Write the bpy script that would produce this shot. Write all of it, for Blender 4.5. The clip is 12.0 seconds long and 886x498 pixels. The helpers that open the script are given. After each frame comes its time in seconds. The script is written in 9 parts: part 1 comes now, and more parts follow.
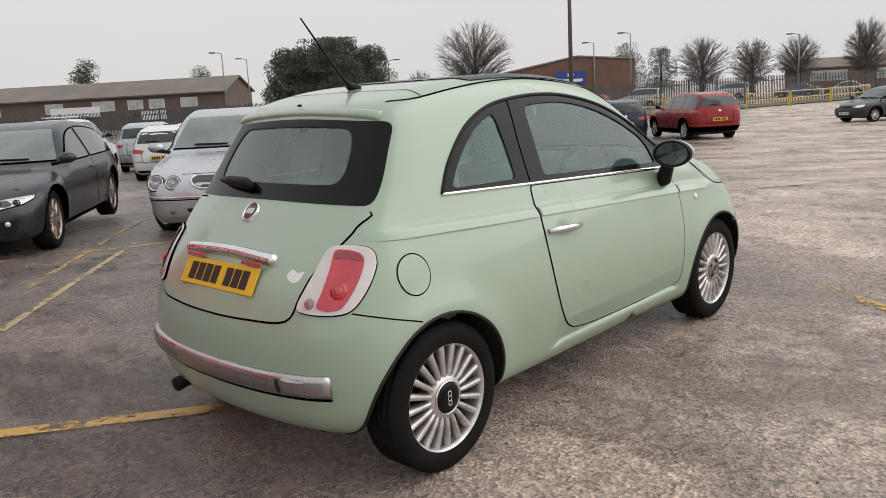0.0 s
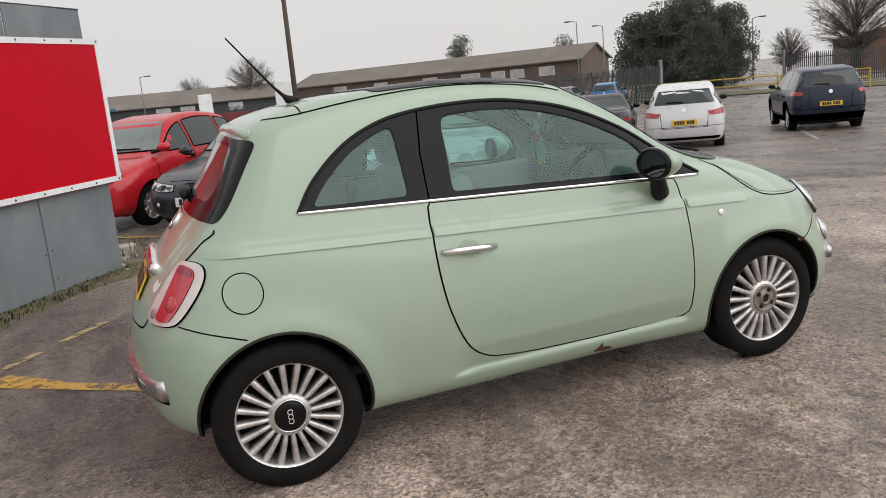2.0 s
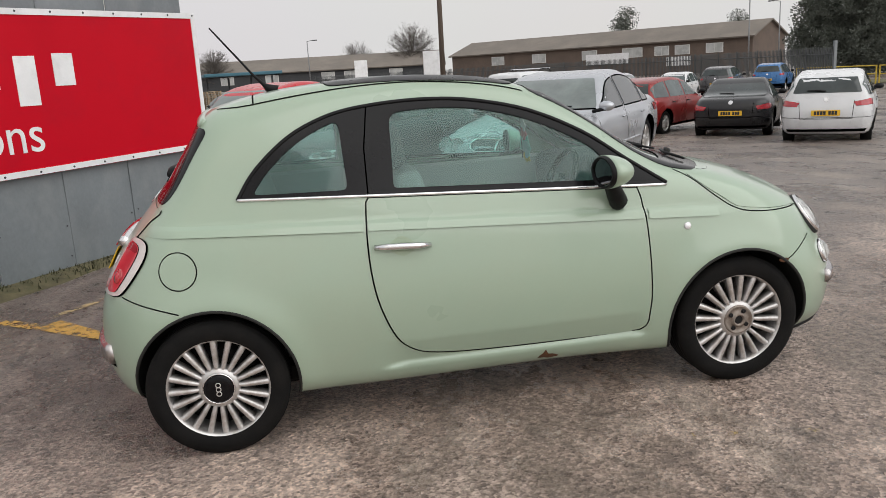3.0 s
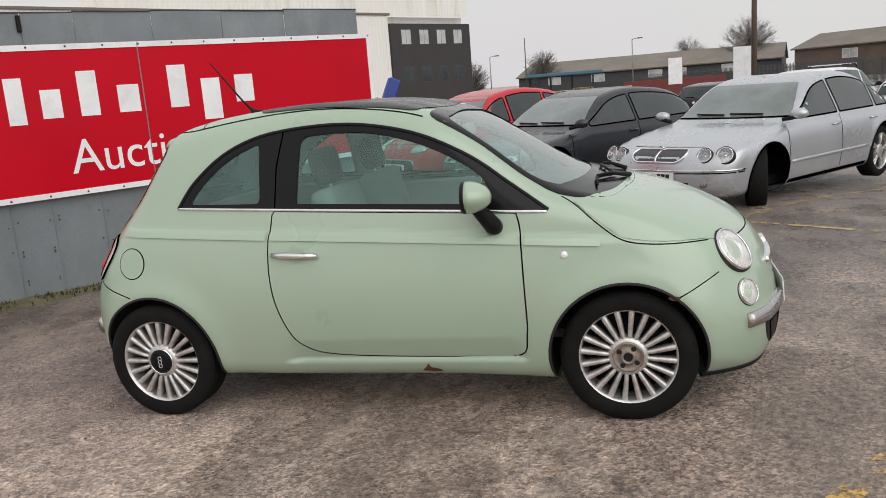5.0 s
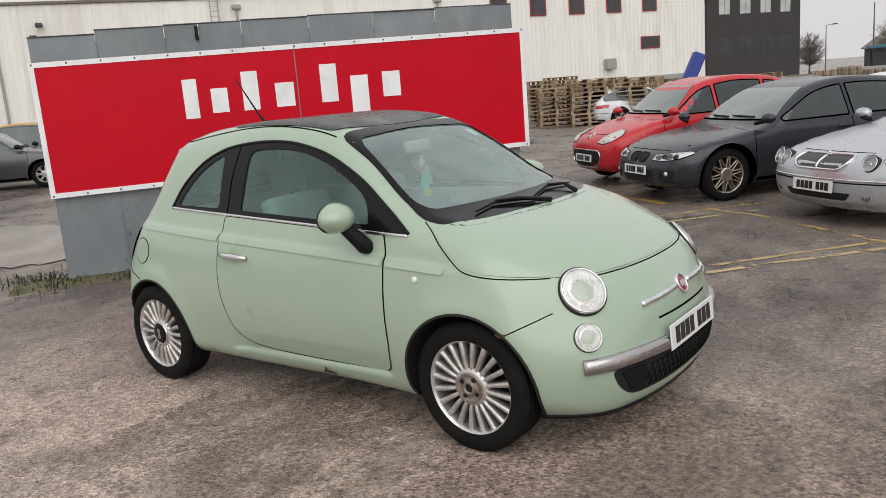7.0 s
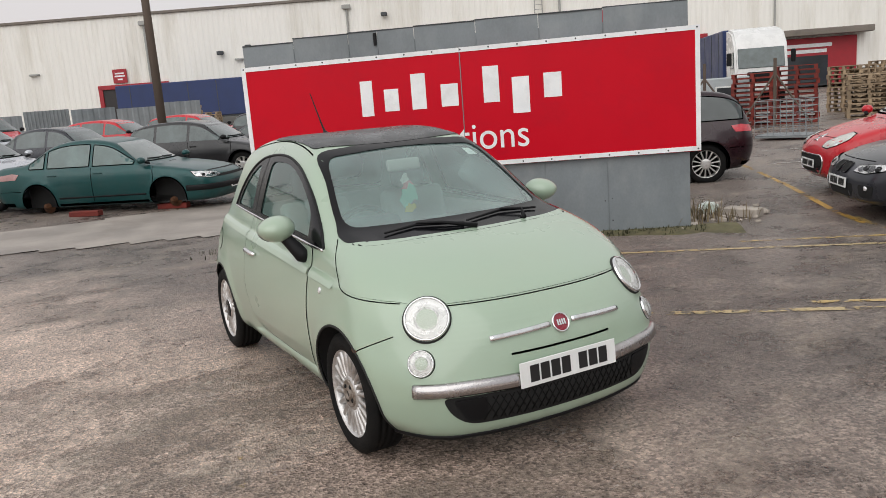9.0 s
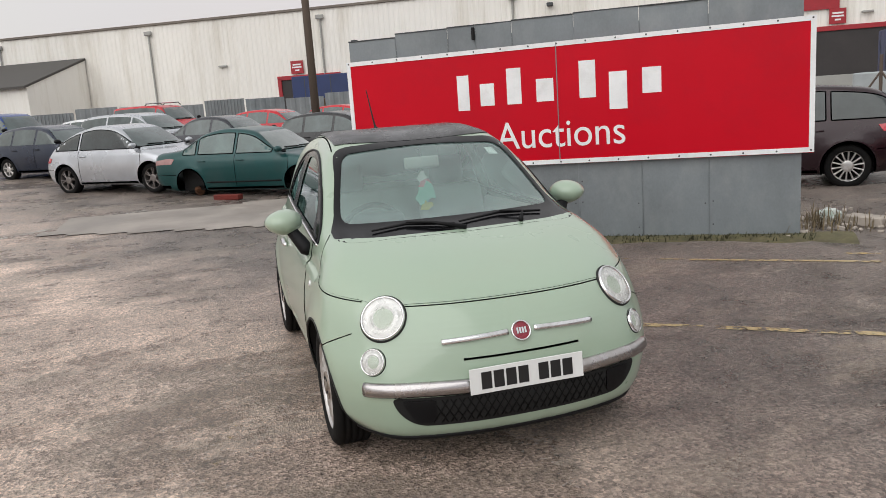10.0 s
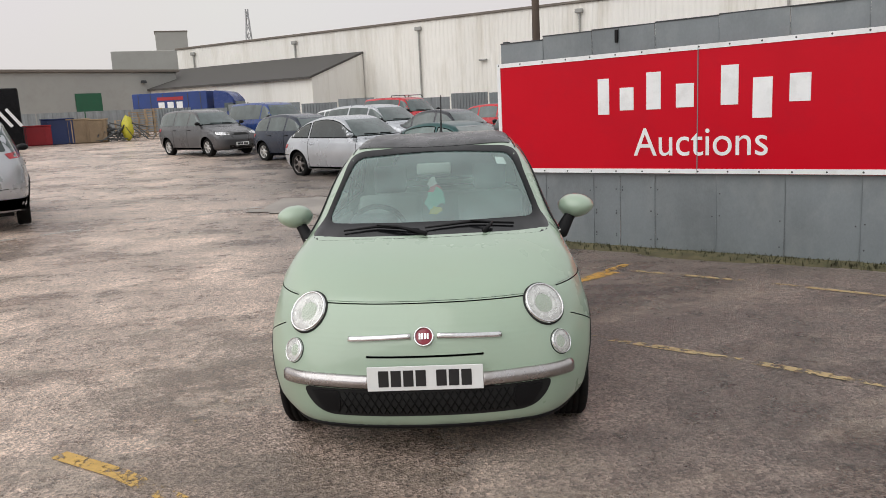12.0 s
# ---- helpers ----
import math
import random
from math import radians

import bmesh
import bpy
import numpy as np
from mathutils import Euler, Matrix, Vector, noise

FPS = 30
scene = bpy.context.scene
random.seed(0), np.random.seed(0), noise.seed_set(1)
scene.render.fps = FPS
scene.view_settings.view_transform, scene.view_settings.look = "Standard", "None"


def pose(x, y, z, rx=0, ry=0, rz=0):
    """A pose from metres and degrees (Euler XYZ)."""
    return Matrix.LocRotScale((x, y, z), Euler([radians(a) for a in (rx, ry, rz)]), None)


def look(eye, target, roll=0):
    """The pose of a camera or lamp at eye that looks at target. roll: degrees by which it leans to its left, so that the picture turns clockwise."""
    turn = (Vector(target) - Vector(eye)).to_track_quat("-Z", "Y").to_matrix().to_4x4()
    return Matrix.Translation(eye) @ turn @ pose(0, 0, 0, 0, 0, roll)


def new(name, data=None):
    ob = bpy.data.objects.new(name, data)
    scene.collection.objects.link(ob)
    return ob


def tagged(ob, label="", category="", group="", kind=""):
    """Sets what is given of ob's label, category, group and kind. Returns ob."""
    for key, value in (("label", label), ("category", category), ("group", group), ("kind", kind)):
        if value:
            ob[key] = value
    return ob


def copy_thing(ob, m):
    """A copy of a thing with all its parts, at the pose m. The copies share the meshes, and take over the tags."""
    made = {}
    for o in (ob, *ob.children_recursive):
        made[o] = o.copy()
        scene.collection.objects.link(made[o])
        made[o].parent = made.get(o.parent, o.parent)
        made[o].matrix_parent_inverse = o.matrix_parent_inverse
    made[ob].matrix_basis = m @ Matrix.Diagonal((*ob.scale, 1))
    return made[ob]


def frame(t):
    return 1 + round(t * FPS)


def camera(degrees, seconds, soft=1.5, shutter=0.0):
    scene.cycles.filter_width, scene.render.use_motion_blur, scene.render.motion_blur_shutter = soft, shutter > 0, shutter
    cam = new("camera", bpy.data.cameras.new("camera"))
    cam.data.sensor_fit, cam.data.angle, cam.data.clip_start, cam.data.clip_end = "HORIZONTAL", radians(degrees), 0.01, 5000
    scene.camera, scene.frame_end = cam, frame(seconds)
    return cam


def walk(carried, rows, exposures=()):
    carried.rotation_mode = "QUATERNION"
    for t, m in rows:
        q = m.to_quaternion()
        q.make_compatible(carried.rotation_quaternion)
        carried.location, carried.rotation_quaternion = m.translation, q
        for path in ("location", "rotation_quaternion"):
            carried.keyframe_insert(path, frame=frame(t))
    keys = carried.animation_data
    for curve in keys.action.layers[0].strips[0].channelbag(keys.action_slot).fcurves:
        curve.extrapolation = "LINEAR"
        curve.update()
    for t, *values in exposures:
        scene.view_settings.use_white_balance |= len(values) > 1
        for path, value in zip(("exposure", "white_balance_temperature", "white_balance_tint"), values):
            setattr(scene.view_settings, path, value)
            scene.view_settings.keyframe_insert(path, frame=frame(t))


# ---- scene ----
from mathutils.geometry import delaunay_2d_cdt

cam = camera(58.6, 12.0, soft=0.8)
PATH = [
    (0, (-3.17, -2.751, 1.466), (-1.763, -1.392, 1.052), -4.1),
    (0.5, (-2.803, -3.038, 1.459), (-1.567, -1.52, 1.047), -4.3),
    (1, (-2.417, -3.298, 1.463), (-1.363, -1.646, 1.061), -4.8),
    (1.5, (-1.953, -3.469, 1.498), (-1.1, -1.708, 1.084), -5.6),
    (2, (-1.487, -3.682, 1.476), (-0.832, -1.839, 1.062), -6.6),
    (2.5, (-1.068, -3.836, 1.464), (-0.61, -1.936, 1.038), -5.9),
    (3, (-0.636, -3.938, 1.505), (-0.354, -2.01, 1.057), -4.6),
    (3.2, (-0.457, -4.001, 1.5), (-0.236, -2.067, 1.04), -4.4),
    (4.8, (1.091, -4.107, 1.466), (0.637, -2.199, 1.079), -5.7),
    (5, (1.287, -4.077, 1.465), (0.766, -2.184, 1.084), -5.7),
    (5.5, (1.744, -3.914, 1.466), (1.076, -2.07, 1.077), -5.4),
    (6, (2.237, -3.791, 1.464), (1.372, -2.027, 1.091), -6.0),
    (6.5, (2.693, -3.599, 1.469), (1.654, -1.933, 1.087), -6.2),
    (7, (3.094, -3.332, 1.508), (1.879, -1.787, 1.138), -5.6),
    (7.2, (3.276, -3.224, 1.491), (1.985, -1.739, 1.132), -5.3),
    (8.8, (4.42, -2.16, 1.56), (2.719, -1.167, 1.214), -5.1),
    (9, (4.531, -2.009, 1.566), (2.794, -1.081, 1.22), -5.0),
    (9.5, (4.688, -1.595, 1.558), (2.864, -0.851, 1.208), -4.1),
    (10, (4.864, -1.194, 1.541), (2.968, -0.652, 1.206), -4.4),
    (10.5, (5.005, -0.795, 1.556), (3.067, -0.424, 1.229), -4.3),
    (11, (5.048, -0.401, 1.56), (3.083, -0.216, 1.24), -4.0),
    (11.5, (5.177, -0.022, 1.549), (3.203, -0.012, 1.228), -3.4),
    (12, (5.226, 0.275, 1.542), (3.253, 0.177, 1.23), -2.7),
]
# the ground by the car tilts a little: the path is set level here
LEVEL = pose(0, 0, 0, 0, -1.33, 0)
walk(cam, [(t, LEVEL @ look(eye, target, roll)) for t, eye, target, roll in PATH])

# ---- world and light: a bright overcast, drizzly day ----
world = bpy.data.worlds.new("overcast")
scene.world = world
world.use_nodes = True
wn, wl = world.node_tree.nodes, world.node_tree.links
wn.clear()
w_out = wn.new("ShaderNodeOutputWorld")
w_bg = wn.new("ShaderNodeBackground")
w_sky = wn.new("ShaderNodeTexSky")
w_sky.sky_type, w_sky.sun_disc = "NISHITA", False
w_sky.sun_elevation, w_sky.sun_rotation = radians(38), radians(200)
w_sky.air_density, w_sky.dust_density = 1.0, 6.0
w_mix = wn.new("ShaderNodeMix")
w_mix.data_type = "RGBA"
w_mix.inputs["Factor"].default_value = 0.94
w_scale = wn.new("ShaderNodeVectorMath")
w_scale.operation = "SCALE"
w_scale.inputs["Scale"].default_value = 0.1
# cloud deck: a soft grey ramp from horizon to zenith with faint mottling
w_tc = wn.new("ShaderNodeTexCoord")
w_sep = wn.new("ShaderNodeSeparateXYZ")
w_ramp = wn.new("ShaderNodeValToRGB")
w_ramp.color_ramp.elements[0].position, w_ramp.color_ramp.elements[0].color = 0.0, (0.785, 0.765, 0.765, 1)
w_ramp.color_ramp.elements[1].position, w_ramp.color_ramp.elements[1].color = 0.6, (0.90, 0.90, 0.91, 1)
w_noise = wn.new("ShaderNodeTexNoise")
w_noise.inputs["Scale"].default_value, w_noise.inputs["Detail"].default_value = 2.2, 4
w_mul = wn.new("ShaderNodeMix")
w_mul.data_type, w_mul.blend_type = "RGBA", "MULTIPLY"
w_mul.inputs["Factor"].default_value = 0.10
wl.new(w_tc.outputs["Generated"], w_sep.inputs[0])
wl.new(w_sep.outputs["Z"], w_ramp.inputs["Fac"])
wl.new(w_tc.outputs["Generated"], w_noise.inputs["Vector"])
wl.new(w_ramp.outputs["Color"], w_mul.inputs["A"])
wl.new(w_noise.outputs["Color"], w_mul.inputs["B"])
wl.new(w_sky.outputs["Color"], w_scale.inputs[0])
wl.new(w_scale.outputs[0], w_mix.inputs["A"])
wl.new(w_mul.outputs["Result"], w_mix.inputs["B"])
wl.new(w_mix.outputs["Result"], w_bg.inputs["Color"])
w_bg.inputs["Strength"].default_value = 1.0
wl.new(w_bg.outputs[0], w_out.inputs[0])

sun = new("sun", bpy.data.lights.new("sun", "SUN"))
sun.data.energy, sun.data.angle, sun.data.color = 1.5, radians(75), (1.0, 0.985, 0.96)
sun.matrix_world = look((22, -24, 30), (0, 0, 0))


# ---- materials ----
def nd(nt, kind, **values):
    n = nt.nodes.new(kind)
    for k, v in values.items():
        n.inputs[k.replace("_", " ")].default_value = v
    return n


def mixed(nt, fac, a, b, blend="MIX"):
    m = nt.nodes.new("ShaderNodeMix")
    m.data_type, m.blend_type = "RGBA", blend
    for sock, v in ((m.inputs["Factor"], fac), (m.inputs["A"], a), (m.inputs["B"], b)):
        if isinstance(v, bpy.types.NodeSocket):
            nt.links.new(v, sock)
        elif isinstance(v, (int, float)):
            sock.default_value = v
        else:
            sock.default_value = (*v, 1)
    return m.outputs["Result"]


def ramp(nt, src, lo, hi, a=(0, 0, 0), b=(1, 1, 1)):
    r = nt.nodes.new("ShaderNodeValToRGB")
    e = r.color_ramp.elements
    e[0].position, e[0].color, e[1].position, e[1].color = lo, (*a, 1), hi, (*b, 1)
    nt.links.new(src, r.inputs["Fac"])
    return r.outputs["Color"]


def noise_of(nt, scale, detail=4, rough=0.55, stretch=(1, 1, 1), space="Object"):
    tc = nt.nodes.new("ShaderNodeTexCoord")
    mp = nt.nodes.new("ShaderNodeMapping")
    mp.inputs["Scale"].default_value = stretch
    nt.links.new(tc.outputs[space], mp.inputs["Vector"])
    n = nd(nt, "ShaderNodeTexNoise", Scale=scale, Detail=detail, Roughness=rough)
    nt.links.new(mp.outputs[0], n.inputs["Vector"])
    return n.outputs["Fac"]


def mat(name, color, rough=0.5, metal=0.0, coat=0.0, spec=0.5, var=0.12, scale=3.0, grain=60.0, bump=0.0, dirt=None, dirt_amount=0.35,
        dirt_scale=1.2, stretch=(1, 1, 1), rough_var=0.1, island=0.0, per_object=0.0, coat_rough=0.05):
    """A surface with broad and fine variation, optional dirt stains and relief."""
    m = bpy.data.materials.new(name)
    m.use_nodes = True
    nt = m.node_tree
    p = nt.nodes["Principled BSDF"]
    p.inputs["Metallic"].default_value = metal
    p.inputs["Coat Weight"].default_value = coat
    p.inputs["Coat Roughness"].default_value = coat_rough
    p.inputs["Specular IOR Level"].default_value = spec
    big = noise_of(nt, scale, 5, 0.6, stretch)
    fine = noise_of(nt, grain, 3, 0.6, stretch)
    c = mixed(nt, ramp(nt, big, 0.3, 0.7), tuple(v * (1 - var) for v in color), tuple(min(1, v * (1 + var)) for v in color))
    c = mixed(nt, var * 0.8, c, ramp(nt, fine, 0.25, 0.75, (0.35, 0.35, 0.35), (1, 1, 1)), "MULTIPLY")
    if dirt:
        d = noise_of(nt, dirt_scale, 8, 0.7, stretch)
        mask = ramp(nt, d, 0.48, 0.72, (0, 0, 0), (dirt_amount,) * 3)
        c = mixed(nt, mask, c, dirt)
    if island or per_object:
        if island:
            src = nt.nodes.new("ShaderNodeNewGeometry").outputs["Random Per Island"]
        else:
            src = nt.nodes.new("ShaderNodeObjectInfo").outputs["Random"]
        k = max(island, per_object)
        c = mixed(nt, 1.0, c, ramp(nt, src, 0.0, 1.0, (1 - k,) * 3, (1, 1, 1)), "MULTIPLY")
    nt.links.new(c, p.inputs["Base Color"])
    r = ramp(nt, big, 0.3, 0.7, (max(0.0, rough - rough_var),) * 3, (min(1, rough + rough_var),) * 3)
    nt.links.new(r, p.inputs["Roughness"])
    if bump:
        b = nd(nt, "ShaderNodeBump", Strength=min(1.0, bump), Distance=0.004)
        nt.links.new(fine, b.inputs["Height"])
        nt.links.new(b.outputs[0], p.inputs["Normal"])
    return m


def glass(name, tint=(0.8, 0.88, 0.85), haze=0.12, rough=0.02, haze_color=(0.55, 0.62, 0.6), ior=1.55):
    """Thin car glass: clear, misted by drizzle, with mirror gloss that grows at grazing angles."""
    m = bpy.data.materials.new(name)
    m.use_nodes = True
    nt = m.node_tree
    nt.nodes.clear()
    out = nt.nodes.new("ShaderNodeOutputMaterial")
    tr = nd(nt, "ShaderNodeBsdfTransparent", Color=(*tint, 1))
    df = nd(nt, "ShaderNodeBsdfDiffuse", Color=(*haze_color, 1))
    gl = nd(nt, "ShaderNodeBsdfGlossy", Color=(1, 1, 1, 1), Roughness=rough)
    mist = noise_of(nt, 3.0, 5, 0.6)
    drops = noise_of(nt, 170.0, 2, 0.5)
    h = nt.nodes.new("ShaderNodeMath")
    h.operation = "MULTIPLY"
    nt.links.new(ramp(nt, mist, 0.3, 0.75, (haze * 0.5,) * 3, (haze * 1.6,) * 3), h.inputs[0])
    nt.links.new(ramp(nt, drops, 0.45, 0.7, (0.93,) * 3, (1.18,) * 3), h.inputs[1])
    a = nt.nodes.new("ShaderNodeMixShader")
    nt.links.new(h.outputs[0], a.inputs[0])
    nt.links.new(tr.outputs[0], a.inputs[1])
    nt.links.new(df.outputs[0], a.inputs[2])
    f = nd(nt, "ShaderNodeFresnel", IOR=ior)
    b = nt.nodes.new("ShaderNodeMixShader")
    nt.links.new(f.outputs[0], b.inputs[0])
    nt.links.new(a.outputs[0], b.inputs[1])
    nt.links.new(gl.outputs[0], b.inputs[2])
    nt.links.new(b.outputs[0], out.inputs[0])
    return m


MINT = mat("mint_paint", (0.336, 0.433, 0.331), rough=0.30, coat=0.75, var=0.05, scale=1.1, grain=240, rough_var=0.05, dirt=(0.30, 0.29, 0.22), dirt_amount=0.16, dirt_scale=2.2, coat_rough=0.08)
GRILLE_MESH = mat("grille_plastic", (0.006, 0.006, 0.006), rough=0.7, spec=0.12, var=0.2)
MIRROR_GLASS = mat("mirror_glass", (0.16, 0.165, 0.175), 0.05, 1.0, var=0.05)
SEAM = mat("seam_rubber", (0.012, 0.013, 0.012), rough=0.7, var=0.2)
BLACK_TRIM = mat("black_trim", (0.007, 0.007, 0.008), rough=0.5, spec=0.2, var=0.25, bump=0.15, grain=300)
BLACK_GLOSS = mat("black_gloss", (0.005, 0.005, 0.006), rough=0.16, spec=0.2, var=0.2)
CHROME = mat("chrome", (0.78, 0.78, 0.79), rough=0.14, metal=1.0, var=0.06, rough_var=0.06, dirt=(0.35, 0.30, 0.26), dirt_amount=0.4, dirt_scale=9)
WORN_CHROME = mat("worn_chrome", (0.52, 0.50, 0.50), rough=0.28, metal=1.0, var=0.12, rough_var=0.1, dirt=(0.30, 0.26, 0.23), dirt_amount=0.6, dirt_scale=6)
ALLOY = mat("alloy", (0.62, 0.61, 0.60), rough=0.36, metal=0.75, var=0.12, scale=9, dirt=(0.20, 0.13, 0.08), dirt_amount=0.65, dirt_scale=11)
RUBBER = mat("tyre_rubber", (0.008, 0.008, 0.008), rough=0.8, spec=0.15, var=0.3, scale=8, bump=0.4, grain=180, dirt=(0.03, 0.026, 0.022), dirt_amount=0.25, dirt_scale=7)
DARK_WELL = mat("dark_liner", (0.008, 0.008, 0.008), rough=0.9, var=0.3)
GLASS = glass("car_glass", tint=(0.58, 0.82, 0.77), haze=0.12, haze_color=(0.30, 0.58, 0.53), ior=1.5)
# screen haze: drizzle mist plus some sky reflection painted into its colour
SCREEN_GLASS = glass("screen_glass", tint=(0.66, 0.82, 0.775), haze=0.21, haze_color=(0.42, 0.63, 0.59), ior=1.95)
REAR_GLASS = glass("rear_glass", tint=(0.66, 0.84, 0.79), haze=0.17, haze_color=(0.43, 0.62, 0.58), ior=1.75)
MISTED_GLASS = mat("misted_glass", (0.155, 0.185, 0.178), rough=0.14, coat=0.5, var=0.22, scale=2.6, rough_var=0.06)
DARK_GLASS = mat("tinted_glass", (0.080, 0.105, 0.104), rough=0.06, coat=0.4, var=0.35, scale=2.2, rough_var=0.03)
LAMP_BRIGHT = glass("bright_lamp_lens", tint=(0.95, 0.95, 0.95), haze=0.05, haze_color=(0.8, 0.8, 0.8))
LAMP_CLEAR = glass("lamp_lens", tint=(0.93, 0.93, 0.92), haze=0.24, haze_color=(0.85, 0.84, 0.80))
REFLECTOR = mat("reflector", (0.84, 0.84, 0.85), rough=0.28, metal=0.4, var=0.15, scale=14)
SIDE_GLASS = mat("dark_side_glass", (0.030, 0.040, 0.040), rough=0.05, coat=0.4, var=0.4, scale=2.0, rough_var=0.02)
LAMP_MILK = mat("pale_lamp_unit", (0.70, 0.70, 0.66), rough=0.2, coat=0.6, var=0.15, scale=12)
LAMP_RED = mat("red_lens", (0.48, 0.022, 0.03), rough=0.15, coat=0.8, var=0.25, scale=9)
LAMP_DEEP = mat("deep_red_lens", (0.30, 0.028, 0.04), rough=0.16, coat=0.7, var=0.2, scale=9)
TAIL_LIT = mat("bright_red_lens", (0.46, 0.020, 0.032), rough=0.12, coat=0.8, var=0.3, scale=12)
LAMP_PINK = mat("faded_red_lens", (0.55, 0.045, 0.062), rough=0.2, coat=0.6, var=0.2, scale=9)
DIRTY_HUB = mat("dirty_hub", (0.30, 0.26, 0.225), rough=0.5, metal=0.5, var=0.25, scale=20, dirt=(0.09, 0.045, 0.02), dirt_amount=0.8, dirt_scale=26)
LAMP_DUSKY = mat("dusky_lens", (0.36, 0.20, 0.19), rough=0.2, coat=0.5, var=0.15, scale=9)
LAMP_WHITE = mat("milky_lens", (0.68, 0.62, 0.60), rough=0.2, coat=0.7, var=0.12, scale=9)
PLATE_WHITE = mat("white_plate", (0.78, 0.79, 0.78), rough=0.35, var=0.06, dirt=(0.4, 0.38, 0.34), dirt_amount=0.2)
PLATE_YELLOW = mat("yellow_plate", (0.80, 0.47, 0.02), rough=0.35, var=0.06, dirt=(0.35, 0.22, 0.03), dirt_amount=0.25)
PLATE_BLACK = mat("plate_black", (0.012, 0.012, 0.013), rough=0.4, var=0.1)
BADGE_RED = mat("badge_red", (0.24, 0.012, 0.03), rough=0.25, coat=0.5, var=0.15)
RUST = mat("rust", (0.11, 0.045, 0.018), rough=0.85, var=0.5, scale=30, bump=0.6, grain=200)
SEAT_GREY = mat("seat_cloth", (0.36, 0.37, 0.36), rough=0.9, var=0.12, bump=0.3, grain=300)
SEAT_DARK = mat("dark_cloth", (0.055, 0.058, 0.06), rough=0.9, var=0.15, bump=0.3, grain=300)
DASH = mat("dash_plastic", (0.07, 0.075, 0.075), rough=0.55, var=0.15)
TRIM_LIGHT = mat("light_trim", (0.52, 0.52, 0.49), rough=0.75, var=0.08)


# ---- mesh tools ----
def mesh_ob(name, verts, faces, material, parent=None, label="", smooth=True, normals=None):
    me = bpy.data.meshes.new(name)
    me.from_pydata([tuple(v) for v in verts], [], [tuple(f) for f in faces])
    for m in (material if isinstance(material, (list, tuple)) else [material]):
        me.materials.append(m)
    if smooth:
        me.polygons.foreach_set("use_smooth", [True] * len(me.polygons))
    me.update()
    if normals is not None:
        me.normals_split_custom_set_from_vertices([tuple(n) for n in normals])
    ob = new(name, me)
    if parent:
        ob.parent = parent
    if label:
        ob["label"] = label
    return ob


def part(name, bm, material, parent=None, label="", smooth=None):
    """Links a bmesh as one mesh object under a thing or a part. smooth: degrees below which edges are shaded round."""
    me = bpy.data.meshes.new(name)
    if smooth:
        for f in bm.faces:
            f.smooth = True
        for e in bm.edges:
            if len(e.link_faces) == 2 and e.calc_face_angle(0) > radians(smooth):
                e.smooth = False
    bm.to_mesh(me)
    bm.free()
    for m in (material if isinstance(material, (list, tuple)) else [material]):
        me.materials.append(m)
    ob = new(name, me)
    if parent:
        ob.parent = parent
    if label:
        ob["label"] = label
    return ob


def thing(name, label, category, group="", kind="", at=None):
    ob = new(name)
    ob.empty_display_size = 0.2
    if at is not None:
        ob.matrix_world = at
    return tagged(ob, label, category, group, kind)


def box(bm, centre, size, bevel=0.0, rot=None, seg=1):
    r = bmesh.ops.create_cube(bm, size=1)
    m = Matrix.Translation(centre) @ (rot.to_4x4() if rot is not None else Matrix.Identity(4)) @ Matrix.Diagonal((*size, 1))
    bmesh.ops.transform(bm, matrix=m, verts=r["verts"])
    if bevel:
        es = list({e for v in r["verts"] for e in v.link_edges})
        bmesh.ops.bevel(bm, geom=es, offset=bevel, segments=seg, affect="EDGES", profile=0.6)
    return bm


def tube(bm, pts, radius, n=8, cap=True):
    """A round bar along points; radius may be a list."""
    pts = [Vector(p) for p in pts]
    rings = []
    for i, p in enumerate(pts):
        d = (pts[min(i + 1, len(pts) - 1)] - pts[max(i - 1, 0)]).normalized()
        side = d.cross(Vector((0, 0, 1)) if abs(d.z) < 0.95 else Vector((1, 0, 0))).normalized()
        up = side.cross(d)
        r = radius[i] if isinstance(radius, (list, tuple)) else radius
        rings.append([bm.verts.new(p + (side * math.cos(a) + up * math.sin(a)) * r) for a in (2 * math.pi * k / n for k in range(n))])
    for a, b in zip(rings, rings[1:]):
        for k in range(n):
            bm.faces.new((a[k], a[(k + 1) % n], b[(k + 1) % n], b[k]))
    if cap:
        bm.faces.new(rings[0][::-1])
        bm.faces.new(rings[-1])
    return bm


def lathe(bm, profile, n=32, m=None, close=False):
    """Turns (radius, height) pairs round the local z axis, then moves by m."""
    m = m or Matrix.Identity(4)
    rings = []
    for r, h in profile:
        if r < 1e-6:
            rings.append([bm.verts.new(m @ Vector((0, 0, h)))])
        else:
            rings.append([bm.verts.new(m @ Vector((r * math.cos(2 * math.pi * k / n), r * math.sin(2 * math.pi * k / n), h))) for k in range(n)])
    pairs = list(zip(rings, rings[1:])) + ([(rings[-1], rings[0])] if close else [])
    for a, b in pairs:
        for k in range(n):
            q = [a[k % len(a)], a[(k + 1) % len(a)], b[(k + 1) % len(b)], b[k % len(b)]]
            q = list(dict.fromkeys(q))
            if len(q) > 2:
                bm.faces.new(q)
    return bm


def facing(p, direction, roll_up=(0, 0, 1)):
    """A frame at p whose z axis points along direction and whose y axis leans up."""
    z = Vector(direction).normalized()
    x = Vector(roll_up).cross(z).normalized()
    y = z.cross(x)
    m = Matrix((x, y, z)).transposed().to_4x4()
    return Matrix.Translation(p) @ m


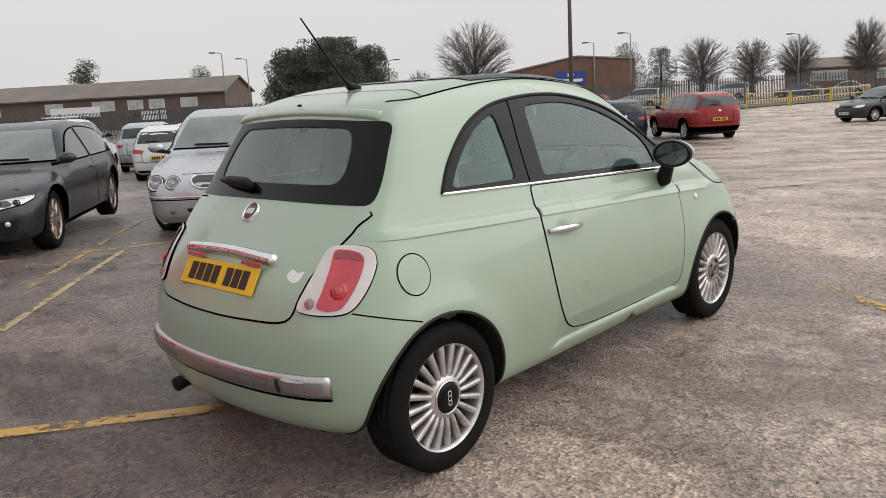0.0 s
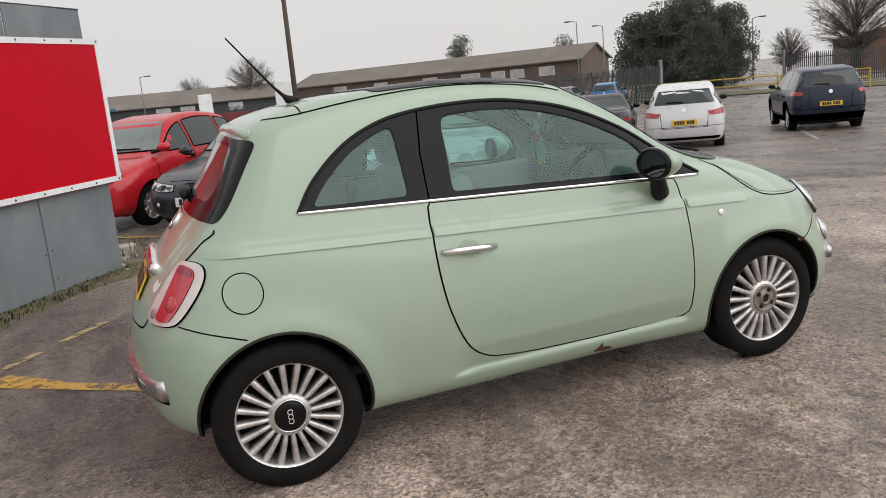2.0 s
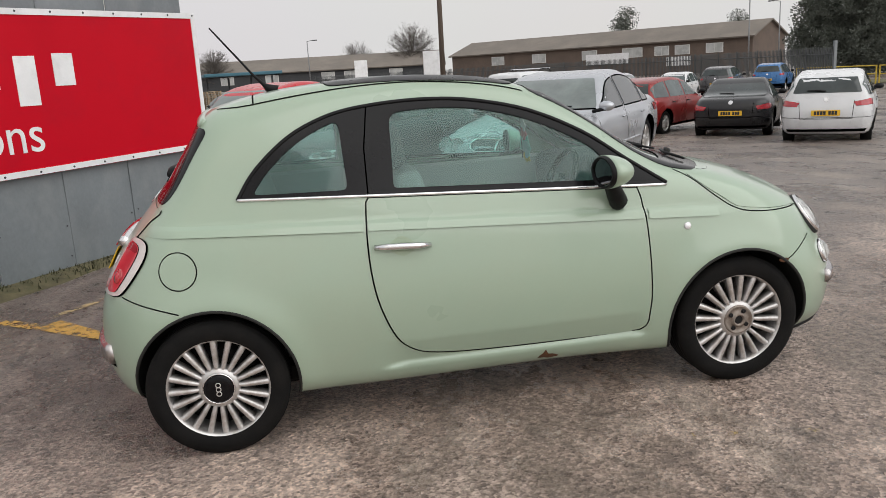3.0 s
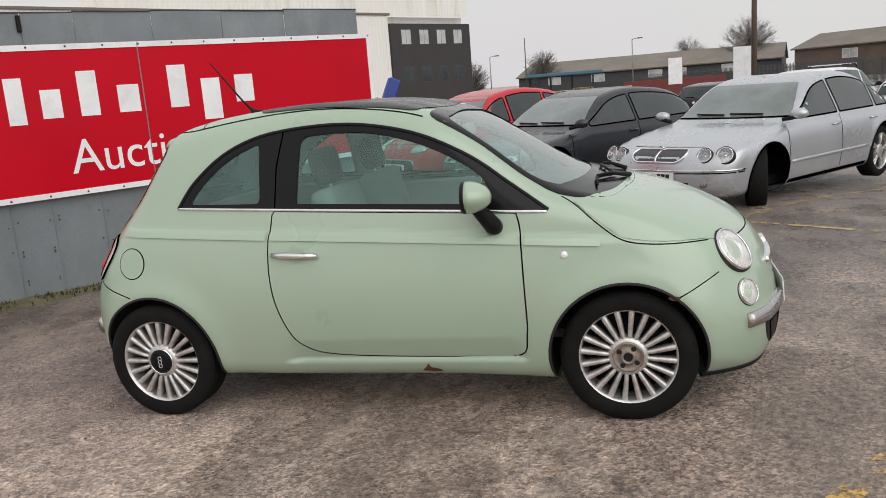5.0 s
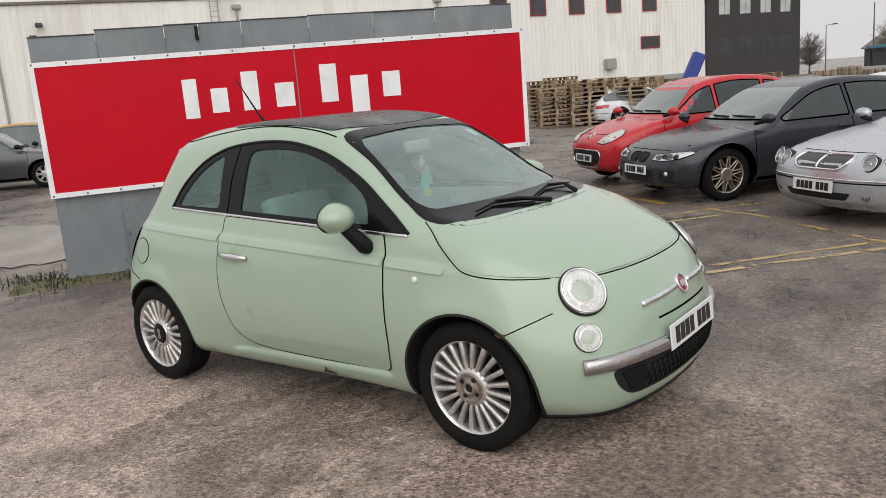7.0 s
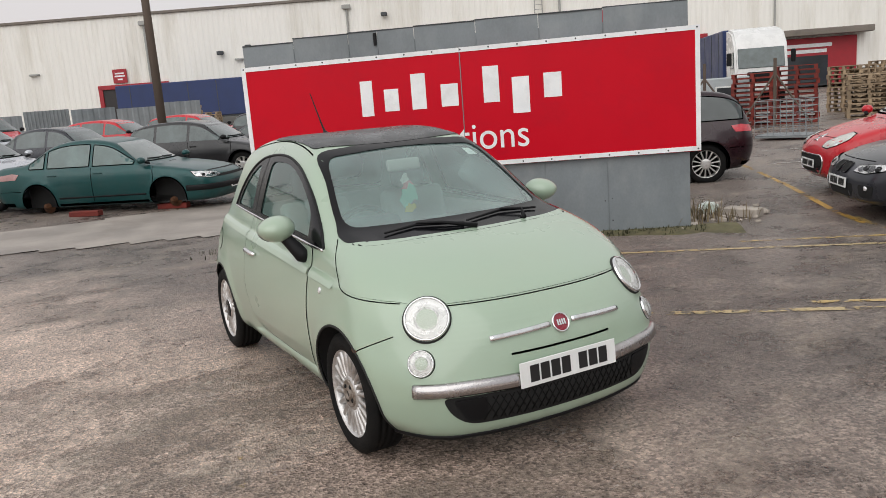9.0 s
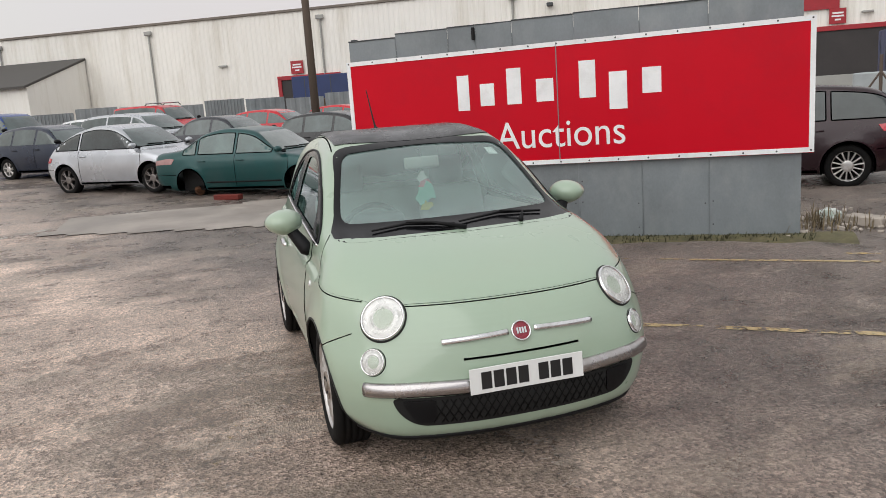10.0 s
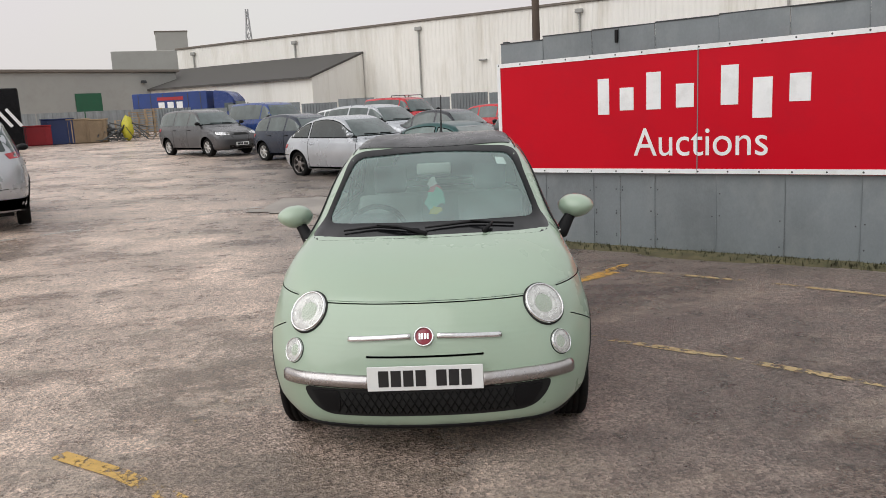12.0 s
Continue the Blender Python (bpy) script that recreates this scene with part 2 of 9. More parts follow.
def catmull(pts, n=6, closed=True):
    pts = [np.array(p, float) for p in pts]
    out = []
    k = len(pts)
    for i in range(k if closed else k - 1):
        if closed:
            a, b, c, d = pts[i - 1], pts[i], pts[(i + 1) % k], pts[(i + 2) % k]
        else:
            a, b, c, d = pts[max(i - 1, 0)], pts[i], pts[i + 1], pts[min(i + 2, k - 1)]
        for j in range(n):
            t = j / n
            out.append(0.5 * (2 * b + (c - a) * t + (2 * a - 5 * b + 4 * c - d) * t * t + (3 * b - a - 3 * c + d) * t ** 3))
    if not closed:
        out.append(pts[-1])
    return np.array(out)


def rounded(pts, radius, n=5):
    """A polygon with its corners cut to curves."""
    pts = [np.array(p, float) for p in pts]
    out = []
    for i, p in enumerate(pts):
        a, b = pts[i - 1] - p, pts[(i + 1) % len(pts)] - p
        r = radius[i] if isinstance(radius, (list, tuple)) else radius
        la, lb = np.linalg.norm(a), np.linalg.norm(b)
        ra, rb = min(r, la * 0.48), min(r, lb * 0.48)
        s, e = p + a / la * ra, p + b / lb * rb
        for j in range(n + 1):
            t = j / n
            out.append((1 - t) ** 2 * s + 2 * t * (1 - t) * p + t * t * e)
    return np.array(out)


def resample(pts, step, closed=True):
    pts = np.array(pts, float)
    if closed:
        pts = np.vstack([pts, pts[:1]])
    out = []
    for a, b in zip(pts, pts[1:]):
        k = max(1, int(math.ceil(np.linalg.norm(b - a) / step)))
        out += [a + (b - a) * j / k for j in range(k)]
    if not closed:
        out.append(pts[-1])
    keep = [out[0]]
    for p in out[1:]:
        if np.linalg.norm(p - keep[-1]) > 1e-5:
            keep.append(p)
    if closed and np.linalg.norm(keep[0] - keep[-1]) < 1e-5:
        keep.pop()
    return np.array(keep)


def inside(poly, q):
    """Which of the points q lie inside a polygon."""
    x, y = q[:, 0], q[:, 1]
    res = np.zeros(len(q), bool)
    for (x0, y0), (x1, y1) in zip(poly, np.roll(poly, -1, axis=0)):
        if y0 != y1:
            res ^= ((y0 > y) != (y1 > y)) & (x < (x1 - x0) * (y - y0) / (y1 - y0) + x0)
    return res


def inset(poly, d):
    """A polygon shrunk by d."""
    poly = np.array(poly, float)
    area = 0.5 * np.sum(poly[:, 0] * np.roll(poly[:, 1], -1) - np.roll(poly[:, 0], -1) * poly[:, 1])
    t = np.roll(poly, -1, axis=0) - np.roll(poly, 1, axis=0)
    n = np.stack([-t[:, 1], t[:, 0]], 1)
    n /= np.linalg.norm(n, axis=1, keepdims=True) + 1e-12
    return poly + n * d * (1 if area > 0 else -1)


# ---- car bodies: a smooth solid from a side profile, a cross-section and a plan, on which panels are laid ----
def table(knots, blur, lo=-4.0, hi=4.0):
    xs = np.linspace(lo, hi, 3201)
    ys = np.interp(xs, [k[0] for k in knots], [k[1] for k in knots])
    k = int(blur / (xs[1] - xs[0])) * 2 + 1
    ker = np.hanning(k + 2)[1:-1]
    ys = np.convolve(np.pad(ys, k // 2, mode="edge"), ker / ker.sum(), "valid")
    return lambda v: np.interp(v, xs, ys)


def sstep(v, a, b):
    t = np.clip((v - a) / (b - a), 0, 1)
    return t * t * (3 - 2 * t)


class Shape:
    def __init__(self, profile, section, plan, wheels, wheel_r, front_bow=0.4, rear_bow=0.3, edge=0.11, end_edge=0.22, flare=0.016, crease=None, axis_z=0.6, arch_r=None, blur=0.16, quick=False, tuck=None, high_bow=0.0):
        self.poly = catmull(profile, 6)
        self.section, self.plan = table(section, blur), table(plan, 0.5)
        self.wheels, self.wheel_r, self.arch_r = wheels, wheel_r, arch_r or wheel_r + 0.045
        self.front_bow, self.rear_bow, self.edge, self.end_edge = front_bow, rear_bow, edge, end_edge
        self.flare, self.crease, self.axis_z, self.tuck, self.high_bow = flare, crease, axis_z, tuck, high_bow
        self.x0, self.x1 = self.poly[:, 0].min(), self.poly[:, 0].max()
        self.top_z = self.poly[:, 1].max()
        self.grid, self.reach = None, 0.004
        if quick:
            h = 0.02
            gx, gy = np.arange(self.x0 - 0.6, self.x1 + 0.6, h), np.arange(-0.4, self.top_z + 0.5, h)
            mx, my = np.meshgrid(gx, gy)
            self.grid = (gx[0], gy[0], h, self.side_dist(mx.ravel(), my.ravel()).reshape(mx.shape))
            self.reach = 0.02

    def half_width(self, x, z):
        w = self.section(z) * self.plan(x)
        for wx in self.wheels:
            r = np.hypot(x - wx, z - self.wheel_r)
            w = w + self.flare * np.exp(-((r - self.arch_r - 0.01) / 0.075) ** 2) * sstep(z, 0.1, 0.3)
        if self.crease:
            z0, slope, xa, xb, depth = self.crease
            d = z - (z0 + slope * x)
            fade = sstep(x, xa, xa + 0.25) * (1 - sstep(x, xb - 0.25, xb))
            w = w - depth * fade * (1 / (1 + np.exp(-d / 0.006))) * np.exp(-np.maximum(d, 0) / 0.16)
        if self.tuck:
            # the door turns in below a soft edge and the sill steps out again beneath it
            z0, slope, zb, xa, xb, lean = self.tuck
            fade = sstep(x, xa, xa + 0.16) * (1 - sstep(x, xb - 0.10, xb))
            top = z0 + slope * x
            w = w - fade * lean * np.maximum(0, np.minimum(top - z, top - zb)) * sstep(z, zb - 0.020, zb - 0.006)
        return w

    def side_dist(self, x, z):
        if self.grid:
            x0, z0, h, g = self.grid
            u, v = np.clip((x - x0) / h, 0, g.shape[1] - 1.001), np.clip((z - z0) / h, 0, g.shape[0] - 1.001)
            i, j = u.astype(int), v.astype(int)
            u, v = u - i, v - j
            return (g[j, i] * (1 - u) + g[j, i + 1] * u) * (1 - v) + (g[j + 1, i] * (1 - u) + g[j + 1, i + 1] * u) * v
        a = self.poly
        b = np.roll(a, -1, axis=0)
        out = np.empty(len(x))
        for s in range(0, len(x), 6000):
            px, pz = x[s:s + 6000, None], z[s:s + 6000, None]
            ex, ez = (b - a)[:, 0], (b - a)[:, 1]
            t = np.clip(((px - a[:, 0]) * ex + (pz - a[:, 1]) * ez) / (ex * ex + ez * ez), 0, 1)
            d = np.hypot(px - a[:, 0] - t * ex, pz - a[:, 1] - t * ez).min(1)
            cross = ((a[:, 1] > pz) != (b[:, 1] > pz)) & (px < ex * (pz - a[:, 1]) / np.where(ez == 0, 1e-9, ez) + a[:, 0])
            out[s:s + 6000] = np.where(cross.sum(1) % 2 == 1, -d, d)
        return out

    def f(self, p):
        x, y, z = p[:, 0], np.abs(p[:, 1]), p[:, 2]
        bow = np.where(x > 0, self.front_bow, -self.rear_bow) * sstep(np.abs(x), 0.0, 0.8)
        bow = bow + np.where(x > 0, self.high_bow, 0) * sstep(x, 0.9, 1.4) * sstep(z, 0.42, 0.62)
        b = self.side_dist(x + bow * y ** 2.4, z)
        a = y - self.half_width(x, z)
        lim = max(self.x1, -self.x0)
        k = self.edge + (self.end_edge - self.edge) * sstep(np.abs(x), lim - 0.65, lim - 0.2) * (1 - sstep(z, 0.8, 1.1))
        h = np.maximum(k - np.abs(a - b), 0) / k
        return np.maximum(a, b) + h * h * k * 0.25

    def solve(self, o, d, lo, hi):
        """The outermost crossing along rays o + r d, from hi inwards."""
        lo, hi = np.full(len(o), float(lo)), np.full(len(o), float(hi))
        for _ in range(17):
            m = 0.5 * (lo + hi)
            out = self.f(o + d * m[:, None]) > 0
            hi, lo = np.where(out, m, hi), np.where(out, lo, m)
        return o + d * (0.5 * (lo + hi))[:, None]

    def normal(self, p):
        e = self.reach
        g = np.stack([self.f(p + np.eye(3)[i] * e) - self.f(p - np.eye(3)[i] * e) for i in range(3)], 1)
        return g / (np.linalg.norm(g, axis=1, keepdims=True) + 1e-9)

    def lay(self, kind, q):
        """Points of the plane laid on the body. right/left: (x, z); top: (x, y); front/rear: (y, z); nose/tail: (degrees off the x axis, z)."""
        q = np.array(q, float)
        n = len(q)
        o, d = np.zeros((n, 3)), np.zeros((n, 3))
        if kind in ("right", "left"):
            o[:, 0], o[:, 2] = q[:, 0], q[:, 1]
            d[:, 1] = -1 if kind == "right" else 1
            return self.solve(o, d, 0, 1.4)
        if kind == "top":
            o[:, 0], o[:, 1], o[:, 2] = q[:, 0], q[:, 1], self.axis_z
            d[:, 2] = 1
            return self.solve(o, d, 0, 2.5)
        if kind in ("front", "rear"):
            s = 1 if kind == "front" else -1
            o[:, 1], o[:, 2] = q[:, 0], q[:, 1]
            d[:, 0] = s
            return self.solve(o, d, 0, 4)
        s = 1 if kind == "nose" else -1
        o[:, 0] = (self.wheels[1] if s > 0 else self.wheels[0]) * 0.92
        o[:, 2] = q[:, 1]
        d[:, 0], d[:, 1] = s * np.cos(np.radians(q[:, 0])), np.sin(np.radians(q[:, 0]))
        return self.solve(o, d, 0, 2)

    def scale_of(self, kind):
        return np.array([0.0122, 1.0]) if kind in ("nose", "tail") else np.array([1.0, 1.0])

    def panel(self, name, kind, outline, material, parent, off=0.003, step=0.03, label="", skirt=0.012, holes=()):
        """A sheet laid on the body inside an outline, standing off by a few millimetres, with a turned-in edge."""
        sc = self.scale_of(kind)
        rim = resample(np.array(outline) * sc, step)
        hole_rims = [resample(np.array(h) * sc, step) for h in holes]
        lo, hi = rim.min(0), rim.max(0)
        gx, gy = np.meshgrid(np.arange(lo[0] + step / 2, hi[0], step), np.arange(lo[1] + step / 2, hi[1], step))
        gx = gx + (np.arange(gx.shape[0]) % 2)[:, None] * step * 0.5
        grid = np.stack([gx.ravel(), gy.ravel()], 1)
        core = inset(rim, step * 0.45)
        grid = grid[inside(core, grid)] if len(grid) else grid
        for h in hole_rims:
            grid = grid[~inside(inset(h, -step * 0.45), grid)]
        pts = [Vector(p) for p in rim]
        edges = [(i, (i + 1) % len(rim)) for i in range(len(rim))]
        for h in hole_rims:
            b = len(pts)
            pts += [Vector(p) for p in h]
            edges += [(b + i, b + (i + 1) % len(h)) for i in range(len(h))]
        pts += [Vector(p) for p in grid]
        v2, _, tris, *_ = delaunay_2d_cdt(pts, edges, [], 0, 1e-6)
        v2 = np.array([tuple(v) for v in v2])
        tris = np.array([t for t in tris if len(t) == 3])
        mid = v2[tris].mean(1)
        ok = inside(rim, mid)
        for h in hole_rims:
            ok &= ~inside(h, mid)
        tris = tris[ok]
        p = self.lay(kind, v2 / sc)
        nrm = self.normal(p)
        p = p + nrm * off
        a, b, c = p[tris[:, 0]], p[tris[:, 1]], p[tris[:, 2]]
        flip = (np.cross(b - a, c - a) * nrm[tris[:, 0]]).sum(1) < 0
        tris[flip] = tris[flip][:, ::-1]
        verts, faces, normals = list(p), [tuple(t) for t in tris], list(nrm)
        if skirt:
            for r in [rim] + hole_rims:
                q = self.lay(kind, r / sc)
                qn = self.normal(q)
                base = len(verts)
                tang = np.roll(q, -1, axis=0) - np.roll(q, 1, axis=0)
                out = np.cross(tang, qn)
                out /= np.linalg.norm(out, axis=1, keepdims=True) + 1e-9
                verts += list(q + qn * off) + list(q - qn * skirt)
                normals += list(out) * 2
                m = len(r)
                faces += [(base + i, base + (i + 1) % m, base + m + (i + 1) % m, base + m + i) for i in range(m)]
        return mesh_ob(name, verts, faces, material, parent, label, True, normals)

    def ribbon(self, name, kind, line, width, material, parent, off=0.0015, closed=True, height=0.0, label="", step=0.025, shift=0.0, section=None, fade=(0, 0)):
        """A strip that follows a line on the body; with height it is a raised, rounded moulding. kind may be a list of 3D points' kind per call."""
        sc = self.scale_of(kind)
        r = resample(np.array(line) * sc, step, closed)
        q = self.lay(kind, r / sc)
        n = self.normal(q)
        t = np.roll(q, -1, axis=0) - np.roll(q, 1, axis=0)
        if not closed:
            t[0], t[-1] = q[1] - q[0], q[-1] - q[-2]
        s = np.cross(n, t)
        s /= np.linalg.norm(s, axis=1, keepdims=True) + 1e-9
        q = q + s * shift
        if section:
            offs = section
        elif height:
            offs = [(-0.5, -0.004), (-0.5, height * 0.55), (-0.28, height), (0.28, height), (0.5, height * 0.55), (0.5, -0.004)]
        else:
            offs = [(-0.5, 0.0), (0.5, 0.0)]
        k, m = len(offs), len(q)
        grow = [min(1.0, i / fade[0] if fade[0] else 1.0, (m - 1 - i) / fade[1] if fade[1] else 1.0) for i in range(m)]
        verts = [q[i] + s[i] * width * a + n[i] * (off + (b if b < 0 else b * grow[i])) for i in range(m) for a, b in offs]
        faces = []
        for i in range(m if closed else m - 1):
            j = (i + 1) % m
            faces += [(i * k + a, i * k + a + 1, j * k + a + 1, j * k + a) for a in range(k - 1)]
        if height and not closed:
            faces += [tuple(range(k))[::-1], tuple((m - 1) * k + a for a in range(k))]
        ob = mesh_ob(name, verts, faces, material, parent, label, True, [n[i] for i in range(m) for _ in offs] if not height and not section else None)
        return ob

    def shell(self, name, material, parent, step=0.03, cuts=(), label=""):
        """The whole outer skin, open at the wheel arches and where cuts (kind, outline) say so."""
        xa, xb = self.wheels[0] * 0.92, self.wheels[1] * 0.92
        zc = self.axis_z
        reach_f, reach_r = self.x1 - xb, xa - self.x0
        cols = [(xa, -math.pi / 2 + math.pi / 2 * i / int(reach_r * 1.5 / step)) for i in range(int(reach_r * 1.5 / step))]
        cols += [(x, 0.0) for x in np.linspace(xa, xb, int((xb - xa) / step))]
        cols += [(xb, math.pi / 2 * (i + 1) / int(reach_f * 1.5 / step)) for i in range(int(reach_f * 1.5 / step))]
        rows = int(2.6 / step)
        phi = np.linspace(-math.pi / 2, math.pi / 2, rows)
        o, d = [], []
        for x, al in cols:
            for ph in phi:
                o.append((x, 0, zc))
                d.append((math.sin(al), math.cos(al) * math.cos(ph), math.cos(al) * math.sin(ph)))
        o, d = np.array(o), np.array(d)
        p = self.solve(o, d, 0, 3.5)
        nc = len(cols)
        quads = np.array([(i * rows + j, (i + 1) * rows + j, (i + 1) * rows + j + 1, i * rows + j + 1) for i in range(nc - 1) for j in range(rows - 1)])
        mid = p[quads].mean(1)
        nm = self.normal(mid)
        keep = np.ones(len(quads), bool)
        for wx in self.wheels:
            keep &= ~((np.hypot(mid[:, 0] - wx, mid[:, 2] - self.wheel_r) < self.arch_r) & (mid[:, 1] > 0.42))
        for kind, outline in cuts:
            outline = np.array(outline)
            if kind == "side":
                keep &= ~(inside(outline, mid[:, [0, 2]]) & (np.abs(nm[:, 1]) > 0.35))
            elif kind == "front":
                keep &= ~(inside(outline, np.stack([mid[:, 1], mid[:, 2]], 1)) & (nm[:, 0] > 0.2) & (mid[:, 0] > -0.2))
            elif kind == "rear":
                keep &= ~(inside(outline, np.stack([mid[:, 1], mid[:, 2]], 1)) & (nm[:, 0] < -0.2) & (mid[:, 0] < 0))
        quads = quads[keep]
        used, inv = np.unique(quads, return_inverse=True)
        quads = inv.reshape(-1, 4)
        p = p[used]
        # draw the rim of each arch onto its circle
        from_edge = {}
        for q in quads:
            for a, b in zip(q, np.roll(q, -1)):
                e = (min(a, b), max(a, b))
                from_edge[e] = from_edge.get(e, 0) + 1
        rim = sorted({v for e, c in from_edge.items() if c == 1 for v in e})
        rim = np.array(rim)
        for wx in self.wheels:
            r = np.hypot(p[rim, 0] - wx, p[rim, 2] - self.wheel_r)
            near = rim[(np.abs(r - self.arch_r) < step * 1.5) & (p[rim, 1] > 0.55)]
            if len(near):
                v = np.stack([p[near, 0] - wx, p[near, 2] - self.wheel_r], 1)
                v *= (self.arch_r / np.linalg.norm(v, axis=1))[:, None]
                p[near] = self.lay("left", np.stack([wx + v[:, 0], self.wheel_r + v[:, 1]], 1))
        n = self.normal(p)
        k = len(p)
        verts = np.vstack([p, p * (1, -1, 1)])
        normals = np.vstack([n, n * (1, -1, 1)])
        faces = [tuple(q) for q in quads] + [tuple(q[::-1] + k) for q in quads]
        a, b, c = verts[faces[0][0]], verts[faces[0][1]], verts[faces[0][2]]
        if (np.cross(b - a, c - a) * normals[faces[0][0]]).sum() < 0:
            faces = [f[::-1] for f in faces]
        return mesh_ob(name, verts, faces, material, parent, label, True, normals)

    def arch_line(self, i, n=40, r=None):
        r = r or self.arch_r
        low = math.asin(max(-1, min(1, (0.19 - self.wheel_r) / r)))
        return [(self.wheels[i] + r * math.cos(a), self.wheel_r + r * math.sin(a)) for a in np.linspace(math.pi - low, low, n)]


# ---- the small mint-green hatchback, in its own frame: x forward, z up, origin on the ground between the axles ----
HERO = Shape(
    profile=[(1.62, 0.135), (1.785, 0.185), (1.837, 0.32), (1.832, 0.44), (1.80, 0.60), (1.705, 0.738), (1.575, 0.826), (1.40, 0.905), (1.2, 0.965), (1.03, 1.005), (0.88, 1.07),
             (0.62, 1.235), (0.36, 1.375), (0.10, 1.448), (-0.3, 1.482), (-0.75, 1.466), (-1.02, 1.425), (-1.135, 1.378), (-1.215, 1.27), (-1.35, 1.08), (-1.49, 0.92),
             (-1.60, 0.78), (-1.675, 0.62), (-1.695, 0.45), (-1.66, 0.29), (-1.57, 0.215), (-1.4, 0.19), (-0.5, 0.18), (0.5, 0.175), (1.35, 0.14)],
    section=[(0.0, 0.70), (0.18, 0.735), (0.32, 0.775), (0.5, 0.80), (0.64, 0.797), (0.76, 0.775), (0.86, 0.752), (0.95, 0.72), (1.045, 0.672), (1.2, 0.62), (1.36, 0.55), (1.5, 0.47)],
    plan=[(-2.0, 0.86), (-1.7, 0.90), (-1.35, 0.955), (-1.0, 0.985), (-0.6, 1.0), (1.15, 1.0), (1.5, 0.975), (1.8, 0.93), (2.2, 0.86)],
    wheels=(-1.15, 1.15), wheel_r=0.288, arch_r=0.33, front_bow=0.42, rear_bow=0.32, crease=(0.875, -0.06, -1.42, 1.25, 0.020), tuck=(0.398, -0.012, 0.292, -0.50, 0.74, 0.20), high_bow=0.12)


def rim_mesh(bm, radius):
    lathe(bm, [(radius, -0.15), (radius + 0.004, -0.01), (radius + 0.012, 0.0), (radius + 0.006, 0.008), (radius - 0.008, 0.004), (radius - 0.016, -0.012), (radius - 0.02, -0.15)], 48)
    return lathe(bm, [(0.0, 0.0), (0.03, 0.002), (0.062, 0.0), (0.080, -0.004), (0.088, -0.016), (0.086, -0.07)], 32)


def spokes_wheel(bm, radius, count, style="fan", depth=0.05, pieces="all"):
    """Rim, lip and spokes of an alloy wheel, its outer face towards +z; pieces picks the whole, the rim alone or one spoke."""
    if pieces != "spoke":
        rim_mesh(bm, radius)
    if pieces == "rim":
        return bm
    r0 = 0.078
    for k in range(1 if pieces == "spoke" else count):
        a = 2 * math.pi * k / count
        if style == "fan":
            legs = [(a, a, 0.0080, 0.0132)]
        elif style == "split":
            legs = [(a - 0.05, a - 0.13, 0.010, 0.012), (a + 0.05, a + 0.13, 0.010, 0.012)]
        elif style == "mesh":
            legs = [(a, a + 0.26, 0.009, 0.008), (a, a - 0.26, 0.009, 0.008)]
        else:
            legs = [(a, a, 0.026, 0.034)]
        for a0, a1, w0, w1 in legs:
            ring = []
            for r, an, w, top in ((r0, a0, w0, -0.006), (radius * 0.5, (a0 + a1) / 2, (w0 + w1) / 2, -0.002), (radius - 0.006, a1, w1, -0.006)):
                c, s = math.cos(an), math.sin(an)
                p = Vector((r * c, r * s, 0))
                t = Vector((-s, c, 0))
                ring.append([bm.verts.new(p + t * w * u + Vector((0, 0, top + h))) for u, h in ((-1, -depth), (-1, -0.008), (-0.5, 0), (0.5, 0), (1, -0.008), (1, -depth))])
            for x, y in zip(ring, ring[1:]):
                for i in range(6):
                    bm.faces.new((x[i], x[(i + 1) % 6], y[(i + 1) % 6], y[i]))
    return bm


def tyre_mesh(bm, r_out, r_in, width, treads=True):
    h = width / 2
    prof = [(r_in, -h * 0.9), (r_in + 0.01, -h), ((r_in + r_out) / 2, -h * 1.04), (r_out - 0.02, -h * 0.97), (r_out, -h * 0.78)]
    if treads:
        for u in (-0.5, -0.17, 0.17, 0.5):
            prof += [(r_out, h * (u - 0.06)), (r_out - 0.007, h * (u - 0.04)), (r_out - 0.007, h * (u + 0.04)), (r_out, h * (u + 0.06))]
    prof += [(r_out, h * 0.78), (r_out - 0.02, h * 0.97), ((r_in + r_out) / 2, h * 1.04), (r_in + 0.01, h), (r_in, h * 0.9)]
    return lathe(bm, prof, 56)


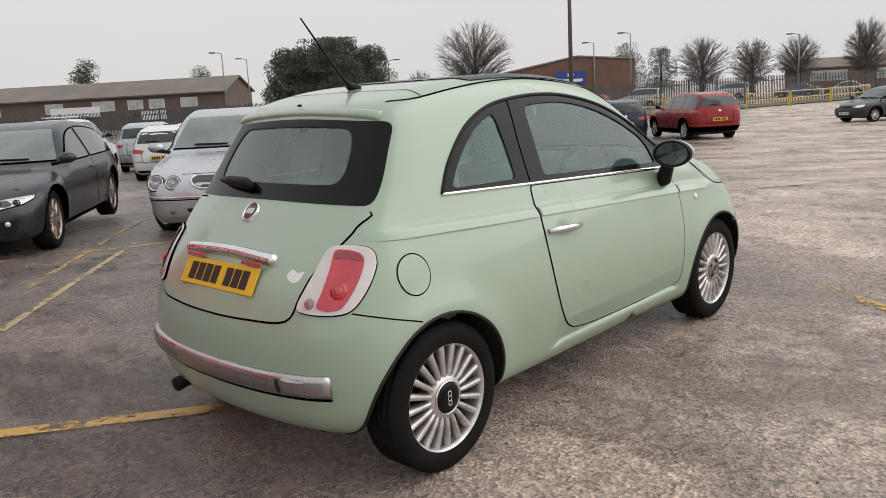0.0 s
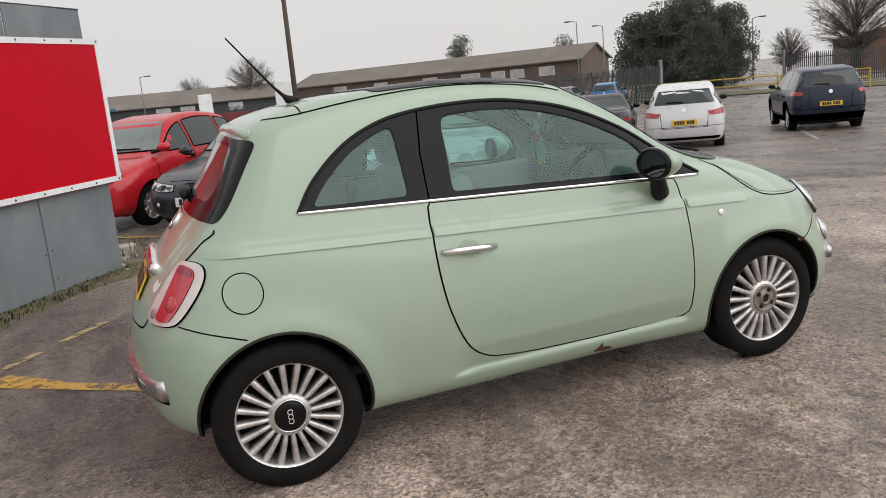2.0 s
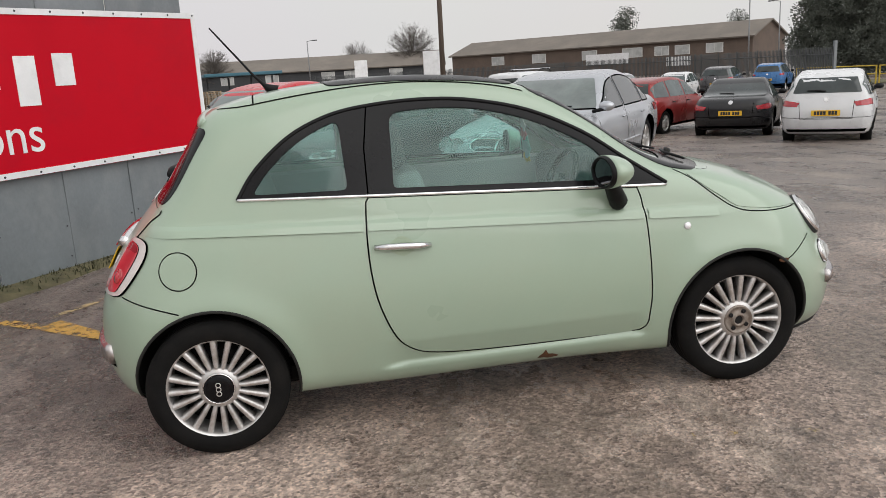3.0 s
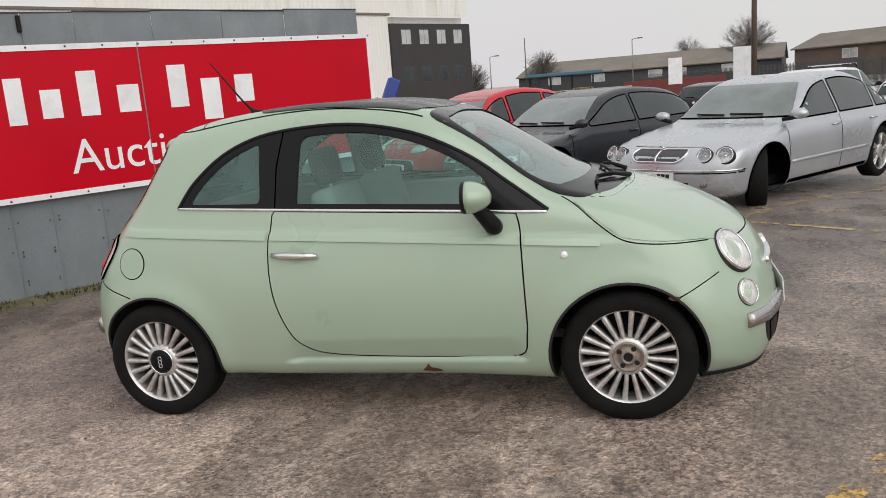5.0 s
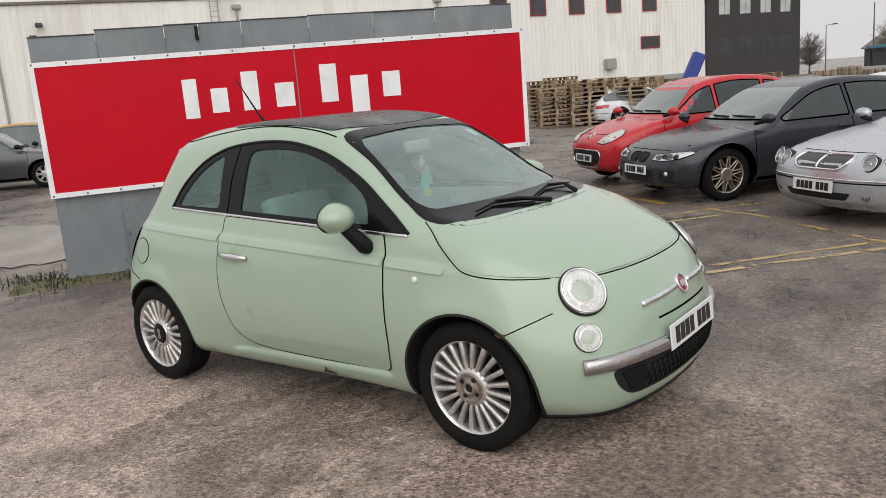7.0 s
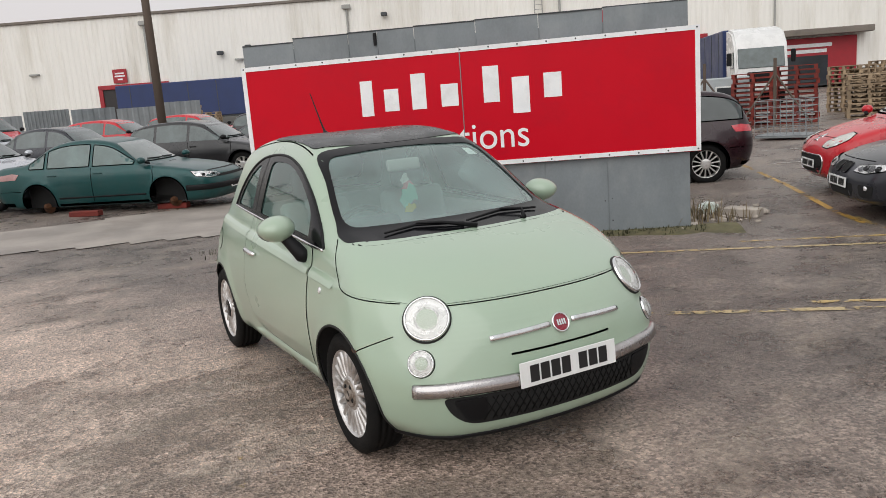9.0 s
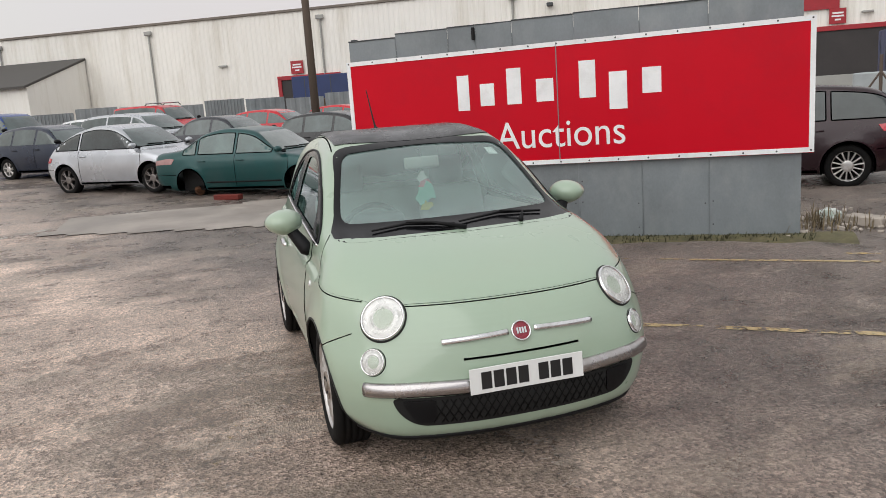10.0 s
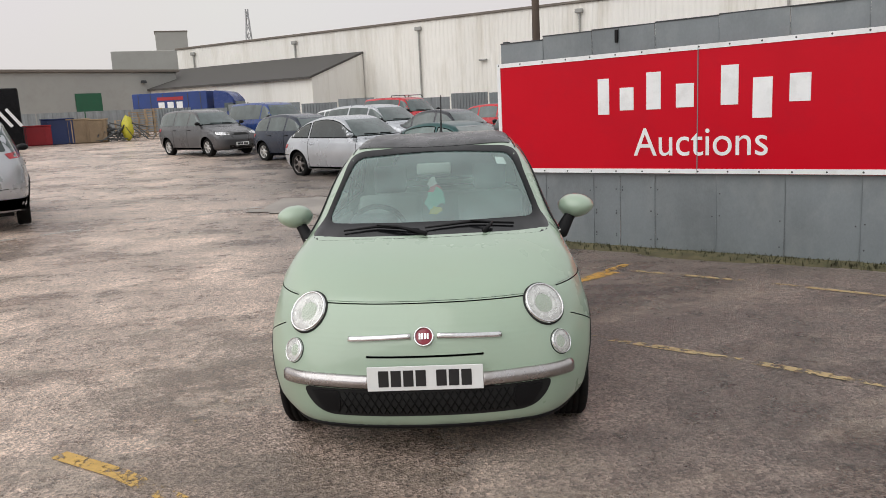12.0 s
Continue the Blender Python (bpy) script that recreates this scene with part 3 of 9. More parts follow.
def make_wheel(parent, at, r_out, r_in, width, count, style, rim_mat, cap_mat=None, cap_label="", name="wheel", treads=False, split=False):
    w = part(name, spokes_wheel(bmesh.new(), r_in - 0.004, count, style, pieces="rim" if split else "all"), rim_mat, parent, smooth=35)
    w.matrix_local = at
    if split:
        one = part("spoke", spokes_wheel(bmesh.new(), r_in - 0.004, count, style, pieces="spoke"), rim_mat, w, smooth=35)
        for k in range(1, count):
            o = new("spoke", one.data)
            o.parent = w
            o.matrix_local = pose(0, 0, 0, 0, 0, 360 * k / count)
    t = part("tyre", tyre_mesh(bmesh.new(), r_out, r_in - 0.012, width, treads), RUBBER, w, smooth=50)
    t.matrix_local = pose(0, 0, -width / 2 + 0.012)
    bm = lathe(bmesh.new(), [(0.0, -0.09), (r_in * 0.78, -0.09), (r_in * 0.78, -0.11), (r_in * 0.98, -0.125), (r_in * 0.98, -0.15), (0, -0.15)], 32)
    part("brake_disc", bm, DARK_WELL, w, smooth=35)
    if cap_mat is RUST:
        # no centre cap: a bare hub with its four bolts
        hub = part("bare_hub", lathe(bmesh.new(), [(0.068, -0.002), (0.066, 0.006), (0.060, 0.007), (0.056, 0.003), (0.032, 0.002), (0.029, 0.014), (0.022, 0.014), (0.020, 0.004), (0, 0.003)], 32), DIRTY_HUB, w, cap_label, smooth=40)
        part("hub_bore", lathe(bmesh.new(), [(0.0195, 0.0045), (0.012, 0.0050), (0, 0.0050)], 20), DARK_WELL, hub)
        for k in range(4):
            a = math.pi * (0.25 + k / 2)
            o = part("wheel_bolt", lathe(bmesh.new(), [(0.0105, 0), (0.0105, 0.004), (0.006, 0.007), (0, 0.005)], 12), DARK_WELL, hub)
            o.matrix_local = pose(0.0445 * math.cos(a), 0.0445 * math.sin(a), 0.0026)
    elif cap_mat:
        cap = part("hub_cap", lathe(bmesh.new(), [(0.060, -0.01), (0.060, 0.006), (0.054, 0.010), (0.03, 0.013), (0, 0.014)], 32), cap_mat, w, cap_label, smooth=40)
        for k in (-1, 0, 1):
            o = part("emblem_ring", lathe(bmesh.new(), [(0.0075, 0.0), (0.0095, 0.002), (0.0115, 0.0)], 16), ALLOY, cap, smooth=60)
            o.matrix_local = pose(0, 0.019 * k, 0.0135)
        part("cap_ring", lathe(bmesh.new(), [(0.060, 0.0), (0.062, 0.006), (0.066, 0.006), (0.068, 0.0)], 32), CHROME, w, smooth=50)
    return w


def wheel_wells(S, parent, inner=0.40):
    for wx in S.wheels:
        for s in (1, -1):
            bm = bmesh.new()
            r = S.arch_r + 0.012
            n = 28
            outer, inn = [], []
            for k in range(n + 1):
                a = -0.35 + (math.pi + 0.7) * k / n
                x, z = wx + r * math.cos(a), S.wheel_r + r * math.sin(a)
                yo = abs(S.lay("left", [(wx + (r + 0.004) * math.cos(a), S.wheel_r + (r + 0.004) * math.sin(a))])[0][1]) - 0.012
                outer.append(bm.verts.new((x, s * yo, z)))
                inn.append(bm.verts.new((x, s * inner, z)))
            for k in range(n):
                bm.faces.new((outer[k], outer[k + 1], inn[k + 1], inn[k]))
            bm.faces.new(inn)
            part("wheel_liner", bm, DARK_WELL, parent, smooth=40)


def number_plate(parent, centre, direction, material, size=(0.52, 0.111), groups=(4, 3), name="number_plate"):
    pl = part(name, box(bmesh.new(), (0, 0, 0), (size[0], size[1], 0.006), 0.002), material, parent)
    pl.matrix_local = facing(centre, direction)
    cw = size[0] * 0.088
    total = sum(groups) * cw * 1.22 + (len(groups) - 1) * cw * 0.8
    x = -total / 2 + cw * 0.6
    for g in groups:
        for _ in range(g):
            b = part("plate_bar", box(bmesh.new(), (0, 0, 0), (cw, size[1] * 0.66, 0.002)), PLATE_BLACK, pl)
            b.matrix_local = pose(x, 0, 0.0042)
            x += cw * 1.22
        x += cw * 0.8
    return pl


# the pressed shoulder edge, from below to above: a sharp return under a soft crown
PRESSED_EDGE = [(-0.50, -0.0012), (-0.42, 0.0002), (-0.08, 0.0050), (-0.01, 0.0056), (0.12, 0.0050), (0.50, -0.0012)]


def build_hero():
    S = HERO
    car = thing("hatchback_car", "small mint-green three-door hatchback with scuffed chrome and rusty sill", "car", at=LEVEL.copy())
    belt = lambda x: 1.012 - 0.06 * (x + 0.42)
    dlo = catmull([(-0.985, 1.04), (-0.90, 1.155), (-0.75, 1.275), (-0.58, 1.345), (-0.40, 1.372), (-0.18, 1.378), (0.03, 1.358), (0.27, 1.297), (0.5, 1.185), (0.68, 1.055), (0.845, 0.938)], 5, closed=False)
    dlo = np.vstack([dlo, [(x, belt(x)) for x in np.linspace(0.83, -0.97, 30)]])
    quarter = rounded([(-0.925, 1.055), (-0.85, 1.15), (-0.71, 1.262), (-0.545, 1.325), (-0.535, 1.04)], [0.03, 0.15, 0.15, 0.04, 0.03], 5)
    door_glass = rounded([(-0.345, 1.03), (-0.33, 1.335), (-0.15, 1.342), (0.05, 1.325), (0.27, 1.262), (0.47, 1.16), (0.57, 1.085), (0.60, 0.975)], [0.02, 0.05, 0.2, 0.2, 0.2, 0.2, 0.06, 0.02], 5)
    screen = catmull([(-0.625, 0.965), (-0.33, 0.965), (0, 0.965), (0.33, 0.965), (0.625, 0.965), (0.60, 1.06), (0.545, 1.23), (0.488, 1.375), (0.30, 1.402), (0, 1.412), (-0.30, 1.402), (-0.488, 1.375), (-0.545, 1.23), (-0.60, 1.06)], 5)
    screen_clear = rounded([(-0.582, 1.022), (0, 1.022), (0.582, 1.022), (0.528, 1.20), (0.466, 1.358), (0, 1.386), (-0.466, 1.358), (-0.528, 1.20)], [0.06, 0.3, 0.06, 0.2, 0.06, 0.3, 0.06, 0.2], 5)
    rear = rounded([(-0.585, 1.040), (0, 1.055), (0.585, 1.040), (0.578, 1.12), (0.518, 1.332), (0, 1.360), (-0.518, 1.332), (-0.578, 1.12)], [0.03, 0.3, 0.03, 0.1, 0.035, 0.4, 0.035, 0.1], 5)
    rear_clear = rounded([(-0.42, 1.11), (0, 1.11), (0.42, 1.11), (0.41, 1.23), (0.36, 1.315), (0, 1.325), (-0.36, 1.315), (-0.41, 1.23)], [0.06, 0.2, 0.06, 0.1, 0.06, 0.3, 0.06, 0.1], 5)
    S.shell("body", MINT, car, 0.020, cuts=[("side", inset(quarter, -0.015)), ("side", inset(door_glass, -0.015)), ("front", inset(screen_clear, -0.015)), ("rear", inset(rear_clear, -0.015))])
    wheel_wells(S, car)
    door = [(x, belt(x) - 0.012) for x in np.linspace(-0.455, 0.70, 20)] + [tuple(p) for p in catmull([(0.705, 0.93), (0.722, 0.84), (0.730, 0.54), (0.725, 0.40), (0.685, 0.30), (0.45, 0.292), (0.0, 0.300), (-0.23, 0.318), (-0.33, 0.35), (-0.40, 0.42), (-0.455, 0.56), (-0.478, 0.70), (-0.480, 0.85), (-0.468, 0.985)], 4, closed=False)]
    for side, s in (("right", -1), ("left", 1)):
        S.panel("window_frame", side, dlo, BLACK_GLOSS, car, 0.002, 0.03, holes=[quarter, door_glass])
        S.panel("quarter_window", side, quarter, GLASS, car, -0.004, 0.05, skirt=0).visible_shadow = False
        S.panel("door_window", side, door_glass, GLASS, car, -0.004, 0.05, skirt=0).visible_shadow = False
        d = S.panel("door", side, inset(door, 0.004), MINT, car, 0.0028, 0.025)
        S.ribbon("door_seam", side, door, 0.0055, SEAM, car, 0.0018)
        S.ribbon("pillar_seam", side, [(-0.455, belt(-0.455)), (-0.45, 1.2), (-0.42, 1.37)], 0.006, SEAM, car, 0.0035, closed=False)
        S.ribbon("chrome_belt_strip", side, [(x, belt(x) - 0.006) for x in np.linspace(-0.985, 0.84, 24)], 0.013, CHROME, car, 0.002, closed=False, height=0.007)
        edge = PRESSED_EDGE if side == "right" else [(-a, b) for a, b in PRESSED_EDGE][::-1]
        for xa, xb, owner, lift, fade in ((-1.36, -0.490, car, 0.0, (8, 0)), (-0.470, 0.716, d, 0.0028, (0, 0)), (0.738, 1.06, car, 0.0, (0, 11))):
            S.ribbon("swage_line", side, [(x, 0.868 - 0.06 * x) for x in np.linspace(xa, xb, 30)], 0.060, MINT, owner, lift, closed=False, section=edge, fade=fade)
        S.ribbon("window_seal", side, dlo[:51], 0.014, BLACK_TRIM, car, 0.003, closed=False, height=0.005)
        # bonnet edge, bumper joint, sill edge and roof gutter
        S.ribbon("bonnet_seam", side, catmull([(0.90, 0.985), (0.965, 0.945), (1.06, 0.862), (1.15, 0.80), (1.27, 0.775), (1.50, 0.757)], 5, closed=False), 0.005, SEAM, car, 0.0012, closed=False)
        S.ribbon("bumper_seam", side, [(1.36, 0.548), (1.45, 0.59), (1.535, 0.630)], 0.0045, SEAM, car, 0.0012, closed=False)
        S.ribbon("bumper_seam", side, [(-1.26, 0.622), (-1.38, 0.66), (-1.49, 0.695)], 0.005, SEAM, car, 0.0012, closed=False)
        S.ribbon("roof_seam", "top", catmull([(0.27, s * 0.505), (-0.1, s * 0.475), (-0.45, s * 0.472), (-0.9, s * 0.485), (-1.04, s * 0.44)], 5, closed=False), 0.008, SEAM, car, 0.0015, closed=False)
        for i in (0, 1):
            S.ribbon("arch_lip", side, S.arch_line(i, 36, S.arch_r + 0.004), 0.012, SEAM, car, 0.0, closed=False, height=0.004)
        # handle, indicator
        hd = part("door_handle", bmesh.new(), CHROME, d)
        bm = bmesh.new()
        pts = [(-0.457, 0.807), (-0.40, 0.806), (-0.34, 0.803), (-0.28, 0.799), (-0.223, 0.795)]
        q = S.lay(side, pts)
        tube(bm, [(p[0], p[1] + s * (0.022 if 0 < i < 4 else 0.012), p[2]) for i, p in enumerate(q)], [0.011, 0.015, 0.015, 0.015, 0.012], 10)
        bm.to_mesh(hd.data)
        hd.data.polygons.foreach_set("use_smooth", [True] * len(hd.data.polygons))
        # flat patch of darker mint that paints the shade of the handle's recess
        S.panel("handle_cup", side, catmull([(-0.40, 0.80), (-0.34, 0.84), (-0.28, 0.795), (-0.34, 0.76)], 6), mat("cup_shadow", (0.30, 0.38, 0.27), 0.4), d, 0.0036, 0.02, skirt=0)
        p = S.lay(side, [(0.907, 0.751)])[0]
        ind = part("side_indicator", lathe(bmesh.new(), [(0.016, -0.004), (0.016, 0.004), (0.012, 0.006), (0, 0.008)], 20), REFLECTOR, car, smooth=50)
        ind.matrix_local = facing(p, S.normal(p[None])[0])
        # door mirror
        mh = part("door_mirror", bmesh.new(), MINT, car)
        bm = bmesh.new()
        bmesh.ops.create_uvsphere(bm, u_segments=28, v_segments=18, radius=1.0)
        for v in bm.verts:
            x, y, z = v.co
            wide = 0.104 * (1 - 0.10 * (z < 0) * abs(z))
            lean = 0.12 * wide * y * s
            v.co = Vector((0.518 + lean + 0.112 * max(0.0, x), s * 0.842 + wide * y, 1.030 + 0.070 * z * (1 - 0.08 * y * s)))
        bm.to_mesh(mh.data)
        bm.free()
        mh.data.polygons.foreach_set("use_smooth", [True] * len(mh.data.polygons))
        turn = facing((0, 0, 0), (-1, s * 0.12, 0.02))
        rim = lathe(bmesh.new(), [(0.80, -0.004), (0.83, 0.010), (0.93, 0.012), (0.995, 0.004), (1.0, -0.006)], 36)
        bmesh.ops.transform(rim, matrix=Matrix.Translation((0.512, s * 0.842, 1.030)) @ turn @ Matrix.Diagonal((0.101, 0.068, 1.0, 1)), verts=rim.verts)
        part("mirror_rim", rim, BLACK_TRIM, mh, "black plastic rim", smooth=50)
        mg = lathe(bmesh.new(), [(0.0, 0.006), (0.84, 0.004)], 36)
        bmesh.ops.transform(mg, matrix=Matrix.Translation((0.512, s * 0.842, 1.030)) @ turn @ Matrix.Diagonal((0.101, 0.068, 1.0, 1)), verts=mg.verts)
        part("mirror_glass", mg, MIRROR_GLASS, mh, "dark mirror glass")
        foot = S.lay(side, [(0.615, 0.872)])[0]
        stalk = tube(bmesh.new(), [(foot[0], foot[1] - s * 0.02, foot[2] - 0.004), (0.606, foot[1] + s * 0.018, 0.888), (0.585, s * 0.768, 0.925), (0.560, s * 0.795, 0.965), (0.548, s * 0.812, 0.995)], [0.034, 0.040, 0.037, 0.032, 0.034], 14)
        part("mirror_stalk", stalk, BLACK_TRIM, mh, smooth=60)
        # head lamps and lower lamps
        for z, wide, r, nm in ((0.697, 0.556, 0.100, "headlight"), (0.524, 0.624, 0.057, "fog_light")):
            p = S.lay("front", [(s * wide, z)])[0]
            n = S.normal(p[None])[0]
            m = facing(p - 0.004 * n, n)
            part("lamp_gasket", lathe(bmesh.new(), [(r * 1.02, 0.004), (r * 1.065, 0.002), (r * 1.07, -0.05)], 40), SEAM, car, smooth=50).matrix_local = m
            h = part(nm, lathe(bmesh.new(), [(r * 0.88, -0.03), (r * 0.90, 0.012), (r * 0.96, 0.017), (r * 1.0, 0.011), (r * 1.03, -0.010), (r * 1.03, -0.05)], 40), CHROME, car, "round clear headlight with a chrome ring" if r > 0.08 else "", smooth=50)
            h.matrix_local = m
            ln = part("lens", lathe(bmesh.new(), [(r * 0.91, 0.0125), (r * 0.7, 0.024), (r * 0.4, 0.032), (0, 0.036)], 36), LAMP_CLEAR, h, smooth=60)
            ln.visible_shadow = False
            bm = lathe(bmesh.new(), [(r * 0.95, 0.004), (r * 0.88, 0.0095), (r * 0.74, 0.0070), (r * 0.60, 0.0075), (r * 0.57, 0.0105), (r * 0.54, 0.0085), (r * 0.40, -0.004), (r * 0.16, -0.010), (0, -0.011)], 36)
            part("reflector", bm, REFLECTOR, h, smooth=60)
        # tail lamp
        tl = catmull([(s * 56.5, 0.912), (s * 62.0, 0.911), (s * 65.2, 0.893), (s * 65.2, 0.845), (s * 61.6, 0.768), (s * 57.0, 0.706), (s * 52, 0.692), (s * 45, 0.696), (s * 42.4, 0.712), (s * 44.8, 0.765), (s * 50.0, 0.855), (s * 53.0, 0.898)], 4)
        lamp = S.panel("tail_light", "tail", tl, LAMP_WHITE, car, 0.010, 0.02, "red lens in a milky white surround", 0.02)
        S.panel("red_lens", "tail", catmull([(s * 56.4, 0.898), (s * 60.2, 0.894), (s * 62.3, 0.878), (s * 61.9, 0.845), (s * 58.8, 0.778), (s * 55.0, 0.718), (s * 52.4, 0.706), (s * 49.4, 0.708), (s * 48.4, 0.722), (s * 50.2, 0.766), (s * 53.2, 0.842), (s * 54.8, 0.886)], 4), LAMP_PINK, lamp, 0.014, 0.02, skirt=0.004)
        S.panel("upper_lens", "tail", catmull([(s * 56.4, 0.894), (s * 60.0, 0.890), (s * 61.8, 0.876), (s * 61.4, 0.862), (s * 58, 0.868), (s * 54.8, 0.872)], 4), LAMP_DEEP, lamp, 0.0155, 0.02, skirt=0.003)
        S.ribbon("lamp_gasket", "tail", tl, 0.008, SEAM, lamp, 0.003, step=0.02)
        p = S.lay("tail", [(s * 54.6, 0.768)])[0]
        for r, mt_, of, nm in ((0.032, LAMP_RED, 0.013, "brake_lens"), (0.016, LAMP_PINK, 0.018, "lens_centre")):
            o = part(nm, lathe(bmesh.new(), [(r, 0), (r * 0.95, 0.004), (r * 0.5, 0.006), (0, 0.007)], 24), mt_, lamp, smooth=60)
            o.matrix_local = facing(p + S.normal(p[None])[0] * of, S.normal(p[None])[0])
        p = S.lay("tail", [(s * 46.4, 0.727)])[0]
        o = part("reverse_lens", lathe(bmesh.new(), [(0.020, 0), (0.018, 0.004), (0, 0.006)], 24), LAMP_DUSKY, lamp, smooth=60)
        o.matrix_local = facing(p + S.normal(p[None])[0] * 0.011, S.normal(p[None])[0])
    # bonnet
    line = catmull([(0.955, 0.956), (1.06, 0.864), (1.15, 0.802), (1.27, 0.777), (1.485, 0.760)], 4, closed=False)
    q = S.lay("left", line)
    fr = S.lay("front", [(y, 0.742) for y in np.linspace(0.44, -0.44, 16)])
    out = [(a[0], a[1] - 0.005) for a in q] + [(1.58, 0.55)] + [(a[0] - 0.004, a[1]) for a in fr] + [(1.58, -0.55)] + [(a[0], -a[1] + 0.005) for a in q[::-1]]
    out += [tuple(p) for p in catmull([(1.02, -0.62), (1.12, -0.40), (1.165, 0.0), (1.12, 0.40), (1.02, 0.62)], 5, closed=False)]
    S.panel("bonnet", "top", out, MINT, car, 0.003, 0.03)
    S.ribbon("bonnet_seam", "front", [(y, 0.738) for y in np.linspace(-0.46, 0.46, 16)], 0.0055, SEAM, car, 0.0012, closed=False)
    # windscreen, roof, rear window
    S.panel("windscreen_border", "front", screen, BLACK_GLOSS, car, 0.003, 0.03, holes=[screen_clear])
    S.panel("windscreen", "front", screen_clear, SCREEN_GLASS, car, -0.002, 0.06, skirt=0).visible_shadow = False
    S.panel("sticker", "front", rounded([(0.385, 1.30), (0.445, 1.295), (0.425, 1.335), (0.375, 1.34)], 0.006), PLATE_WHITE, car, -0.006, 0.03, skirt=0)
    roof = rounded([(0.235, -0.478), (0.30, 0), (0.235, 0.478), (-0.58, 0.452), (-0.60, 0), (-0.58, -0.452)], [0.05, 0.5, 0.05, 0.05, 0.3, 0.05], 6)
    S.panel("glass_roof", "top", roof, mat("roof_glass", (0.020, 0.020, 0.021), 0.30, var=0.4, scale=5, rough_var=0.12), car, 0.004, 0.04, "dark tinted glass roof")
    S.panel("rear_window_border", "rear", rear, BLACK_GLOSS, car, 0.002, 0.03, holes=[rear_clear])
    S.panel("rear_window", "rear", rear_clear, REAR_GLASS, car, -0.002, 0.06, skirt=0).visible_shadow = False
    # roof spoiler lip
    S.ribbon("roof_spoiler", "rear", catmull([(-0.47, 1.352), (-0.35, 1.368), (0, 1.381), (0.35, 1.368), (0.47, 1.352)], 5, closed=False), 0.040, MINT, car, 0.0, closed=False, height=0.012)
    p = S.lay("rear", [(0.0, 1.392)])[0]
    part("washer_jet", box(bmesh.new(), tuple(p + S.normal(p[None])[0] * 0.02), (0.012, 0.022, 0.010), 0.003), BLACK_TRIM, car)
    S.ribbon("roof_seam", "top", [(-0.885, -0.48), (-0.90, -0.25), (-0.90, 0.25), (-0.885, 0.48)], 0.006, SEAM, car, 0.0012, closed=False)
    # tailgate
    gate = catmull([(-0.55, 1.03), (-0.575, 0.97), (-0.545, 0.905), (-0.495, 0.82), (-0.475, 0.75), (-0.44, 0.665), (-0.25, 0.652), (0, 0.648), (0.25, 0.652), (0.44, 0.665), (0.475, 0.75), (0.495, 0.82), (0.545, 0.905), (0.575, 0.97), (0.55, 1.03), (0, 1.045)], 5)
    tg = S.panel("tailgate", "rear", inset(gate, 0.004), MINT, car, 0.003, 0.03)
    S.ribbon("tailgate_seam", "rear", gate[1:-8], 0.007, SEAM, car, 0.0015, closed=False)
    S.ribbon("tailgate_handle", "rear", catmull([(-0.30, 0.852), (-0.15, 0.862), (0, 0.866), (0.15, 0.862), (0.30, 0.852)], 4, closed=False), 0.046, CHROME, tg, 0.002, closed=False, height=0.028)
    for y in (-0.2, 0.2):
        p = S.lay("rear", [(y, 0.845)])[0]
        o = part("handle_inlay", box(bmesh.new(), (0, 0, 0), (0.13, 0.014, 0.006), 0.002), LAMP_PINK, tg)
        o.matrix_local = facing(p + np.array((-0.030, 0, 0)), (-1, 0, 0.45))
    number_plate(car, (-1.602, 0, 0.783), (-1, 0, 0.60), PLATE_YELLOW)
    S.panel("white_scrape", "rear", catmull([(-0.385, 0.81), (-0.40, 0.832), (-0.43, 0.822), (-0.455, 0.828), (-0.45, 0.80), (-0.42, 0.79)], 3), PLATE_WHITE, tg, 0.0045, 0.02, skirt=0)
    S.ribbon("rear_chrome_bumper", "tail", [(a, 0.442) for a in np.linspace(-50, 50, 50)], 0.082, WORN_CHROME, car, 0.0, closed=False, height=0.024)
    S.panel("bumper_dent", "tail", catmull([(-36.0, 0.462), (-35.2, 0.468), (-34.9, 0.44), (-35.6, 0.415), (-36.6, 0.42), (-36.2, 0.445)], 3), SEAM, car, 0.0255, 0.02, skirt=0)
    S.panel("bumper_scuff", "tail", catmull([(-37, 0.47), (-39, 0.476), (-42, 0.470), (-44, 0.465), (-41, 0.461), (-38, 0.462)], 3), PLATE_WHITE, car, 0.0258, 0.02, skirt=0)
    S.ribbon("bumper_groove", "tail", [(a, 0.392) for a in np.linspace(-50, 50, 50)], 0.016, SEAM, car, 0.002, closed=False)
    rwp = S.lay("rear", [(0.06, 1.085), (0.12, 1.095), (0.25, 1.10), (0.345, 1.10)])
    part("rear_wiper", tube(bmesh.new(), [p + S.normal(p[None])[0] * 0.022 for p in rwp], [0.014, 0.026, 0.022, 0.010], 10), BLACK_TRIM, car, smooth=60)
    for p, n in ((S.lay("front", [(0, 0.605)])[0], 1), (S.lay("rear", [(0, 1.003)])[0], -1)):
        b = part("badge", lathe(bmesh.new(), [(0.046, -0.012), (0.046, 0.010), (0.042, 0.014), (0.037, 0.010), (0.037, 0.006)], 36), CHROME, car, smooth=50)
        b.matrix_local = facing(p, S.normal(p[None])[0])
        part("badge_face", lathe(bmesh.new(), [(0.037, 0.006), (0.03, 0.009), (0, 0.010)], 32), BADGE_RED if n > 0 else mat("worn_badge", (0.10, 0.05, 0.055), 0.4, var=0.4, scale=30), b, "dark red enamel face", smooth=60)
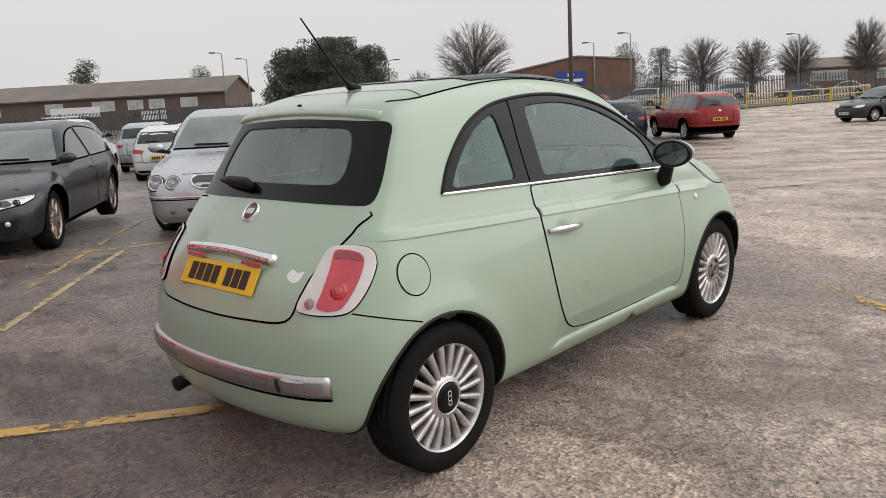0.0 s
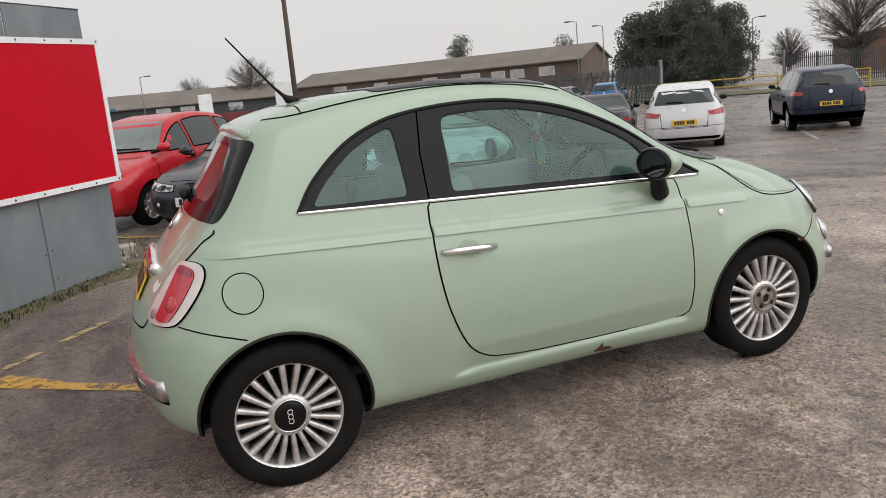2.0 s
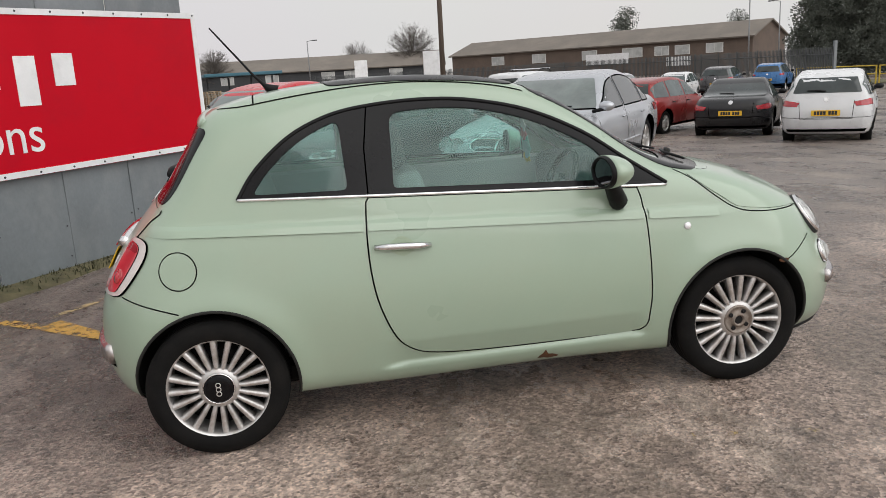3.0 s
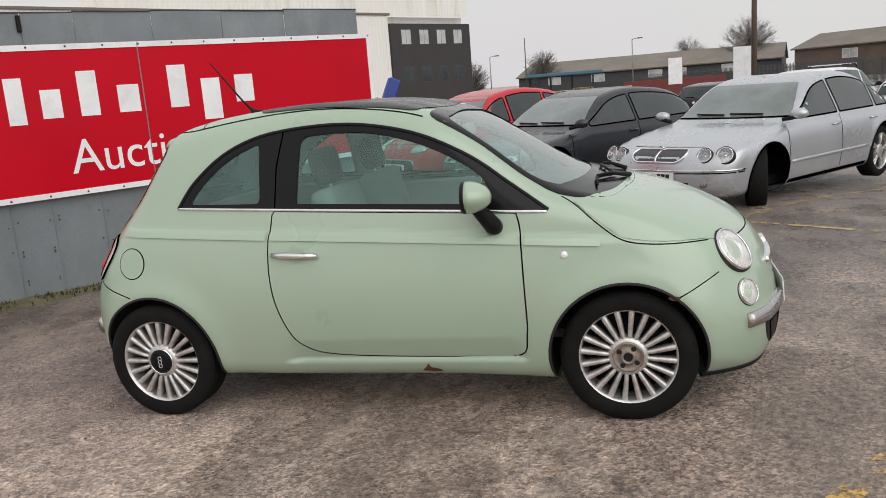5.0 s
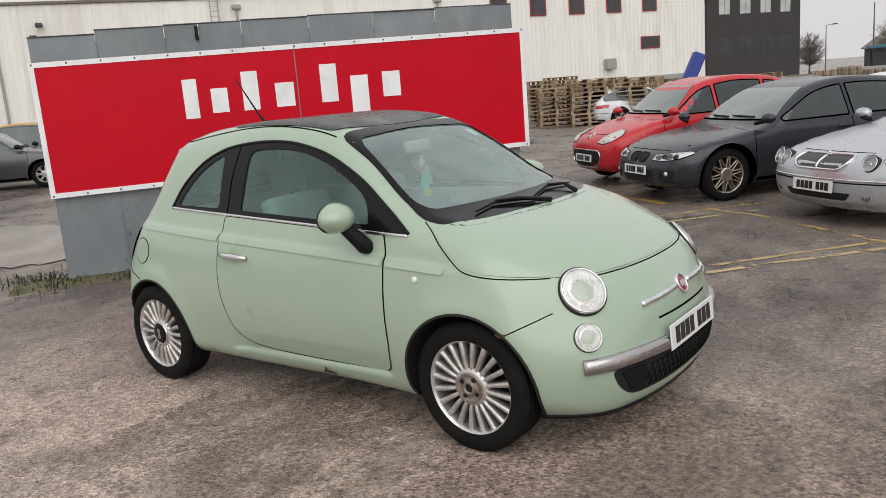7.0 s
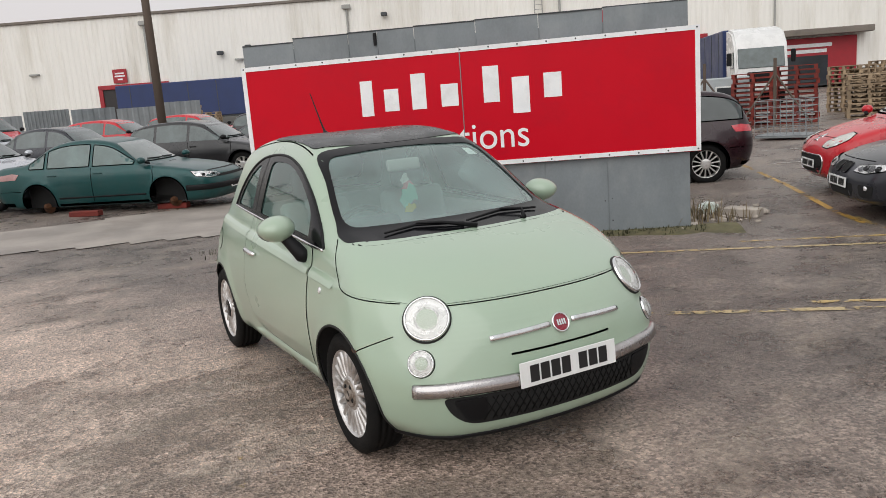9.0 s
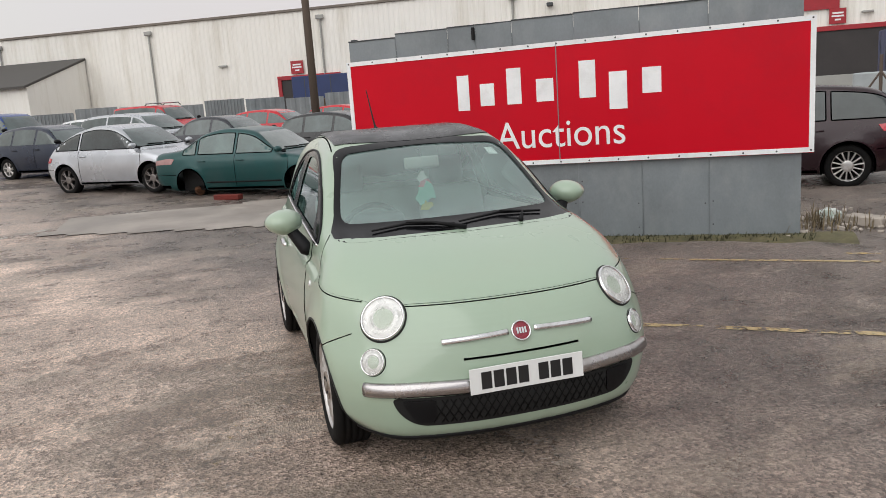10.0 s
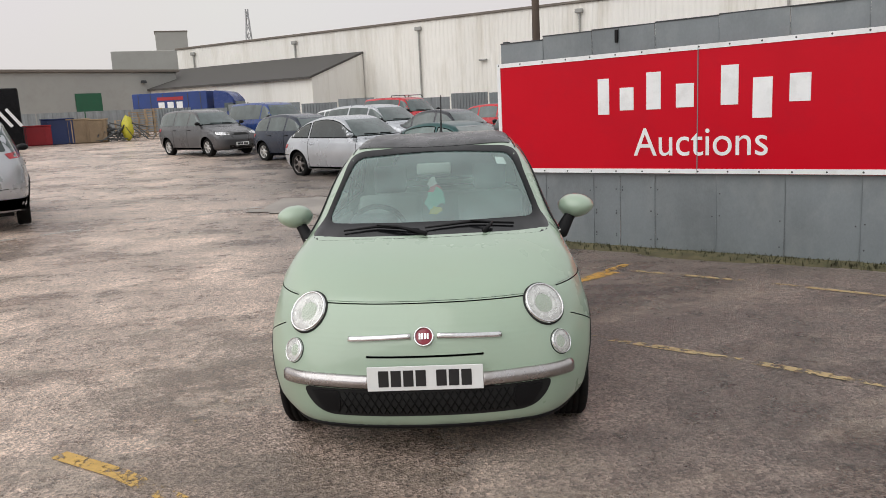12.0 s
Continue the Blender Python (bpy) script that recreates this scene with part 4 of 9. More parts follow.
        for k in range(4):
            o = part("badge_bar", box(bmesh.new(), (0, 0, 0), (0.008, 0.026, 0.003)), CHROME, b)
            o.matrix_local = pose(-0.018 + k * 0.012, 0, 0.011)
    # front: chrome bars, slot, grille, plate
    for s in (-1, 1):
        S.ribbon("chrome_whisker", "front", [(s * y, 0.607 - 0.012 * (y - 0.067) / 0.27) for y in np.linspace(0.06, 0.345, 12)], 0.027, CHROME, car, 0.0, closed=False, height=0.016)
        S.ribbon("front_chrome_bumper", "nose", [(s * a, 0.412 - 0.003 * abs(a - 33) / 15) for a in np.linspace(18.0, 48.5, 24)], 0.062, WORN_CHROME, car, 0.0, closed=False, height=0.026)
        S.panel("grille_end", "front", rounded([(s * 0.395, 0.365), (s * 0.535, 0.362), (s * 0.475, 0.262), (s * 0.40, 0.262)], 0.02), BLACK_TRIM, car, 0.006, 0.03)
    grille = rounded([(-0.575, 0.375), (0.575, 0.375), (0.545, 0.30), (0.47, 0.243), (-0.47, 0.243), (-0.545, 0.30)], [0.03, 0.03, 0.05, 0.06, 0.06, 0.05])
    gr = S.panel("lower_grille", "front", grille, DARK_WELL, car, 0.002, 0.04)
    for k in range(22):
        y = -0.38 + 0.76 * k / 21
        for d in (-1, 1):
            S.ribbon("grille_mesh_bar", "front", [(y - 0.03 * d, 0.258), (y + 0.03 * d, 0.36)], 0.004, GRILLE_MESH, gr, 0.003, closed=False, height=0.004, step=0.06)
    S.ribbon("bumper_slot", "front", [(y, 0.520) for y in np.linspace(-0.265, 0.265, 12)], 0.009, SEAM, car, 0.0015, closed=False)
    S.ribbon("lower_lip", "nose", [(a, 0.176) for a in np.linspace(-60, 60, 44)], 0.034, BLACK_TRIM, car, 0.0, closed=False, height=0.010)
    number_plate(car, (1.848, 0, 0.430), (1, 0, 0.05), PLATE_WHITE)
    # wipers
    for a, b, c in (((-0.05, 0.985), (-0.28, 1.0), (-0.46, 0.985)), ((0.45, 0.99), (0.22, 1.005), (-0.02, 0.99))):
        w = S.lay("front", [a, b, c])
        n = S.normal(w)
        part("wiper_blade", tube(bmesh.new(), list(w + n * 0.016), [0.006, 0.008, 0.005], 8), BLACK_TRIM, car, smooth=60)
        k = S.lay("front", [(a[0] * 0.6 + 0.02, 0.972), ((a[0] + b[0]) / 2, 0.99), b])
        part("wiper_arm", tube(bmesh.new(), list(k + S.normal(k) * np.array([[0.014], [0.028], [0.024]])), [0.013, 0.008, 0.005], 8), BLACK_TRIM, car, smooth=60)
    # filler flap, sill rust, aerial, exhaust
    flap = [(-1.245 + 0.074 * math.cos(a), 0.79 + 0.075 * math.sin(a)) for a in np.linspace(0, 2 * math.pi, 40, endpoint=False)]
    S.panel("fuel_flap", "right", inset(flap, 0.003), MINT, car, 0.003, 0.02)
    S.ribbon("flap_seam", "right", flap, 0.004, SEAM, car, 0.0015)
    S.panel("rust_patch", "right", catmull([(0.215, 0.222), (0.238, 0.246), (0.25, 0.262), (0.262, 0.240), (0.285, 0.236), (0.312, 0.220), (0.27, 0.212), (0.245, 0.218)], 3), RUST, car, 0.0015, 0.015, skirt=0)
    S.panel("rust_patch", "right", catmull([(1.325, 0.556), (1.36, 0.560), (1.375, 0.55), (1.345, 0.54)], 3), RUST, car, 0.0025, 0.015, skirt=0)
    aer = part("aerial", tube(bmesh.new(), [(-0.80, 0, 1.455), (-0.845, 0, 1.475), (-0.86, 0, 1.492), (-0.90, 0, 1.535), (-1.075, 0, 1.765)], [0.028, 0.018, 0.009, 0.006, 0.0035], 8), BLACK_TRIM, car, smooth=60)
    part("exhaust", tube(bmesh.new(), [(-1.35, 0.46, 0.235), (-1.57, 0.47, 0.230), (-1.62, 0.47, 0.222)], [0.03, 0.03, 0.032], 12), BLACK_TRIM, car, smooth=60)
    part("underbody", box(bmesh.new(), (0, 0, 0.215), (2.6, 1.0, 0.10), 0.02), DARK_WELL, car)
    for i, wx in enumerate(S.wheels):
        for s in (-1, 1):
            at = facing((wx, s * 0.768, 0.288), (0, s, 0)) @ pose(0, 0, 0, 0, 0, 11 * i)
            make_wheel(car, at, 0.291, 0.220, 0.18, 20, "fan", ALLOY, BLACK_GLOSS if i == 0 else RUST, "black centre cap" if i == 0 else "bare hub with its bolts showing", treads=True, split=True)
    # inside
    seat_m, dark_m = SEAT_GREY, SEAT_DARK
    for s in (-1, 1):
        st = part("front_seat", box(bmesh.new(), (0.08, s * 0.345, 0.50), (0.50, 0.46, 0.15), 0.05, seg=3), seat_m, car, "grey cloth seat", smooth=60)
        part("seat_back", box(bmesh.new(), (-0.21, s * 0.345, 0.80), (0.13, 0.44, 0.56), 0.05, Euler((0, radians(-14), 0)).to_matrix(), 3), seat_m, st, smooth=60)
        part("headrest", box(bmesh.new(), (-0.31, s * 0.345, 1.175), (0.09, 0.23, 0.19), 0.04, Euler((0, radians(-10), 0)).to_matrix(), 3), dark_m, st, smooth=60)
        part("headrest_post", tube(bmesh.new(), [(-0.28, s * 0.345, 1.02), (-0.30, s * 0.345, 1.10)], 0.012, 8), CHROME, st)
    part("rear_bench", box(bmesh.new(), (-0.72, 0, 0.54), (0.42, 1.1, 0.16), 0.05, seg=3), seat_m, car, smooth=60)
    part("rear_seat_back", box(bmesh.new(), (-0.93, 0, 0.82), (0.12, 1.08, 0.42), 0.04, Euler((0, radians(-14), 0)).to_matrix(), 3), seat_m, car, smooth=60)
    part("parcel_shelf", box(bmesh.new(), (-1.16, 0, 0.985), (0.36, 1.0, 0.02), 0.006), dark_m, car)
    part("dashboard", box(bmesh.new(), (0.82, 0, 0.86), (0.42, 1.22, 0.26), 0.08, seg=4), DASH, car, smooth=60)
    part("instrument_binnacle", box(bmesh.new(), (0.66, -0.345, 0.985), (0.16, 0.28, 0.12), 0.05, seg=3), DASH, car, smooth=60)
    bm = bmesh.new()
    lathe(bm, [(0.165 + 0.016 * math.cos(a), 0.016 * math.sin(a)) for a in np.linspace(0, 2 * math.pi, 10, endpoint=False)], 36, close=True)
    lathe(bm, [(0.0, 0.02), (0.05, 0.018), (0.06, -0.02), (0.0, -0.03)], 18)
    for a in (0.2, math.pi - 0.2, -math.pi / 2):
        tube(bm, [(0.05 * math.cos(a), 0.05 * math.sin(a), 0), (0.16 * math.cos(a), 0.16 * math.sin(a), 0)], 0.016, 8)
    sw = part("steering_wheel", bm, BLACK_TRIM, car, smooth=60)
    sw.matrix_local = facing((0.47, -0.345, 0.925), (-0.9, 0, 0.42))
    part("floor_pan", box(bmesh.new(), (-0.1, 0, 0.36), (2.0, 1.3, 0.04), 0.01), dark_m, car)
    for s in (-1, 1):
        part("door_card", box(bmesh.new(), (0.12, s * 0.665, 0.70), (1.1, 0.04, 0.52), 0.015), TRIM_LIGHT, car)
        part("inner_quarter", box(bmesh.new(), (-0.85, s * 0.60, 0.76), (0.7, 0.04, 0.48), 0.015), TRIM_LIGHT, car)
    rm = part("rear_view_mirror", box(bmesh.new(), (0.37, 0, 1.275), (0.03, 0.21, 0.07), 0.015, Euler((0, radians(-12), 0)).to_matrix(), 2), TRIM_LIGHT, car, smooth=60)
    # paper ornament on a string: a few tilted cards in pale green, pink and yellow
    cols = [((0.72, 0.74, 0.70), (0.08, 0.06), 35), ((0.66, 0.16, 0.20), (0.09, 0.07), 20), ((0.24, 0.66, 0.52), (0.13, 0.11), 0), ((0.30, 0.70, 0.58), (0.10, 0.09), -25), ((0.66, 0.60, 0.12), (0.08, 0.06), 10)]
    orn = thing("mirror_ornament", "pale green and pink paper ornament hanging from the mirror", "ornament", at=LEVEL.copy())
    part("string", tube(bmesh.new(), [(0.385, 0.0, 1.24), (0.39, 0.0, 1.02)], 0.002, 5), SEAM, orn)
    for k, (c, sz, rot) in enumerate(cols):
        b = bmesh.new()
        ragged = random.Random(50 + k)
        bmesh.ops.create_circle(b, cap_ends=True, segments=13, radius=0.5)
        for v in b.verts:
            v.co *= ragged.uniform(0.55, 1.15)
        bmesh.ops.transform(b, matrix=Matrix.Diagonal((*sz, 1, 1)), verts=b.verts)
        g = bmesh.ops.extrude_face_region(b, geom=b.faces[:])
        bmesh.ops.translate(b, vec=(0, 0, 0.003), verts=[v for v in g["geom"] if isinstance(v, bmesh.types.BMVert)])
        o = part("paper_charm", b, mat("charm", c, 0.7), orn)
        o.matrix_local = facing((0.395 + 0.004 * k, -0.012 + 0.012 * (k % 3), 1.19 - 0.042 * k), (1, 0.15, 0.05)) @ pose(0, 0, 0, 0, 0, rot)
    return car


build_hero()


# ---- ground ----
def gz(x, y):
    """The height of the asphalt: it falls gently to the north-east, and tilts a little in the bay where the mint car stands."""
    s = 0.766 * x + 0.643 * y
    fall = 0.85 * (1 - math.exp(-(s - 5.5) * 0.075)) if s > 5.5 else -min(0.8, 0.019 * (-s - 6)) if s < -6 else 0.0
    return 0.0232 * x / (1 + (x * x + y * y) / 81.0) - fall


def asphalt():
    m = bpy.data.materials.new("wet_asphalt")
    m.use_nodes = True
    nt = m.node_tree
    p = nt.nodes["Principled BSDF"]
    broad = noise_of(nt, 0.22, 6, 0.62)
    patch = noise_of(nt, 0.9, 7, 0.65)
    mid = noise_of(nt, 7.0, 6, 0.65)
    fine = noise_of(nt, 120.0, 3, 0.7)
    tc = nt.nodes.new("ShaderNodeTexCoord")
    vor = nd(nt, "ShaderNodeTexVoronoi", Scale=75.0)
    nt.links.new(tc.outputs["Object"], vor.inputs["Vector"])
    c = mixed(nt, ramp(nt, patch, 0.38, 0.62), (0.228, 0.197, 0.181), (0.418, 0.361, 0.329))
    # paler towards -y and +x; the bays beside the hoarding are darker
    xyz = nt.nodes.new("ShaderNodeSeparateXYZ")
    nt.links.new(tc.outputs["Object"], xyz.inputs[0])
    south = nt.nodes.new("ShaderNodeMath")
    south.operation = "MULTIPLY_ADD"
    south.inputs[1].default_value, south.inputs[2].default_value = -0.19, 0.04
    nt.links.new(xyz.outputs["Y"], south.inputs[0])
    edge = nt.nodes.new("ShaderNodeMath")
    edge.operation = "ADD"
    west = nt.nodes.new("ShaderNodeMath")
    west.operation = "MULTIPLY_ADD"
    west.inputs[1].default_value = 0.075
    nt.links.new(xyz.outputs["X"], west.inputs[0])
    nt.links.new(south.outputs[0], west.inputs[2])
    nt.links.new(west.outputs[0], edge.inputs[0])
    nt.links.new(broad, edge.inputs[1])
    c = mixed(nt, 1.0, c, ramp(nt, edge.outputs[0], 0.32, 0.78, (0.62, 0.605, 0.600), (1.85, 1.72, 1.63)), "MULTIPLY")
    # stones of the wearing course
    stone = nt.nodes.new("ShaderNodeSeparateColor")
    nt.links.new(vor.outputs["Color"], stone.inputs[0])
    c = mixed(nt, 0.85, c, ramp(nt, stone.outputs[0], 0.0, 1.0, (0.38, 0.37, 0.36), (1.60, 1.57, 1.52)), "MULTIPLY")
    grain = noise_of(nt, 26.0, 6, 0.75)
    c = mixed(nt, 0.6, c, ramp(nt, grain, 0.36, 0.64, (0.50, 0.49, 0.48), (1.48, 1.45, 1.41)), "MULTIPLY")
    # brown silt, dark damp stains and pale scuffs
    silt = noise_of(nt, 0.75, 9, 0.78, (1.0, 0.45, 1))
    c = mixed(nt, ramp(nt, silt, 0.51, 0.60, (0, 0, 0), (0.70,) * 3), c, mixed(nt, ramp(nt, grain, 0.4, 0.65), (0.21, 0.165, 0.13), (0.56, 0.47, 0.385)))
    tar = noise_of(nt, 1.9, 9, 0.78)
    c = mixed(nt, ramp(nt, tar, 0.535, 0.64, (0, 0, 0), (0.5,) * 3), c, (0.072, 0.062, 0.055))
    c = mixed(nt, ramp(nt, mid, 0.56, 0.74, (0, 0, 0), (0.5,) * 3), c, (0.085, 0.074, 0.066))
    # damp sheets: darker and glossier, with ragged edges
    # thickened round the car's nose, painting some contact shade into the colour
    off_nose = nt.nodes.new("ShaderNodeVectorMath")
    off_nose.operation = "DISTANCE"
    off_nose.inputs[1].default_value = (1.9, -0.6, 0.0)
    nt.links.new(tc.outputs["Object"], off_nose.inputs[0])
    damp_shade_sum = nt.nodes.new("ShaderNodeMath")
    damp_shade_sum.operation = "ADD"
    nt.links.new(noise_of(nt, 0.55, 10, 0.72, (1.0, 0.7, 1)), damp_shade_sum.inputs[0])
    nt.links.new(ramp(nt, off_nose.outputs["Value"], 0.5, 2.0, (0.13,) * 3, (0.0,) * 3), damp_shade_sum.inputs[1])
    damp_shade = ramp(nt, damp_shade_sum.outputs[0], 0.50, 0.57)
    c = mixed(nt, damp_shade, c, mixed(nt, 1.0, c, (0.60, 0.58, 0.57), "MULTIPLY"))
    nt.links.new(c, p.inputs["Base Color"])
    wet = mixed(nt, ramp(nt, patch, 0.35, 0.65), (0.24,) * 3, (0.50,) * 3)
    wet = mixed(nt, ramp(nt, tar, 0.50, 0.64, (0, 0, 0), (0.8,) * 3), wet, (0.22,) * 3)
    wet = mixed(nt, ramp(nt, broad, 0.48, 0.60, (0, 0, 0), (0.6,) * 3), wet, (0.24,) * 3)
    wet = mixed(nt, damp_shade, wet, (0.27,) * 3)
    nt.links.new(wet, p.inputs["Roughness"])
    p.inputs["Specular IOR Level"].default_value = 0.62
    h = nt.nodes.new("ShaderNodeMath")
    h.operation = "ADD"
    nt.links.new(vor.outputs["Distance"], h.inputs[0])
    nt.links.new(fine, h.inputs[1])
    h2 = nt.nodes.new("ShaderNodeMath")
    h2.operation = "MULTIPLY_ADD"
    h2.inputs[1].default_value = 2.2
    nt.links.new(grain, h2.inputs[0])
    nt.links.new(h.outputs[0], h2.inputs[2])
    b = nd(nt, "ShaderNodeBump", Strength=0.85, Distance=0.010)
    nt.links.new(h2.outputs[0], b.inputs["Height"])
    nt.links.new(b.outputs[0], p.inputs["Normal"])
    return m


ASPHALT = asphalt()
CONCRETE = mat("concrete", (0.32, 0.285, 0.255), 0.6, var=0.28, scale=1.1, grain=60, bump=0.3, dirt=(0.18, 0.15, 0.13), dirt_amount=0.5)


def ripple(x, y):
    """Slight unevenness of the laid surface."""
    if abs(x) > 40 or abs(y) > 40:
        return 0.0
    return 0.012 * noise.noise((x * 0.45, y * 0.45, 0.3)) * min(1, math.hypot(x, y) / 4 + 0.25)


def ground():
    c = np.concatenate([-np.geomspace(1500, 14, 44), np.arange(-13.5, 13.6, 0.5), np.geomspace(14, 1500, 44)])
    n = len(c)
    verts = []
    for y in c:
        for x in c:
            verts.append((x, y, gz(x, y) + ripple(x, y)))
    faces = [(j * n + i, j * n + i + 1, (j + 1) * n + i + 1, (j + 1) * n + i) for j in range(n - 1) for i in range(n - 1)]
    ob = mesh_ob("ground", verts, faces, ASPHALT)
    tagged(ob, "wet worn brown-grey asphalt of a car park with loose grit", "ground", kind="structure")
    return ob


GROUND = ground()


def floor_z(x, y):
    return gz(x, y) + ripple(x, y)


def worn_paint(name, color, keep=0.5, scale=9.0):
    """Road paint flaked away in patches."""
    m = bpy.data.materials.new(name)
    m.use_nodes = True
    nt = m.node_tree
    p = nt.nodes["Principled BSDF"]
    a = noise_of(nt, scale, 8, 0.75)
    b = noise_of(nt, 2.0, 3, 0.5)
    c = mixed(nt, ramp(nt, noise_of(nt, 40, 4), 0.3, 0.7), tuple(v * 0.7 for v in color), color)
    nt.links.new(c, p.inputs["Base Color"])
    p.inputs["Roughness"].default_value = 0.5
    s = nt.nodes.new("ShaderNodeMath")
    s.operation = "ADD"
    nt.links.new(a, s.inputs[0])
    nt.links.new(ramp(nt, b, 0.3, 0.7, (-0.0,) * 3, (0.22,) * 3), s.inputs[1])
    nt.links.new(ramp(nt, s.outputs[0], 1.06 - keep - 0.03, 1.06 - keep + 0.03), p.inputs["Alpha"])
    return m


YELLOW_PAINT = worn_paint("yellow_line_paint", (0.62, 0.38, 0.09), 0.49, 12.0)
YELLOW_FAINT = worn_paint("faint_yellow_paint", (0.52, 0.40, 0.21), 0.46, 12.0)
YELLOW_BAY = worn_paint("worn_bay_paint", (0.54, 0.38, 0.15), 0.465, 12.0)
YELLOW_SPECKS = worn_paint("yellow_paint_specks", (0.60, 0.42, 0.10), 0.27, 14.0)
WHITE_FAINT = worn_paint("faint_white_paint", (0.55, 0.52, 0.48), 0.45)


def road_line(pts, width, material, label):
    pts = resample(np.array(pts, float), 0.25, closed=False)
    verts, faces = [], []
    for i, p in enumerate(pts):
        t = pts[min(i + 1, len(pts) - 1)] - pts[max(i - 1, 0)]
        s = np.array((-t[1], t[0])) / np.linalg.norm(t) * width / 2
        for q in (p - s, p + s):
            verts.append((q[0], q[1], floor_z(*q) + 0.005))
    for i in range(len(pts) - 1):
        faces.append((2 * i, 2 * i + 2, 2 * i + 3, 2 * i + 1))
    return tagged(mesh_ob("parking_line", verts, faces, material), label, "road marking", "parking lines", "structure")


U, V = np.array((0.607, 0.795)), np.array((-0.795, 0.607))  # along the hoarding, and across it
LY, LF, LW = "flaking yellow parking bay line on the asphalt", "faint worn yellow bay line on the asphalt", "faint white line worn into the asphalt"
for pts, w, m, lb in (
        ([(-2.95, 1.78), (-2.14, 1.15), (-1.36, 0.55), (-0.9, 0.2)], 0.10, YELLOW_PAINT, LY),
        ([(-0.95, 4.3), (0.55, 6.05), (2.06, 7.76), (3.4, 9.3)], 0.065, YELLOW_BAY, LY),
        ([(-0.9, 6.1), (-0.55, 5.83), (0.68, 5.14), (2.0, 4.0), (3.2, 3.05)], 0.065, YELLOW_BAY, LF),
        ([(0.98, 2.80), (1.98, 4.02), (4.6, 6.9)], 0.065, YELLOW_BAY, LY),
        ([(-2.55, 1.6), (-2.2, 1.22)], 0.10, YELLOW_PAINT, LY),
        ([(-2.6, 1.75), (-1.87, 2.7), (-0.48, 4.28), (0.6, 5.5)], 0.07, YELLOW_FAINT, LF),
        ([(-0.4, 0.85), (0.24, 1.67), (1.11, 2.66), (2.1, 3.8)], 0.08, YELLOW_FAINT, LY),
        ([(2.10, -1.06), (1.80, -1.47), (1.57, -1.88)], 0.09, YELLOW_PAINT, LY),
        ([(0.70, -1.23), (0.98, -1.31), (1.25, -1.36), (1.62, -1.78)], 0.07, YELLOW_SPECKS, LF),
        ([(10.5, 5.0), (8.79, 2.95), (7.3, 0.6), (5.6, -2.0)], 0.08, WHITE_FAINT, LW),
        ([(5.0, 1.9), (5.95, 1.24), (7.72, 0.01), (10.2, -1.7)], 0.08, WHITE_FAINT, LW),
        ([(-5.8, -7.2), (-6.52, -6.51), (-9.3, -3.72), (-10.6, -2.4)], 0.12, WHITE_FAINT, LW),
        ([(-5.87, 10.02), (-3.4, 8.1), (-1.28, 6.3), (-0.6, 5.8)], 0.08, YELLOW_PAINT, LY),
        ([(-7.6, 0.3), (-6.5, 1.7), (-5.9, 2.4)], 0.08, YELLOW_FAINT, LF)):
    road_line(pts, w, m, lb)
for k in range(7):
    a = np.array((8.3, 12.6)) + np.array((0.72, -0.62)) * 2.55 * k
    road_line([a, a + np.array((2.4, 2.9))], 0.08, WHITE_FAINT, LW)
for k in range(5):
    a = np.array((-3.2, 8.6)) + np.array((-0.80, 0.62)) * 2.6 * k
    road_line([a, a + np.array((1.7, 2.2))], 0.08, WHITE_FAINT, LW)
# a pale concrete apron across the yard
APRON = np.array([(-10.5, 2.4), (-10.3, -3.6), (-8.6, -3.8), (-8.29, -3.23), (-7.73, -1.63), (-7.1, 0.0), (-6.1, 1.5), (-7.6, 3.6)])
slab = bmesh.new()
cells = {}
for i in range(24):
    for j in range(34):
        x, y = -10.6 + 0.2 * i, -4.0 + 0.23 * j
        if inside(APRON, np.array([(x, y)]))[0]:
            vs = []
            for q in ((0, 0), (1, 0), (1, 1), (0, 1)):
                key = (i + q[0], j + q[1])
                if key not in cells:
                    px, py = -10.6 + 0.2 * key[0] - 0.1, -4.0 + 0.23 * key[1] - 0.115
                    cells[key] = slab.verts.new((px, py, floor_z(px, py) + 0.012))
                vs.append(cells[key])
            slab.faces.new(vs)
tagged(part("concrete_apron", slab, CONCRETE), "pale worn concrete strip let into the asphalt", "concrete strip", kind="structure")


# ---- parked vehicles ----
HATCH = [(0.90, .125), (0.985, .17), (1.0, .28), (0.995, .40), (0.965, .485), (0.89, .55), (0.80, .605), (0.725, .645), (0.63, .79), (0.54, .93), (0.42, .99), (0.30, 1.0), (0.15, .965), (0.075, .90), (0.035, .76), (0.012, .60), (0.0, .45), (0.005, .28), (0.03, .17), (0.10, .13)]
COUPE_HATCH = [(0.90, .12), (0.985, .17), (1.0, .30), (0.995, .41), (0.975, .49), (0.91, .555), (0.80, .60), (0.70, .645), (0.61, .79), (0.51, .94), (0.40, .995), (0.28, .99), (0.15, .93), (0.07, .82), (0.03, .70), (0.005, .60), (0.0, .45), (0.005, .28), (0.03, .17), (0.10, .13)]
LOW_HATCH = [(0.90, .12), (0.985, .16), (1.0, .27), (0.995, .37), (0.975, .445), (0.91, .525), (0.80, .585), (0.70, .640), (0.61, .79), (0.51, .94), (0.40, .995), (0.28, .99), (0.15, .94), (0.07, .83), (0.03, .70), (0.005, .60), (0.0, .45), (0.005, .28), (0.03, .17), (0.10, .13)]
